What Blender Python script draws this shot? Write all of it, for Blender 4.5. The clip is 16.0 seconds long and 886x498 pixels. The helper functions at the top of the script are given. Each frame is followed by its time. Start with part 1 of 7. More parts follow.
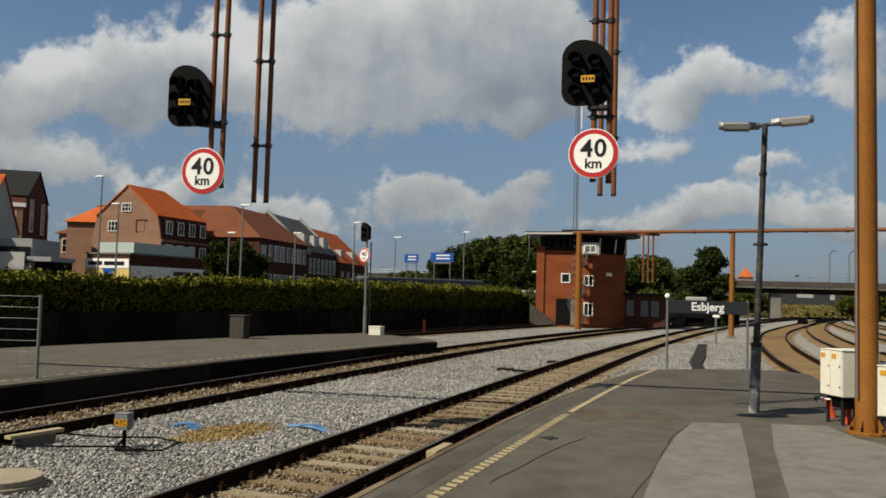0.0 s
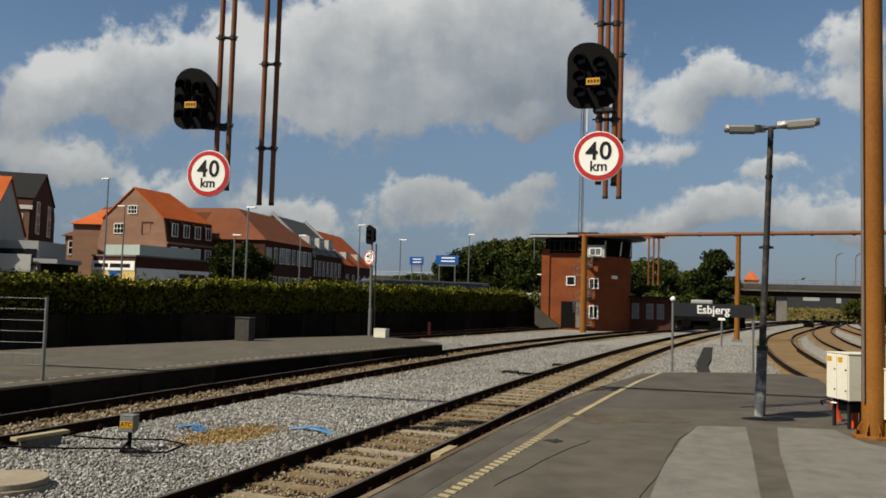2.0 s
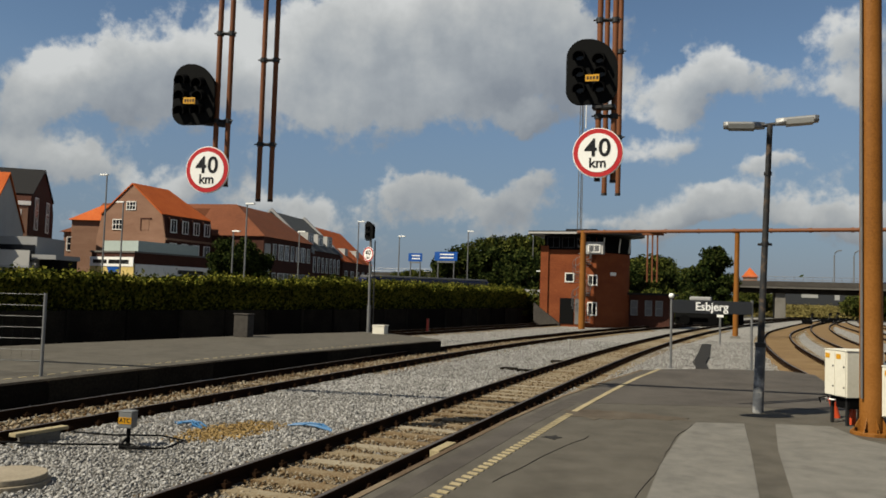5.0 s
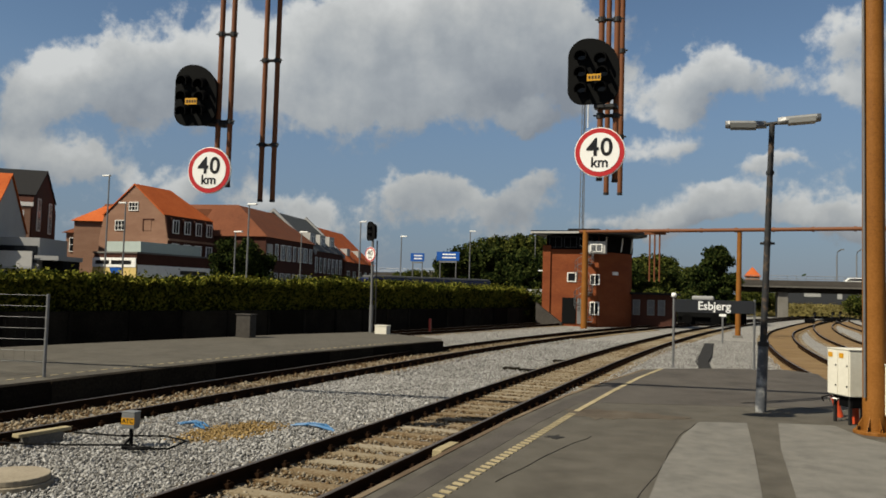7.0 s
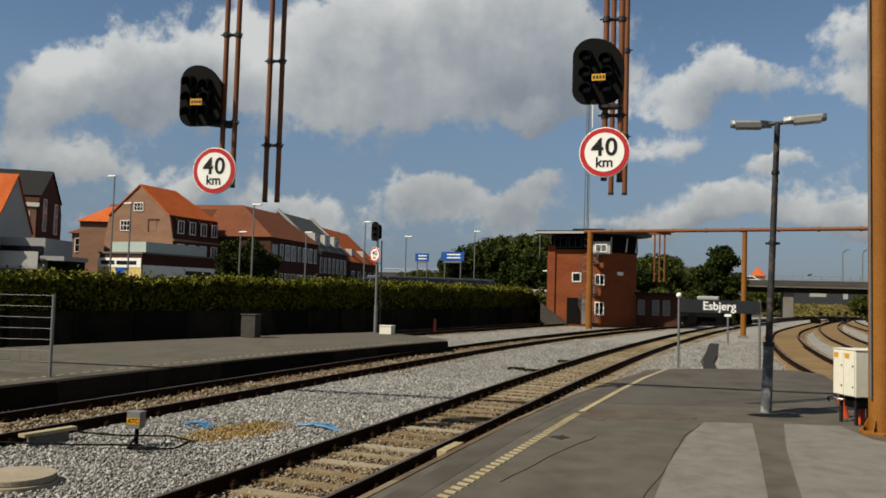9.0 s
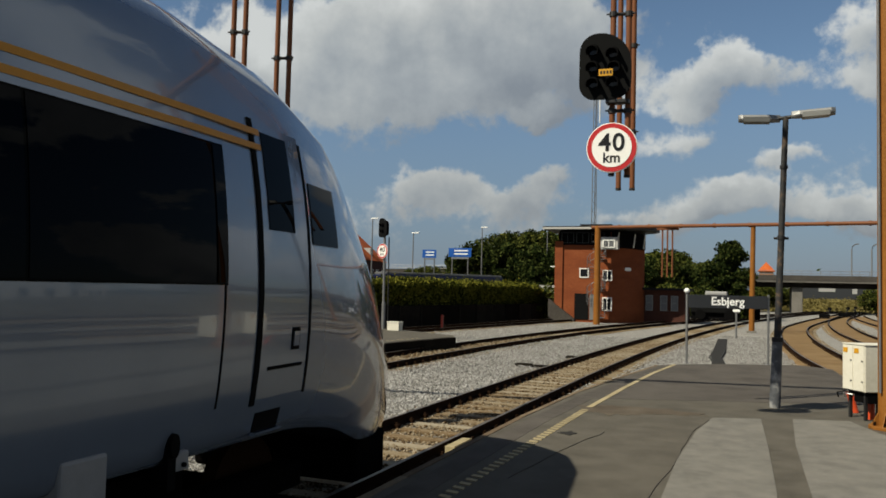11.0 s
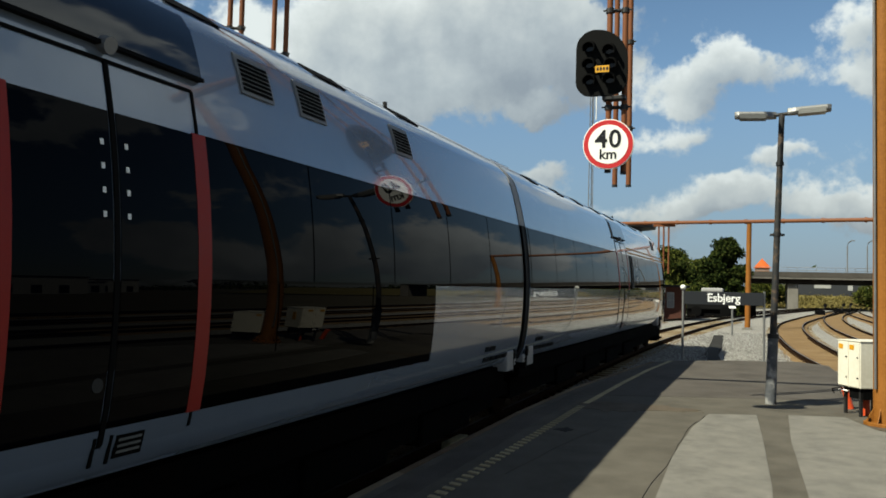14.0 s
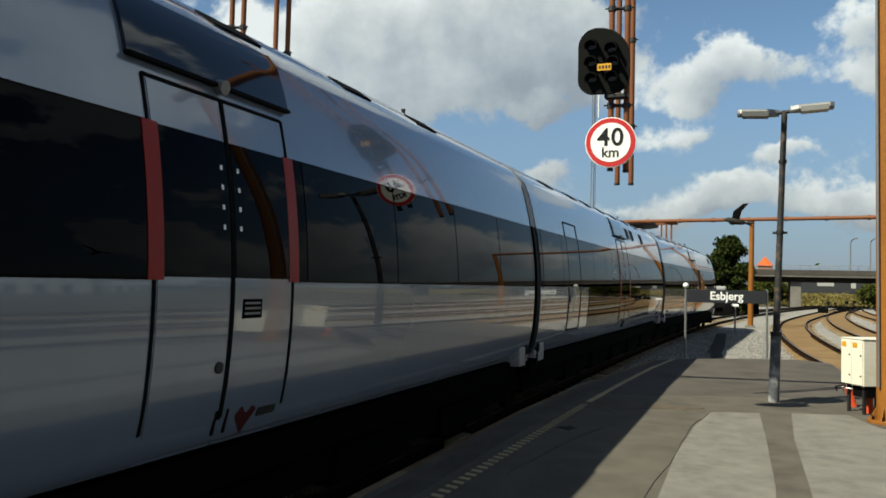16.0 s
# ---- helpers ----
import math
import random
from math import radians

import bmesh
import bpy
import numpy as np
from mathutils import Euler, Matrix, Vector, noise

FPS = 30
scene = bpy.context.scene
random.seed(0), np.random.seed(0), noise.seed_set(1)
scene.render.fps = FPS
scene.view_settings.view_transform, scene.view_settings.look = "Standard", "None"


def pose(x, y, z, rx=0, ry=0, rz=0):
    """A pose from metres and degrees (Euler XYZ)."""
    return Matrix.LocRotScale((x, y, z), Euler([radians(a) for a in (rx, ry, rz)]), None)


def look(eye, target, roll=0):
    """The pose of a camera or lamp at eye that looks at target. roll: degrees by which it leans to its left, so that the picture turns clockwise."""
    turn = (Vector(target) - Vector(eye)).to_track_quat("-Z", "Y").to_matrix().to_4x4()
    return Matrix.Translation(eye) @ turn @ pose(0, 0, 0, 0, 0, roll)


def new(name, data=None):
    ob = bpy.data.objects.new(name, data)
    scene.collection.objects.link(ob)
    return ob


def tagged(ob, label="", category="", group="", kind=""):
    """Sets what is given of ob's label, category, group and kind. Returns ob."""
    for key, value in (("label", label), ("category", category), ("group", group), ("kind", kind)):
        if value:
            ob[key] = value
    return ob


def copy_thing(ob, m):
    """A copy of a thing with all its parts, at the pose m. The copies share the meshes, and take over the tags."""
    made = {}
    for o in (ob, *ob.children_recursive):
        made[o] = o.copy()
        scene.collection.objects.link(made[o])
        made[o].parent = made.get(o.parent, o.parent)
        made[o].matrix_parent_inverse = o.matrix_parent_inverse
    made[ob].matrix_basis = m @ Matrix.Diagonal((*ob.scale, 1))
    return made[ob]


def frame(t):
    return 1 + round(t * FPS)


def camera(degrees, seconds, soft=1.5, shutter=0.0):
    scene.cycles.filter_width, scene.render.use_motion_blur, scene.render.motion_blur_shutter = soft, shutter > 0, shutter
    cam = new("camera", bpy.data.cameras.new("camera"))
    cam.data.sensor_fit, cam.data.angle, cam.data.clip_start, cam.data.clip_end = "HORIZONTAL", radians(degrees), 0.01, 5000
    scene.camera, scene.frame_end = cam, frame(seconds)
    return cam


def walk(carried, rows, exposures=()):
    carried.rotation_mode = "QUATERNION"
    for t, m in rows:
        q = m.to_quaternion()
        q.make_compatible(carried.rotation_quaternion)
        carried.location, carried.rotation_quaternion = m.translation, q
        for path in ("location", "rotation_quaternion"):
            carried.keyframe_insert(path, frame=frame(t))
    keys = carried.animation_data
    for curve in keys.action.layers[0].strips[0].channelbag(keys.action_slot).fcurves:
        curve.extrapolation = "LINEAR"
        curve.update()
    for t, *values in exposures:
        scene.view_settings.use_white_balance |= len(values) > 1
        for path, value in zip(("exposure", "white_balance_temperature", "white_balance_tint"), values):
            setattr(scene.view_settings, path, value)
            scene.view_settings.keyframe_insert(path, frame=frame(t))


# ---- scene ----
EYE = (0.0, 0.0, 2.13)
# seconds, turn to the left, tilt up, lean
TURNS = [
    (0.0, 20.150, 3.108, 1.644), (0.5, 20.247, 3.289, 1.797), (1.0, 20.373, 3.293, 1.730), (1.5, 20.516, 3.395, 1.687),
    (2.0, 20.514, 3.282, 1.724), (2.5, 20.413, 3.070, 1.826), (3.0, 20.600, 3.088, 1.799), (3.5, 20.600, 3.094, 1.816),
    (4.0, 20.414, 2.974, 1.914), (6.5, 20.541, 3.137, 1.648), (7.0, 20.572, 3.027, 1.656), (7.5, 20.555, 3.088, 1.659),
    (8.0, 20.719, 3.079, 1.627), (8.5, 20.843, 3.076, 1.648), (9.0, 20.902, 3.028, 1.644), (11.5, 21.461, 2.725, 1.423),
    (12.0, 21.428, 2.734, 1.459), (12.5, 21.463, 2.725, 1.555), (13.0, 21.458, 2.604, 1.381), (13.5, 21.307, 2.527, 1.335),
    (14.0, 21.158, 2.509, 1.438), (14.5, 21.258, 2.543, 1.322), (15.0, 21.470, 2.484, 1.176), (15.5, 21.423, 2.498, 1.209),
    (16.0, 21.329, 2.408, 1.318)]
cam = camera(57.64, 16.0, soft=1.7)
walk(cam, [(t, pose(*EYE) @ pose(0, 0, 0, 0, 0, a) @ pose(0, 0, 0, 90 + b) @ pose(0, 0, 0, 0, 0, c)) for t, a, b, c in TURNS],
     exposures=[(0.0, 0.42, 6400, 7), (9.2, 0.42, 6400, 7), (11.3, 0.42, 6350, 4), (12.0, 0.54, 6250, 1), (13.0, 0.78, 6200, 0), (16.0, 0.88, 6250, 1)])

# ---- light ----
SUN = Vector((-0.60, -0.75, 1.0)).normalized()


def node(tree, kind, at=None, **values):
    n = tree.nodes.new(kind)
    for key, value in values.items():
        if key in n.inputs:
            n.inputs[key].default_value = value
    return n


def math_node(tree, op, a, b=None, clamp=False):
    n = tree.nodes.new("ShaderNodeMath")
    n.operation, n.use_clamp = op, clamp
    for i, v in enumerate((a, b)):
        if v is None:
            continue
        if isinstance(v, (int, float)):
            n.inputs[i].default_value = v
        else:
            tree.links.new(v, n.inputs[i])
    return n.outputs[0]


def vec_node(tree, op, a, b=None):
    n = tree.nodes.new("ShaderNodeVectorMath")
    n.operation = op
    for i, v in enumerate((a, b)):
        if v is None:
            continue
        if isinstance(v, (tuple, list)):
            n.inputs[i].default_value = v
        else:
            tree.links.new(v, n.inputs[i])
    return n.outputs["Value"] if op == "DOT_PRODUCT" else n.outputs[0]


def ramp_node(tree, fac, stops):
    n = tree.nodes.new("ShaderNodeValToRGB")
    while len(n.color_ramp.elements) < len(stops):
        n.color_ramp.elements.new(0.5)
    for e, (p, c) in zip(n.color_ramp.elements, stops):
        e.position, e.color = p, (*c, 1) if len(c) == 3 else c
    tree.links.new(fac, n.inputs[0])
    return n.outputs[0]


def mix_node(tree, fac, a, b, mode="MIX"):
    n = tree.nodes.new("ShaderNodeMix")
    n.data_type, n.blend_type = "RGBA", mode
    for i, v in ((0, fac), (6, a), (7, b)):
        if isinstance(v, (int, float)):
            n.inputs[i].default_value = v
        elif isinstance(v, tuple):
            n.inputs[i].default_value = (*v[:3], 1)
        else:
            tree.links.new(v, n.inputs[i])
    return n.outputs[2]


def noise_node(tree, vec, scale, detail=4.0, rough=0.55, color=False):
    n = tree.nodes.new("ShaderNodeTexNoise")
    n.inputs["Scale"].default_value, n.inputs["Detail"].default_value, n.inputs["Roughness"].default_value = scale, detail, rough
    if vec is not None:
        tree.links.new(vec, n.inputs["Vector"])
    return n.outputs["Color" if color else 0]


def clouded_sky():
    """A summer sky: heaps of fair-weather cloud over blue, as banks in fixed directions with a broken outline."""
    world = bpy.data.worlds.new("sky")
    scene.world, world.use_nodes = world, True
    tree = world.node_tree
    tree.nodes.clear()
    way = tree.nodes.new("ShaderNodeTexCoord").outputs["Generated"]
    sky = tree.nodes.new("ShaderNodeTexSky")
    sky.sky_type, sky.sun_disc = "NISHITA", False
    sky.sun_elevation, sky.sun_rotation = math.asin(SUN.z), math.atan2(SUN.x, SUN.y)
    sky.air_density, sky.dust_density, sky.ozone_density = 1.0, 0.25, 2.2
    right, ahead, up = (0.93619, 0.35006, 0.03165), (-0.35133, 0.9347, 0.05397), (-0.01069, -0.06165, 0.99804)
    warp = vec_node(tree, "SUBTRACT", noise_node(tree, way, 7.0, 5.0, 0.6, color=True), (0.5, 0.5, 0.5))
    s = tree.nodes.new("ShaderNodeVectorMath")
    s.operation = "SCALE"
    tree.links.new(warp, s.inputs[0])
    s.inputs["Scale"].default_value = 0.13
    bent = vec_node(tree, "ADD", way, s.outputs[0])
    depth = math_node(tree, "MAXIMUM", vec_node(tree, "DOT_PRODUCT", bent, ahead), 0.08)
    u = math_node(tree, "DIVIDE", vec_node(tree, "DOT_PRODUCT", bent, right), depth)
    v = math_node(tree, "DIVIDE", vec_node(tree, "DOT_PRODUCT", bent, up), depth)
    uv = tree.nodes.new("ShaderNodeCombineXYZ")
    tree.links.new(u, uv.inputs[0]), tree.links.new(v, uv.inputs[1])
    uv = uv.outputs[0]
    # centre across and up, half width, half height, weight
    banks = [(-0.38, 0.212, 0.10, 0.05, 1.0), (-0.20, 0.235, 0.16, 0.075, 1.0), (-0.05, 0.245, 0.17, 0.08, 1.2), (0.06, 0.27, 0.13, 0.085, 1.2),
             (0.15, 0.225, 0.06, 0.05, 0.8), (-0.46, 0.20, 0.07, 0.04, 0.8), (0.33, 0.205, 0.09, 0.033, 1.1), (0.28, 0.165, 0.05, 0.018, 0.7),
             (0.52, 0.27, 0.07, 0.05, 0.9), (0.52, 0.19, 0.07, 0.03, 0.8), (0.05, 0.062, 0.10, 0.018, 0.65), (-0.045, 0.072, 0.05, 0.024, 0.8),
             (0.13, 0.092, 0.04, 0.02, 0.85), (0.27, 0.115, 0.05, 0.024, 0.85), (0.36, 0.055, 0.07, 0.02, 0.9), (0.42, 0.098, 0.05, 0.016, 0.8), (0.49, 0.035, 0.07, 0.014, 0.8), (0.30, 0.03, 0.07, 0.010, 0.6),
             (0.095, 0.155, 0.035, 0.012, 0.7), (-0.47, 0.108, 0.08, 0.022, 0.9), (-0.31, 0.085, 0.07, 0.028, 0.9), (0.52, 0.055, 0.08, 0.022, 0.8),
             (-0.18, 0.05, 0.07, 0.02, 0.4), (0.0, 0.03, 0.9, 0.03, 0.35), (-0.52, 0.15, 0.03, 0.03, 0.5),
             (0.87, 0.075, 0.11, 0.07, 1.2), (0.80, 0.03, 0.13, 0.04, 1.0), (0.94, 0.02, 0.10, 0.04, 0.9), (1.16, 0.085, 0.11, 0.075, 1.2), (1.50, 0.04, 0.17, 0.055, 1.2), (1.32, 0.02, 0.16, 0.04, 1.0), (-0.8, 0.3, 0.2, 0.1, 1.0), (0.2, 0.55, 0.3, 0.12, 1.0), (-0.4, 0.6, 0.25, 0.1, 1.0)]
    total, tilt = None, None
    for a, b, w, h, k in banks:
        d = vec_node(tree, "MULTIPLY", vec_node(tree, "SUBTRACT", uv, (a, b, 0)), (1 / w, 1 / h, 0))
        e = math_node(tree, "MULTIPLY", math_node(tree, "POWER", 2.718, math_node(tree, "MULTIPLY", vec_node(tree, "DOT_PRODUCT", d, d), -1.0)), k)
        f = math_node(tree, "MULTIPLY", e, vec_node(tree, "DOT_PRODUCT", d, (-0.55, 0.85, 0)))
        total = e if total is None else math_node(tree, "ADD", total, e)
        tilt = f if tilt is None else math_node(tree, "ADD", tilt, f)
    # round the rest of the sky the same kind of cloud, from noise alone
    ahead_of = math_node(tree, "MULTIPLY", math_node(tree, "SUBTRACT", vec_node(tree, "DOT_PRODUCT", way, ahead), 0.52), 6.0, clamp=True)
    flat = vec_node(tree, "MULTIPLY", way, (2.2, 2.2, 4.5))
    high = tree.nodes.new("ShaderNodeSeparateXYZ")
    tree.links.new(way, high.inputs[0])
    rest = math_node(tree, "MULTIPLY", math_node(tree, "SUBTRACT", noise_node(tree, flat, 1.7, 6.0, 0.55), 0.41), 6.0)
    rest = math_node(tree, "SUBTRACT", rest, math_node(tree, "MULTIPLY", math_node(tree, "MAXIMUM", math_node(tree, "SUBTRACT", high.outputs[2], 0.22), 0.0), 0.6))
    total = mix_node(tree, ahead_of, rest, total)
    fine = noise_node(tree, way, 16.0, 7.0, 0.62)
    dens = math_node(tree, "ADD", total, math_node(tree, "MULTIPLY", math_node(tree, "SUBTRACT", fine, 0.5), 1.9))
    cover = tree.nodes.new("ShaderNodeMapRange")
    cover.interpolation_type = "SMOOTHSTEP"
    tree.links.new(dens, cover.inputs[0])
    cover.inputs[1].default_value, cover.inputs[2].default_value = 0.30, 0.70
    light = math_node(tree, "ADD", math_node(tree, "MULTIPLY", math_node(tree, "DIVIDE", tilt, math_node(tree, "MAXIMUM", total, 0.15)), 0.46), 0.66)
    light = math_node(tree, "ADD", light, math_node(tree, "MULTIPLY", math_node(tree, "SUBTRACT", noise_node(tree, way, 9.0, 6.0, 0.55), 0.5), 1.7))
    light = math_node(tree, "SUBTRACT", light, math_node(tree, "MULTIPLY", math_node(tree, "SUBTRACT", total, 0.9), 0.10))
    grey = ramp_node(tree, light, [(0.0, (3.8, 4.1, 4.6)), (0.4, (5.8, 6.05, 6.35)), (0.75, (8.2, 8.2, 8.1)), (1.0, (10.2, 10.1, 9.9))])
    low = math_node(tree, "MULTIPLY", math_node(tree, "SUBTRACT", 1.0, math_node(tree, "MULTIPLY", math_node(tree, "ABSOLUTE", high.outputs[2]), 3.6), clamp=True), 0.8)
    # haze and clear sky dimmed rightward, mostly out of view, to darken train reflections
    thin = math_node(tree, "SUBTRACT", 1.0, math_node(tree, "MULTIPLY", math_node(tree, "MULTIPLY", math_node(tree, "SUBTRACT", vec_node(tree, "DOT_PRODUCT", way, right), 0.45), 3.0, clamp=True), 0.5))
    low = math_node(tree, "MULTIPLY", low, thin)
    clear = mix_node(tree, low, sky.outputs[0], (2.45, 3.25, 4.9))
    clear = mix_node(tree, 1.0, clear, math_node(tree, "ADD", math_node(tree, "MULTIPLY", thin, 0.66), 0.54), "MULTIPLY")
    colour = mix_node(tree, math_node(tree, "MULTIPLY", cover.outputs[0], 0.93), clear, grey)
    # deeper towards the zenith
    deep = math_node(tree, "SUBTRACT", 1.06, math_node(tree, "MULTIPLY", math_node(tree, "MULTIPLY", math_node(tree, "SUBTRACT", high.outputs[2], 0.36), 2.6, clamp=True), 0.22))
    colour = mix_node(tree, 1.0, colour, deep, "MULTIPLY")
    # cloud banks farther off are dimmed by the air
    far = math_node(tree, "ADD", math_node(tree, "MULTIPLY", math_node(tree, "MULTIPLY", math_node(tree, "ABSOLUTE", high.outputs[2]), 4.0, clamp=True), 0.26), 0.74)
    colour = mix_node(tree, 1.0, colour, far, "MULTIPLY")
    back = node(tree, "ShaderNodeBackground", Strength=SKY)
    tree.links.new(colour, back.inputs[0])
    out = tree.nodes.new("ShaderNodeOutputWorld")
    tree.links.new(back.outputs[0], out.inputs[0])
    world.cycles.sampling_method = "MANUAL"
    world.cycles.sample_map_resolution = 512


SKY = 0.0455
clouded_sky()
lamp = bpy.data.lights.new("sun", "SUN")
lamp.energy, lamp.angle, lamp.color = 5.5, radians(0.53), (1.0, 0.885, 0.70)
sun = new("sun", lamp)
sun.matrix_basis = look(SUN * 60, (0, 0, 0))


# ---- materials ----
PALE = 0.44


def material(name, stops, rough=0.8, metal=0.0, grain=40.0, patch=1.5, bump=0.3, bump_scale=None, spec=None, island=0.0, each=0.0, coat=0.0, stretch=(1, 1, 1), mixing=0.5, bump_dist=0.01, reach=0.4):
    """Colour between the stops by coarse and fine noise in the object's metres, with relief and uneven gloss."""
    m = bpy.data.materials.new(name)
    m.use_nodes = True
    tree = m.node_tree
    stops = [tuple(v * PALE for v in c) for c in stops]
    spec = (0.12 if rough >= 0.8 else 0.3) if spec is None else spec
    b = tree.nodes["Principled BSDF"]
    at = vec_node(tree, "MULTIPLY", tree.nodes.new("ShaderNodeTexCoord").outputs["Object"], stretch)
    coarse, finer = noise_node(tree, at, patch, 5.0, 0.6), noise_node(tree, at, grain, 3.0, 0.6)
    fac = math_node(tree, "ADD", math_node(tree, "MULTIPLY", coarse, 1 - mixing), math_node(tree, "MULTIPLY", finer, mixing))
    if island:
        g = tree.nodes.new("ShaderNodeNewGeometry").outputs["Random Per Island"]
        fac = math_node(tree, "ADD", fac, math_node(tree, "MULTIPLY", math_node(tree, "SUBTRACT", g, 0.5), island))
    if each:
        g = tree.nodes.new("ShaderNodeObjectInfo").outputs["Random"]
        fac = math_node(tree, "ADD", fac, math_node(tree, "MULTIPLY", math_node(tree, "SUBTRACT", g, 0.5), each))
    n = len(stops)
    tree.links.new(ramp_node(tree, fac, [(0.5 - reach / 2 + reach * i / max(1, n - 1), c) for i, c in enumerate(stops)]), b.inputs["Base Color"])
    tree.links.new(math_node(tree, "ADD", math_node(tree, "MULTIPLY", math_node(tree, "SUBTRACT", coarse, 0.5), min(0.3, rough * rough * 2)), rough, clamp=True), b.inputs["Roughness"])
    b.inputs["Metallic"].default_value, b.inputs["Specular IOR Level"].default_value = metal, spec
    if coat:
        b.inputs["Coat Weight"].default_value, b.inputs["Coat Roughness"].default_value = coat, 0.03
    if bump:
        k = tree.nodes.new("ShaderNodeBump")
        k.inputs["Strength"].default_value, k.inputs["Distance"].default_value = bump, bump_dist
        tree.links.new(noise_node(tree, at, bump_scale or grain, 4.0, 0.65), k.inputs["Height"])
        tree.links.new(k.outputs[0], b.inputs["Normal"])
    return m


def plain(name, colour, rough=0.5, metal=0.0, spec=0.35, coat=0.0):
    return material(name, [tuple(c * 0.9 for c in colour), tuple(c * 1.08 for c in colour)], rough, metal, 60.0, 2.0, 0.05 if rough > 0.15 else 0.0, spec=spec, coat=coat)


ASPHALT = material("asphalt", [(0.12, 0.109, 0.09), (0.172, 0.158, 0.132), (0.215, 0.198, 0.168)], 0.9, grain=120, patch=2.2, bump=0.5, mixing=0.42, reach=0.28)
ASPHALT_DARK = material("dark asphalt", [(0.105, 0.093, 0.083), (0.15, 0.135, 0.12), (0.18, 0.163, 0.145)], 0.9, grain=120, patch=1.2, bump=0.5, mixing=0.35, reach=0.22)
ASPHALT_PALE = material("pale worn asphalt", [(0.21, 0.203, 0.185), (0.302, 0.29, 0.265), (0.375, 0.358, 0.323)], 0.9, grain=90, patch=4.0, bump=0.5, mixing=0.45, reach=0.3)
GRAVEL = material("ballast bed", [(0.18, 0.17, 0.15), (0.47, 0.455, 0.425), (0.78, 0.76, 0.72)], 0.95, grain=34, patch=0.7, bump=1.0, bump_scale=34, mixing=0.8, bump_dist=0.03)
STONES = material("ballast stones", [(0.31, 0.30, 0.285), (0.52, 0.51, 0.49), (0.75, 0.74, 0.72)], 0.9, grain=30, patch=0.5, bump=0.3, island=0.8, mixing=0.3)
LID = material("worn cream concrete", [(0.34, 0.29, 0.21), (0.52, 0.45, 0.34), (0.66, 0.58, 0.45)], 0.9, grain=30, patch=2.5, bump=0.3)
STAIN = material("rust-stained asphalt", [(0.12, 0.094, 0.07), (0.172, 0.142, 0.108), (0.215, 0.185, 0.145)], 0.9, grain=90, patch=2.5, bump=0.4, mixing=0.35, reach=0.25)
SAND = material("rust-tinted sandy track bed", [(0.21, 0.125, 0.055), (0.335, 0.22, 0.105), (0.45, 0.32, 0.175)], 0.95, grain=30, patch=0.8, bump=0.6, mixing=0.4)
KERB = material("brown-stained kerb", [(0.16, 0.11, 0.07), (0.26, 0.19, 0.125), (0.36, 0.28, 0.19)], 0.9, grain=30, patch=2.0, bump=0.4, each=0.3)
RUSTY_STONES = material("rust-stained stones", [(0.15, 0.085, 0.035), (0.34, 0.25, 0.145), (0.54, 0.46, 0.34)], 0.9, grain=30, patch=1.2, bump=0.3, island=0.55, mixing=0.3)
STRAW = material("dry straw", [(0.38, 0.25, 0.10), (0.60, 0.42, 0.18)], 0.9, island=0.5)
EARTH = material("yard ground", [(0.10, 0.095, 0.06), (0.17, 0.15, 0.10), (0.24, 0.21, 0.15)], 0.95, grain=14, patch=0.15, bump=0.6, mixing=0.4)
# Rust colour darkened to take in the rails' shaded sides and shadows.
RAIL_SIDE = material("rusty rail steel, darkened for shade", [(0.022, 0.011, 0.006), (0.05, 0.026, 0.013)], 0.95, 0.0, grain=50, bump=0.3, spec=0.04)
RAIL_TOP = material("worn rail steel", [(0.20, 0.165, 0.135), (0.30, 0.25, 0.21)], 0.45, 0.6, grain=30, bump=0.05, stretch=(1, 0.05, 1))
SLEEPER = material("stained sleeper", [(0.26, 0.17, 0.085), (0.40, 0.32, 0.205), (0.52, 0.45, 0.33)], 0.9, grain=25, patch=2.5, bump=0.4, each=0.3, reach=0.3)
CONCRETE = material("weathered concrete", [(0.18, 0.17, 0.15), (0.27, 0.255, 0.23), (0.34, 0.325, 0.30)], 0.9, grain=30, patch=1.2, bump=0.3, each=0.25)
CONCRETE_MID = material("stained bridge concrete", [(0.07, 0.064, 0.057), (0.11, 0.10, 0.09), (0.15, 0.138, 0.125)], 0.9, grain=8, patch=0.5, bump=0.3)
# Near black: shade on hedge wall, edge slabs and girder is in this colour.
CONCRETE_DARK = material("near-black concrete", [(0.010, 0.0085, 0.007), (0.022, 0.018, 0.014), (0.05, 0.042, 0.032)], 0.95, grain=20, patch=1.0, bump=0.3, each=0.3, spec=0.03)
YELLOW_LINE = material("worn cream paint", [(0.34, 0.28, 0.17), (0.62, 0.52, 0.31), (0.80, 0.68, 0.44)], 0.8, grain=40, bump=0.2)
RUST_PAINT = material("rust-brown mast paint", [(0.27, 0.098, 0.016), (0.40, 0.158, 0.026), (0.50, 0.21, 0.045)], 0.6, grain=35, patch=1.4, bump=0.15, spec=0.15)
RUST_PIPE = material("red-brown pipe paint", [(0.23, 0.085, 0.035), (0.34, 0.13, 0.055)], 0.55, grain=35, patch=2.0, bump=0.1, spec=0.15)
GALVANISED = material("galvanised steel", [(0.33, 0.335, 0.34), (0.46, 0.465, 0.47)], 0.5, 0.6, grain=25, patch=4, bump=0.08)
DARK_STEEL = material("dark steel", [(0.035, 0.035, 0.037), (0.06, 0.06, 0.062)], 0.55, 0.4, grain=40, bump=0.1)
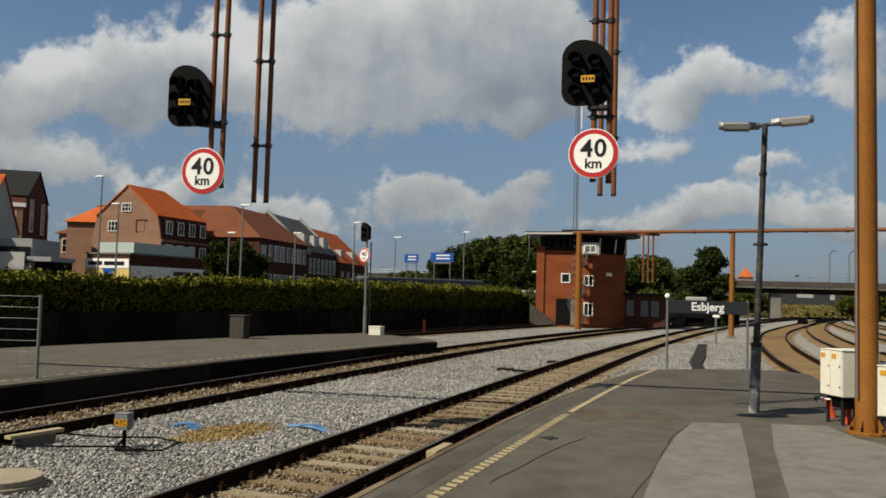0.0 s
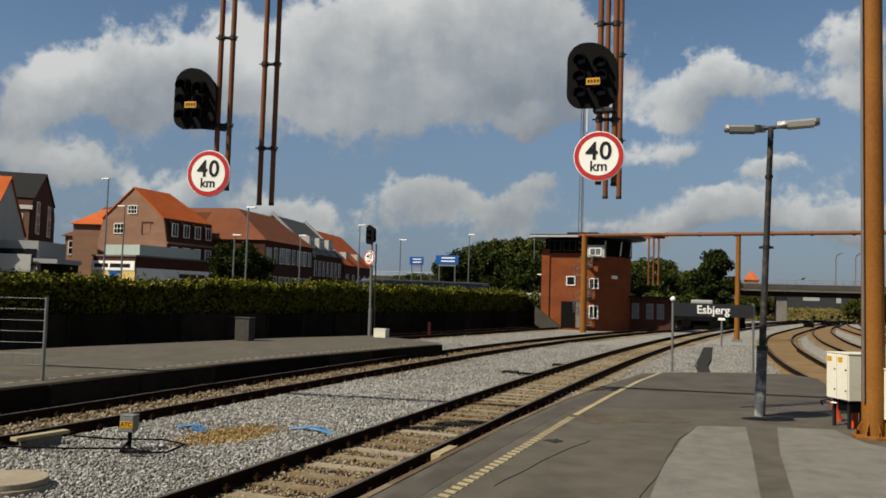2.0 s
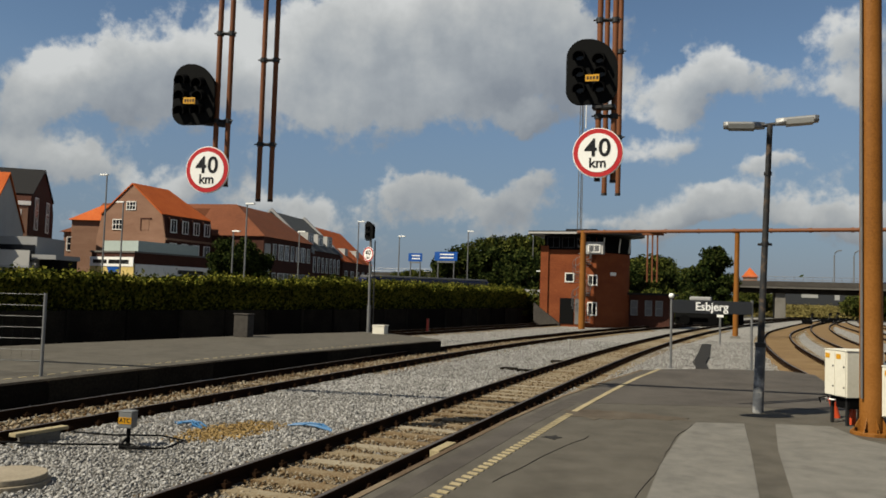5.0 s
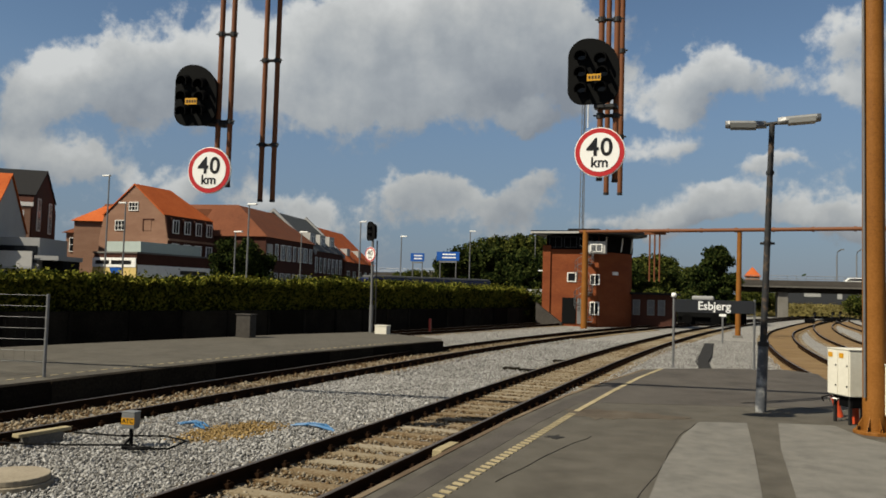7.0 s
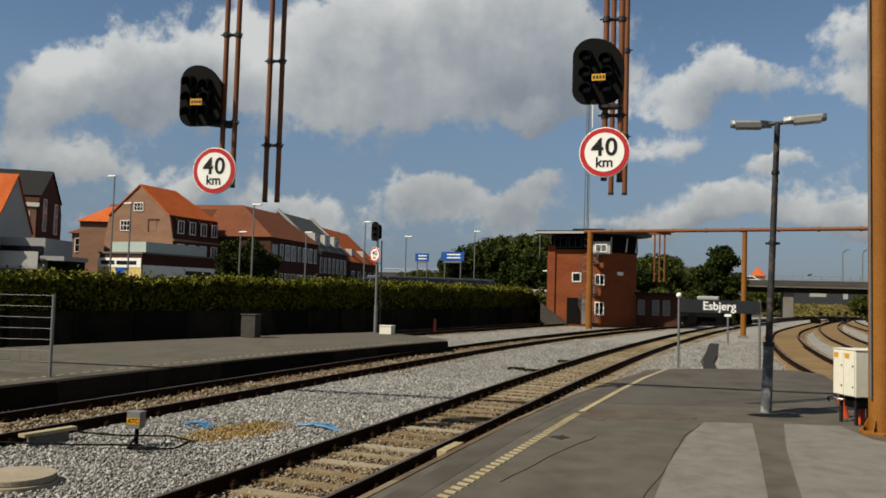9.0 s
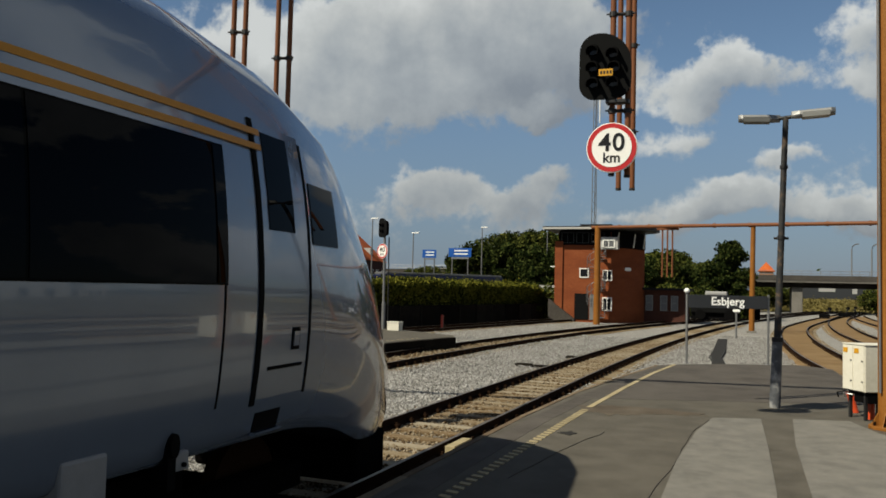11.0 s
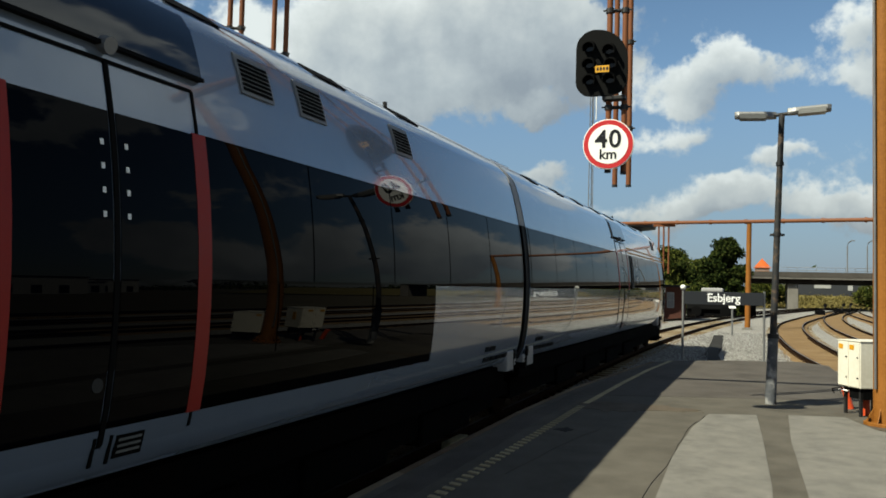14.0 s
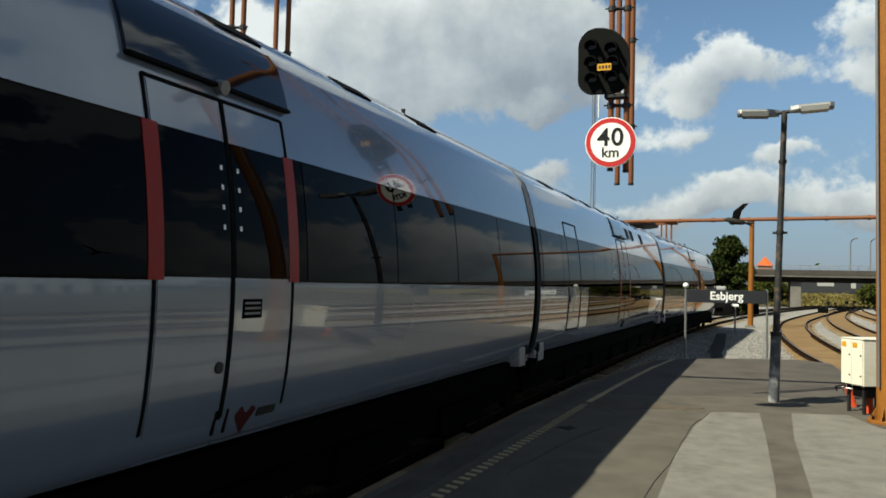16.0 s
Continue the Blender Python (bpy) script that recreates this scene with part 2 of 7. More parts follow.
LAMP_POLE = material("flaking grey pole paint", [(0.018, 0.019, 0.022), (0.04, 0.042, 0.046), (0.26, 0.16, 0.09)], 0.7, 0.0, grain=9, patch=3.0, bump=0.2, mixing=0.6)
POLE_SCARRED = material("scarred pole foot", [(0.07, 0.08, 0.095), (0.17, 0.18, 0.20), (0.95, 0.94, 0.90)], 0.6, 0.0, grain=7, patch=4.0, bump=0.3, mixing=0.5)
SIGNAL_BLACK = plain("signal black", (0.005, 0.005, 0.0055), 0.85, spec=0.05)
SIGNAL_GREY = plain("signal board grey", (0.010, 0.0105, 0.011), 0.8, spec=0.06)
LETTER_WHITE = plain("bright white lettering", (2.0, 2.0, 1.97), 0.5)
TAR = material("fresh dark asphalt", [(0.035, 0.034, 0.033), (0.06, 0.058, 0.055)], 0.9, grain=100, patch=2, bump=0.4)
GREEN_GLASS = plain("pale green screen glass", (0.75, 0.88, 0.84), 0.2)
LENS = plain("dark lens", (0.012, 0.013, 0.014), 0.08, spec=0.2)
WHITE = plain("white enamel", (1.55, 1.55, 1.50), 0.4)
RED = plain("sign red", (0.80, 0.035, 0.04), 0.4)
BLACK = plain("black enamel", (0.012, 0.012, 0.014), 0.4)
YELLOW = plain("yellow plate", (1.0, 0.50, 0.01), 0.5)
SLATE = plain("slate-grey board", (0.055, 0.06, 0.07), 0.4)
CREAM_BOX = material("cream cabinet paint", [(1.10, 1.06, 0.90), (1.32, 1.28, 1.12)], 0.45, grain=20, patch=3, bump=0.05)
RED_HOSE = plain("orange-red plastic", (0.95, 0.12, 0.035), 0.4)
BLUE_HOSE = plain("blue plastic", (0.06, 0.25, 0.55), 0.45)
CABLE = plain("black cable", (0.006, 0.006, 0.006), 0.85, spec=0.1)
GREY_BOX = plain("grey cabinet paint", (0.30, 0.31, 0.31), 0.5)
BRICK_RED = material("red brick", [(0.235, 0.06, 0.024), (0.345, 0.097, 0.036), (0.43, 0.138, 0.056)], 0.9, grain=9, patch=0.5, bump=0.08, mixing=0.5, stretch=(1, 1, 3))
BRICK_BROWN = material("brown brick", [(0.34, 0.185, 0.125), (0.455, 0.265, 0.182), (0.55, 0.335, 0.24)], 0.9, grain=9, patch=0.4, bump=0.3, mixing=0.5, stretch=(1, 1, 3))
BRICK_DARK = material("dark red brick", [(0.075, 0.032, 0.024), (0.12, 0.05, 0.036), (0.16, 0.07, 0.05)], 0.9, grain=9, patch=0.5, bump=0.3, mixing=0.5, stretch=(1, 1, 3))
TILE_ORANGE = material("orange clay tiles", [(0.58, 0.115, 0.026), (0.79, 0.178, 0.042), (0.93, 0.25, 0.07)], 0.85, grain=5, patch=0.5, bump=0.5, mixing=0.4)
TILE_BROWN = material("brown-red clay tiles", [(0.19, 0.064, 0.03), (0.27, 0.095, 0.046), (0.33, 0.125, 0.065)], 0.85, grain=5, patch=0.4, bump=0.5, mixing=0.4)
SLATE_ROOF = material("slate roof", [(0.018, 0.018, 0.02), (0.035, 0.034, 0.036)], 0.9, spec=0.2, grain=6, patch=0.5, bump=0.4)
GREY_ROOF = material("grey-green slate roof", [(0.085, 0.09, 0.09), (0.13, 0.135, 0.135)], 0.7, grain=6, patch=0.5, bump=0.4)
RENDER_GREY = material("grey render", [(0.68, 0.67, 0.65), (0.88, 0.87, 0.85)], 0.9, grain=15, patch=0.4, bump=0.1)
RENDER_WHITE = material("white render", [(0.52, 0.525, 0.53), (0.66, 0.665, 0.67)], 0.85, grain=15, patch=0.4, bump=0.1)
WINDOW_GLASS = plain("dark window glass", (0.02, 0.022, 0.027), 0.08, spec=0.15)
WINDOW_PALE = plain("pale curtained glass", (0.24, 0.25, 0.27), 0.2)
BARK = material("bark", [(0.05, 0.036, 0.025), (0.10, 0.075, 0.05)], 0.95, grain=12, bump=0.8)
LEAF = material("tree leaves", [(0.025, 0.042, 0.010), (0.08, 0.102, 0.020), (0.18, 0.19, 0.04)], 0.9, spec=0.04, grain=2, patch=0.3, bump=0, island=0.7, mixing=0.3)
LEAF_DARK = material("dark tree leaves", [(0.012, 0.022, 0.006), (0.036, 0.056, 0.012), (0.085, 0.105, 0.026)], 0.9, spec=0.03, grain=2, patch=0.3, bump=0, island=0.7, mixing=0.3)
LEAF_HEDGE = material("hedge leaves", [(0.03, 0.045, 0.006), (0.16, 0.175, 0.02), (0.36, 0.34, 0.05)], 0.85, spec=0.04, grain=3, patch=0.7, bump=0, island=0.8, mixing=0.3)
GRASS = material("dry verge grass", [(0.11, 0.105, 0.03), (0.24, 0.20, 0.065), (0.36, 0.29, 0.11)], 0.95, grain=5, patch=0.2, bump=0.5, mixing=0.4)
TRAIN_PAINT = material("silver train paint", [(0.36, 0.435, 0.57), (0.42, 0.50, 0.64)], 0.20, 0.42, grain=3, patch=0.6, bump=0.0, coat=1.0)
ROOF_EDGE = plain("dark blue-grey roof edge paint", (0.05, 0.056, 0.09), 0.22, coat=0.5)
BRACKET = material("pale bracket paint", [(0.42, 0.42, 0.43), (0.52, 0.52, 0.53)], 0.5, grain=12, patch=4, bump=0.1)
END_GREY = plain("dark grey end frame paint", (0.009, 0.010, 0.013), 0.6, spec=0.08)
LAMP_LENS = plain("grey lamp diffuser", (0.62, 0.63, 0.62), 0.4)
TRAIN_ROOF = material("grey train roof", [(0.22, 0.235, 0.28), (0.27, 0.285, 0.33)], 0.28, 0.3, grain=6, patch=0.8, bump=0.0, coat=0.6)
TRAIN_GLASS = plain("tinted train glass", (0.0012, 0.0016, 0.0035), 0.0, spec=0.05)
GUARD = plain("glossy dark blue panel", (0.004, 0.005, 0.014), 0.05, spec=0.5, coat=0.4)
TRAIN_BAND = plain("black glazing band", (0.002, 0.002, 0.002), 0.02, spec=0.03)
RUBBER = plain("black rubber", (0.006, 0.006, 0.006), 0.8, spec=0.06)
# Near black, with the shade beneath the train put into the colour.
UNDER = plain("near-black underframe", (0.004, 0.0037, 0.0034), 0.95, spec=0.02)
DOOR_RED = plain("red door marking", (0.46, 0.025, 0.018), 0.4, spec=0.2)
MARK_RED = plain("dark red print", (0.09, 0.01, 0.01), 0.4, spec=0.2)
STRIPE = plain("orange-yellow stripe", (1.0, 0.44, 0.03), 0.4, spec=0.3)
BUS_BLUE = plain("dark blue bus paint", (0.012, 0.018, 0.07), 0.2, coat=0.5)
SIGN_BLUE = plain("road-sign blue", (0.015, 0.14, 0.62), 0.4)
FEATHER = plain("dark grey-brown feathers", (0.05, 0.045, 0.04), 0.8)
SHOP_YELLOW = plain("pale yellow fascia", (1.1, 0.82, 0.30), 0.6)


# ---- building blocks ----
class Geo:
    """Gathers faces for one mesh."""

    def __init__(self):
        self.v, self.f = [], []

    def add(self, verts, faces):
        n = len(self.v)
        self.v += [tuple(p) for p in verts]
        self.f += [tuple(i + n for i in f) for f in faces]
        return self

    def box(self, x0, y0, z0, x1, y1, z1, m=None):
        vs = [Vector((x, y, z)) for z in (z0, z1) for y in (y0, y1) for x in (x0, x1)]
        return self.add([m @ p for p in vs] if m else vs, [(0, 2, 3, 1), (4, 5, 7, 6), (0, 1, 5, 4), (2, 6, 7, 3), (0, 4, 6, 2), (1, 3, 7, 5)])

    def prism(self, poly, z0, z1):
        """An upright prism over an outline of (x, y) given counter-clockwise."""
        n = len(poly)
        return self.add([(x, y, z0) for x, y in poly] + [(x, y, z1) for x, y in poly],
                        [tuple(range(n - 1, -1, -1)), tuple(range(n, 2 * n))] + [(i, (i + 1) % n, n + (i + 1) % n, n + i) for i in range(n)])

    def rod(self, a, b, r, n=10, r2=None):
        a, b = Vector(a), Vector(b)
        q = (b - a).to_track_quat("Z", "Y")
        ring = [q @ Vector((math.cos(2 * math.pi * i / n), math.sin(2 * math.pi * i / n), 0)) for i in range(n)]
        return self.add([a + p * r for p in ring] + [b + p * (r if r2 is None else r2) for p in ring],
                        [tuple(range(n - 1, -1, -1)), tuple(range(n, 2 * n))] + [(i, (i + 1) % n, n + (i + 1) % n, n + i) for i in range(n)])

    def loft(self, rings, closed=True, caps=True):
        n = len(rings[0])
        vs = [p for r in rings for p in r]
        fs = []
        for k in range(len(rings) - 1):
            for i in range(n if closed else n - 1):
                j = (i + 1) % n
                fs.append((k * n + i, k * n + j, (k + 1) * n + j, (k + 1) * n + i))
        if caps and closed:
            fs += [tuple(range(n - 1, -1, -1)), tuple((len(rings) - 1) * n + i for i in range(n))]
        return self.add(vs, fs)

    def tube(self, points, r, n=8):
        pts = [Vector(p) for p in points]
        rings = []
        for i, p in enumerate(pts):
            d = (pts[min(i + 1, len(pts) - 1)] - pts[max(i - 1, 0)]).normalized()
            s = d.cross(Vector((0, 0, 1))) if abs(d.z) < 0.95 else d.cross(Vector((1, 0, 0)))
            s.normalize()
            u = s.cross(d)
            rings.append([p + (s * math.cos(2 * math.pi * k / n) + u * math.sin(2 * math.pi * k / n)) * r for k in range(n)])
        return self.loft(rings)

    def mesh(self, name, mat, smooth=False):
        me = bpy.data.meshes.new(name)
        me.from_pydata(self.v, [], self.f)
        me.materials.append(mat)
        bm = bmesh.new()
        bm.from_mesh(me)
        bmesh.ops.recalc_face_normals(bm, faces=bm.faces) if len(bm.faces) < 20000 else None
        bm.to_mesh(me)
        bm.free()
        if smooth:
            me.polygons.foreach_set("use_smooth", [True] * len(me.polygons))
            me.set_sharp_from_angle(angle=radians(40))
        return me


def thing(name, at, label, category, group="", kind=""):
    ob = new(name)
    ob.empty_display_size = 0.1
    ob.matrix_basis = at if isinstance(at, Matrix) else pose(*at)
    return tagged(ob, label, category, group, kind)


def part(name, geo, mat, parent, label="", bevel=0.0, smooth=False, local=False, kind=""):
    """One mesh object under a thing or a part. Its numbers are the world's, or its parent's own where local."""
    me = geo.mesh(name, mat, smooth) if isinstance(geo, Geo) else geo
    ob = new(name, me)
    if parent:
        ob.parent = parent
        if not local:
            m = parent.matrix_basis.copy()
            p = parent
            while p.parent:
                m = p.parent.matrix_basis @ p.matrix_parent_inverse @ m
                p = p.parent
            ob.matrix_parent_inverse = m.inverted()
    if bevel:
        b = ob.modifiers.new("bevel", "BEVEL")
        b.width, b.segments, b.limit_method = bevel, 2, "ANGLE"
    return tagged(ob, label, kind=kind)


def solid(name, geo, mat, label, category, kind="", group="", bevel=0.0, smooth=False):
    return tagged(part(name, geo, mat, None, bevel=bevel, smooth=smooth), label, category, group, kind)


def words(text, size, mat, m, parent, name="lettering", depth=0.004, align="CENTER", bold=0.018):
    """Lettering as a mesh, standing in the plane of m, x along the line."""
    cu = bpy.data.curves.new(name, "FONT")
    cu.body, cu.size, cu.extrude, cu.align_x, cu.align_y, cu.offset = text, size, depth, align, "CENTER", bold * size
    tmp = bpy.data.objects.new("letters", cu)
    me = bpy.data.meshes.new_from_object(tmp)
    bpy.data.objects.remove(tmp)
    me.transform(m)
    me.materials.clear()
    me.materials.append(mat)
    return part(name, me, mat, parent)


def smooth_line(points, step):
    """Evenly spaced points on a curve through the given ones (x over y)."""
    ys, xs = np.array([p[1] for p in points], float), np.array([p[0] for p in points], float)
    slope = np.gradient(xs, ys)
    out, y = [], ys[0]
    while y <= ys[-1]:
        i = min(max(int(np.searchsorted(ys, y)) - 1, 0), len(ys) - 2)
        h = ys[i + 1] - ys[i]
        s = (y - ys[i]) / h
        x = ((2 * s ** 3 - 3 * s ** 2 + 1) * xs[i] + (s ** 3 - 2 * s ** 2 + s) * h * slope[i]
             + (-2 * s ** 3 + 3 * s ** 2) * xs[i + 1] + (s ** 3 - s ** 2) * h * slope[i + 1])
        out.append((float(x), float(y)))
        y += step
    return out


def offset_line(line, d):
    """The line moved to the right by d."""
    out = []
    for i, (x, y) in enumerate(line):
        a, b = line[max(i - 1, 0)], line[min(i + 1, len(line) - 1)]
        t = Vector((b[0] - a[0], b[1] - a[1])).normalized()
        out.append((x + t.y * d, y - t.x * d))
    return out


def track_x(y):
    return -4.79 + (0.00116 * (y - 17) ** 2 if y > 17 else 0.0)


def second_x(y):
    if y < 20:
        return -10.38
    return -10.38 + 0.0022 * (y - 20) ** 2 if y < 70 else -10.38 + 5.5 + 0.22 * (y - 70)


PLATFORM_Z, ISLAND_Z, BED_Z = 0.35, 0.24, -0.17


# ---- the large structure ----
def ground():
    g = Geo().add([(-2500, -2500, -0.34), (2500, -2500, -0.34), (2500, 2500, -0.34), (-2500, 2500, -0.34)], [(0, 1, 2, 3)])
    solid("ground", g, EARTH, "pale sandy yard ground reaching to the horizon", "ground", "structure")
    left, right = [(-26, -60), (-26, 20), (-23, 35), (-18, 60), (-12, 85), (0, 120), (20, 175)], [(40, 175), (26, 120), (20, 85), (17, 60), (16, 20), (16, -60)]
    bed = Geo().prism((left + right)[::-1], -0.5, BED_Z - 0.03)
    solid("ballast_bed", bed, GRAVEL, "pale grey crushed-stone ballast bed under the tracks", "ballast", "structure")


def near_platform():
    outline = [(-3.07, -60), (8.5, -60), (6.4, -20), (4.75, 0), (3.5, 8), (2.75, 13.2), (1.86, 18.8), (1.74, 22.2), (1.05, 22.95), (-0.5, 22.25), (-1.85, 21.2), (-2.3, 20.6),
               (-2.62, 17.6), (-2.95, 14.2), (-3.07, 11.0)]
    ob = solid("platform", Geo().prism(outline, -0.4, PLATFORM_Z), ASPHALT, "grey asphalt station platform with worn patches", "platform", "structure", bevel=0.01)
    # the worn kerb along the track
    edge = [(-3.085, -30), (-3.085, 11), (-2.965, 14.2), (-2.635, 17.6), (-2.31, 20.6)]
    for i in range(len(edge) - 1):
        (x0, y0), (x1, y1) = edge[i], edge[i + 1]
        n = max(1, int((y1 - y0) / 1.0))
        for k in range(n):
            if y0 + (y1 - y0) * k / n < 2:
                continue
            a, b = k / n, (k + 1) / n
            p, q = (x0 + (x1 - x0) * a, y0 + (y1 - y0) * a + 0.008), (x0 + (x1 - x0) * b, y0 + (y1 - y0) * b - 0.008)
            j = 0.004 * math.sin(7 * k + i)
            part("kerb_stone", Geo().prism([(p[0] - 0.03 + j, p[1]), (p[0] + 0.045, p[1]), (q[0] + 0.045, q[1]), (q[0] - 0.03 + j, q[1])], -0.3, PLATFORM_Z + 0.006 + j), KERB, ob)

    def patch(name, outline, mat, label, rise=0.005):
        part(name, Geo().prism(outline, PLATFORM_Z - 0.05, PLATFORM_Z + rise), mat, ob, label)
    patch("patch", [(-0.72, 4.0), (0.14, 4.0), (0.17, 8.0), (0.12, 10.4), (0.05, 12.62), (-0.60, 12.36), (-0.74, 11.0), (-0.80, 9.0)], ASPHALT_PALE, "pale worn asphalt patch")
    patch("patch", [(0.47, 4.0), (3.9, 4.0), (3.3, 8.6), (2.2, 11.2), (1.5, 12.1), (1.24, 13.05), (0.48, 12.85), (0.43, 10.6), (0.46, 8.0)], ASPHALT_PALE, "pale worn asphalt patch")
    patch("patch", [(-2.85, 13.4), (1.95, 15.3), (1.80, 19.0), (1.70, 22.1), (1.0, 22.85), (-0.5, 22.15), (-1.8, 21.1), (-2.2, 20.5), (-2.5, 17.6)], ASPHALT_DARK, "darker smooth asphalt at the platform's end", 0.003)
    patch("patch", [(-2.93, 4.0), (-2.66, 4.0), (-2.66, 11.0), (-2.55, 13.4), (-2.84, 13.4), (-2.93, 11.0)], ASPHALT_DARK, "darker asphalt strip along the kerb", 0.003)
    rng = random.Random(8)
    for cx, cy, rx, ry in ((-2.05, 12.35, 0.62, 0.55), (-1.45, 12.55, 0.75, 0.35), (1.75, 12.3, 0.5, 0.3)):
        ring = []
        for k in range(30):
            a, q = k * math.pi / 15, rng.uniform(0.62, 1.12)
            ring.append((cx + rx * q * math.cos(a), cy + ry * q * math.sin(a)))
        patch("stain", ring, STAIN, "rust-brown stain on the asphalt", 0.0045 + 0.0007 * (rx > 0.7))
    # cross bars of the warning line, then a plain line
    y = 4.5
    while y < 12.2:
        x = -2.47 + 0.012 * (y - 7)
        part("line_bar", Geo().prism([(x - 0.055, y), (x + 0.055, y - 0.03), (x + 0.055, y + 0.045), (x - 0.055, y + 0.075)], PLATFORM_Z, PLATFORM_Z + 0.009), YELLOW_LINE, ob)
        y += 0.165
    line = [(-2.40, 12.45), (-2.30, 15.5), (-2.16, 18.4), (-1.93, 21.0)]
    part("warning_line", Geo().prism([(x - 0.045, y) for x, y in line][::-1] + [(x + 0.045, y) for x, y in line], PLATFORM_Z, PLATFORM_Z + 0.009), YELLOW_LINE, ob, "worn cream-yellow painted line")
    # cracks filled with tar
    rng = random.Random(4)
    for pts in ([(-0.90, 6.0), (-0.83, 8.5), (-0.77, 10.9), (-0.63, 12.35)], [(-2.2, 7.4), (-2.0, 9.2), (-1.75, 10.6)], [(1.52, 12.05), (2.2, 11.1), (2.9, 10.2)]):
        fine = []
        for (x0, y0), (x1, y1) in zip(pts, pts[1:]):
            fine += [(x0 + (x1 - x0) * k / 6 + rng.uniform(-0.02, 0.02), y0 + (y1 - y0) * k / 6) for k in range(6)]
        g = Geo().prism([(x - 0.003, y) for x, y in fine][::-1] + [(x + 0.003 + rng.uniform(0, 0.004), y) for x, y in fine], PLATFORM_Z, PLATFORM_Z + 0.0075)
        part("tar_seam", g, ASPHALT_DARK, ob, "dark crack in the asphalt")
    ring = [(-2.2 + 0.12 * rng.uniform(0.5, 1.2) * math.cos(k * 0.39), 10.05 + 0.17 * rng.uniform(0.5, 1.2) * math.sin(k * 0.39)) for k in range(16)]
    part("stain", Geo().prism(ring, PLATFORM_Z, PLATFORM_Z + 0.006), TAR, ob, "dark oily stain")


def island_platform():
    front = [(-12.1, -60), (-12.1, 14), (-11.9, 19), (-11.35, 24), (-10.75, 28.9)]
    back = [(-11.3, 30.2), (-14.9, 32.6), (-15.6, 32.6), (-17.2, 28), (-18.9, 19), (-20.2, 10), (-24.2, -60)]
    ob = solid("platform", Geo().prism(front + back, -0.4, ISLAND_Z), ASPHALT, "low grey-brown asphalt island platform ending in a taper", "platform", "structure", bevel=0.01)
    for i in range(len(front) - 1):
        (x0, y0), (x1, y1) = front[i], front[i + 1]
        n = max(1, int(round((y1 - y0) / 2.4)))
        for k in range(n):
            a, b = k / n, (k + 1) / n
            p, q = (x0 + (x1 - x0) * a, y0 + (y1 - y0) * a + 0.015), (x0 + (x1 - x0) * b, y0 + (y1 - y0) * b - 0.015)
            if q[1] < 4:
                continue
            part("edge_slab", Geo().prism([(p[0] - 0.25, p[1]), (p[0] + 0.04, p[1]), (q[0] + 0.04, q[1]), (q[0] - 0.25, q[1])], -0.3, ISLAND_Z + 0.008), CONCRETE_DARK, ob, "concrete edge slab, darkened in colour for shade")
    y = 9.0
    while y < 27.5:
        x = np.interp(y, [9, 14, 19, 24, 28.9], [-12.9, -12.9, -12.65, -12.1, -11.5])
        part("line_bar", Geo().prism([(x - 0.03, y), (x + 0.03, y - 0.02), (x + 0.03, y + 0.15), (x - 0.03, y + 0.17)], ISLAND_Z, ISLAND_Z + 0.007), YELLOW_LINE, ob)
        y += 0.34


def rail(line, parent):
    """A flat-bottom rail swept along a line: head, web and foot, with the bright running band on top."""
    prof = [(-0.07, -0.16), (0.07, -0.16), (0.07, -0.145), (0.012, -0.12), (0.012, -0.045), (0.035, -0.035), (0.035, -0.003), (-0.035, -0.003), (-0.035, -0.035), (-0.012, -0.045), (-0.012, -0.12), (-0.07, -0.145)]
    lines = {d: offset_line(line, d) for d in {p[0] for p in prof}}
    g = Geo().loft([[(*lines[d][i], z) for d, z in prof] for i in range(len(line))])
    ob = part("rail", g, RAIL_SIDE, parent, "rusty steel rail with a worn bright head")
    a, b = offset_line(line, -0.026), offset_line(line, 0.026)
    top = Geo().loft([[(*a[i], -0.006), (*b[i], -0.006), (*b[i], 0.0), (*a[i], 0.0)] for i in range(len(line))])
    part("running_band", top, RAIL_TOP, ob, "bright worn running surface")
    return ob


def rail_track(points, label, near, far, clips=True, dense=1.0, proud=0.02):
    line = smooth_line(points, dense)
    ob = thing("railway_track", (points[0][0], 0, 0), label, "railway track", "tracks of the station", "structure")
    for d in (-0.75, 0.75):
        rail(offset_line(line, d), ob)
    fine = smooth_line(points, 0.6)
    sleeper, n = None, 0
    c = Geo()
    for (x, y), (x2, y2) in zip(fine, fine[1:]):
        if not near < y < far:
            continue
        a = math.atan2(x2 - x, y2 - y)
        m = pose(x, y, 0, 0, 0, -math.degrees(a))
        if sleeper is None:
            g = Geo().box(-1.3, -0.12, -0.30, 1.3, 0.12, -0.16 + proud)
            sleeper = g.mesh("sleeper", SLEEPER)
        if n < 110:
            s = new("sleeper", sleeper)
            s.parent, s.matrix_parent_inverse, s.matrix_basis = ob, ob.matrix_basis.inverted(), m
        n += 1
        if clips and y < 45:
            for d in (-0.75, 0.75):
                for e in (-0.10, 0.10):
                    c.box(d + e - 0.05, -0.055, -0.155, d + e + 0.05, 0.055, -0.115 + 0.02 * (e > 0), m)
                    c.rod(m @ Vector((d + e * 1.1, 0, -0.12)), m @ Vector((d + e * 1.1, 0, -0.065)), 0.022, 6)
    if c.v:
        part("rail_clip", c, RAIL_SIDE, ob, "rusty rail clips and bolts", kind="stuff")
    return ob


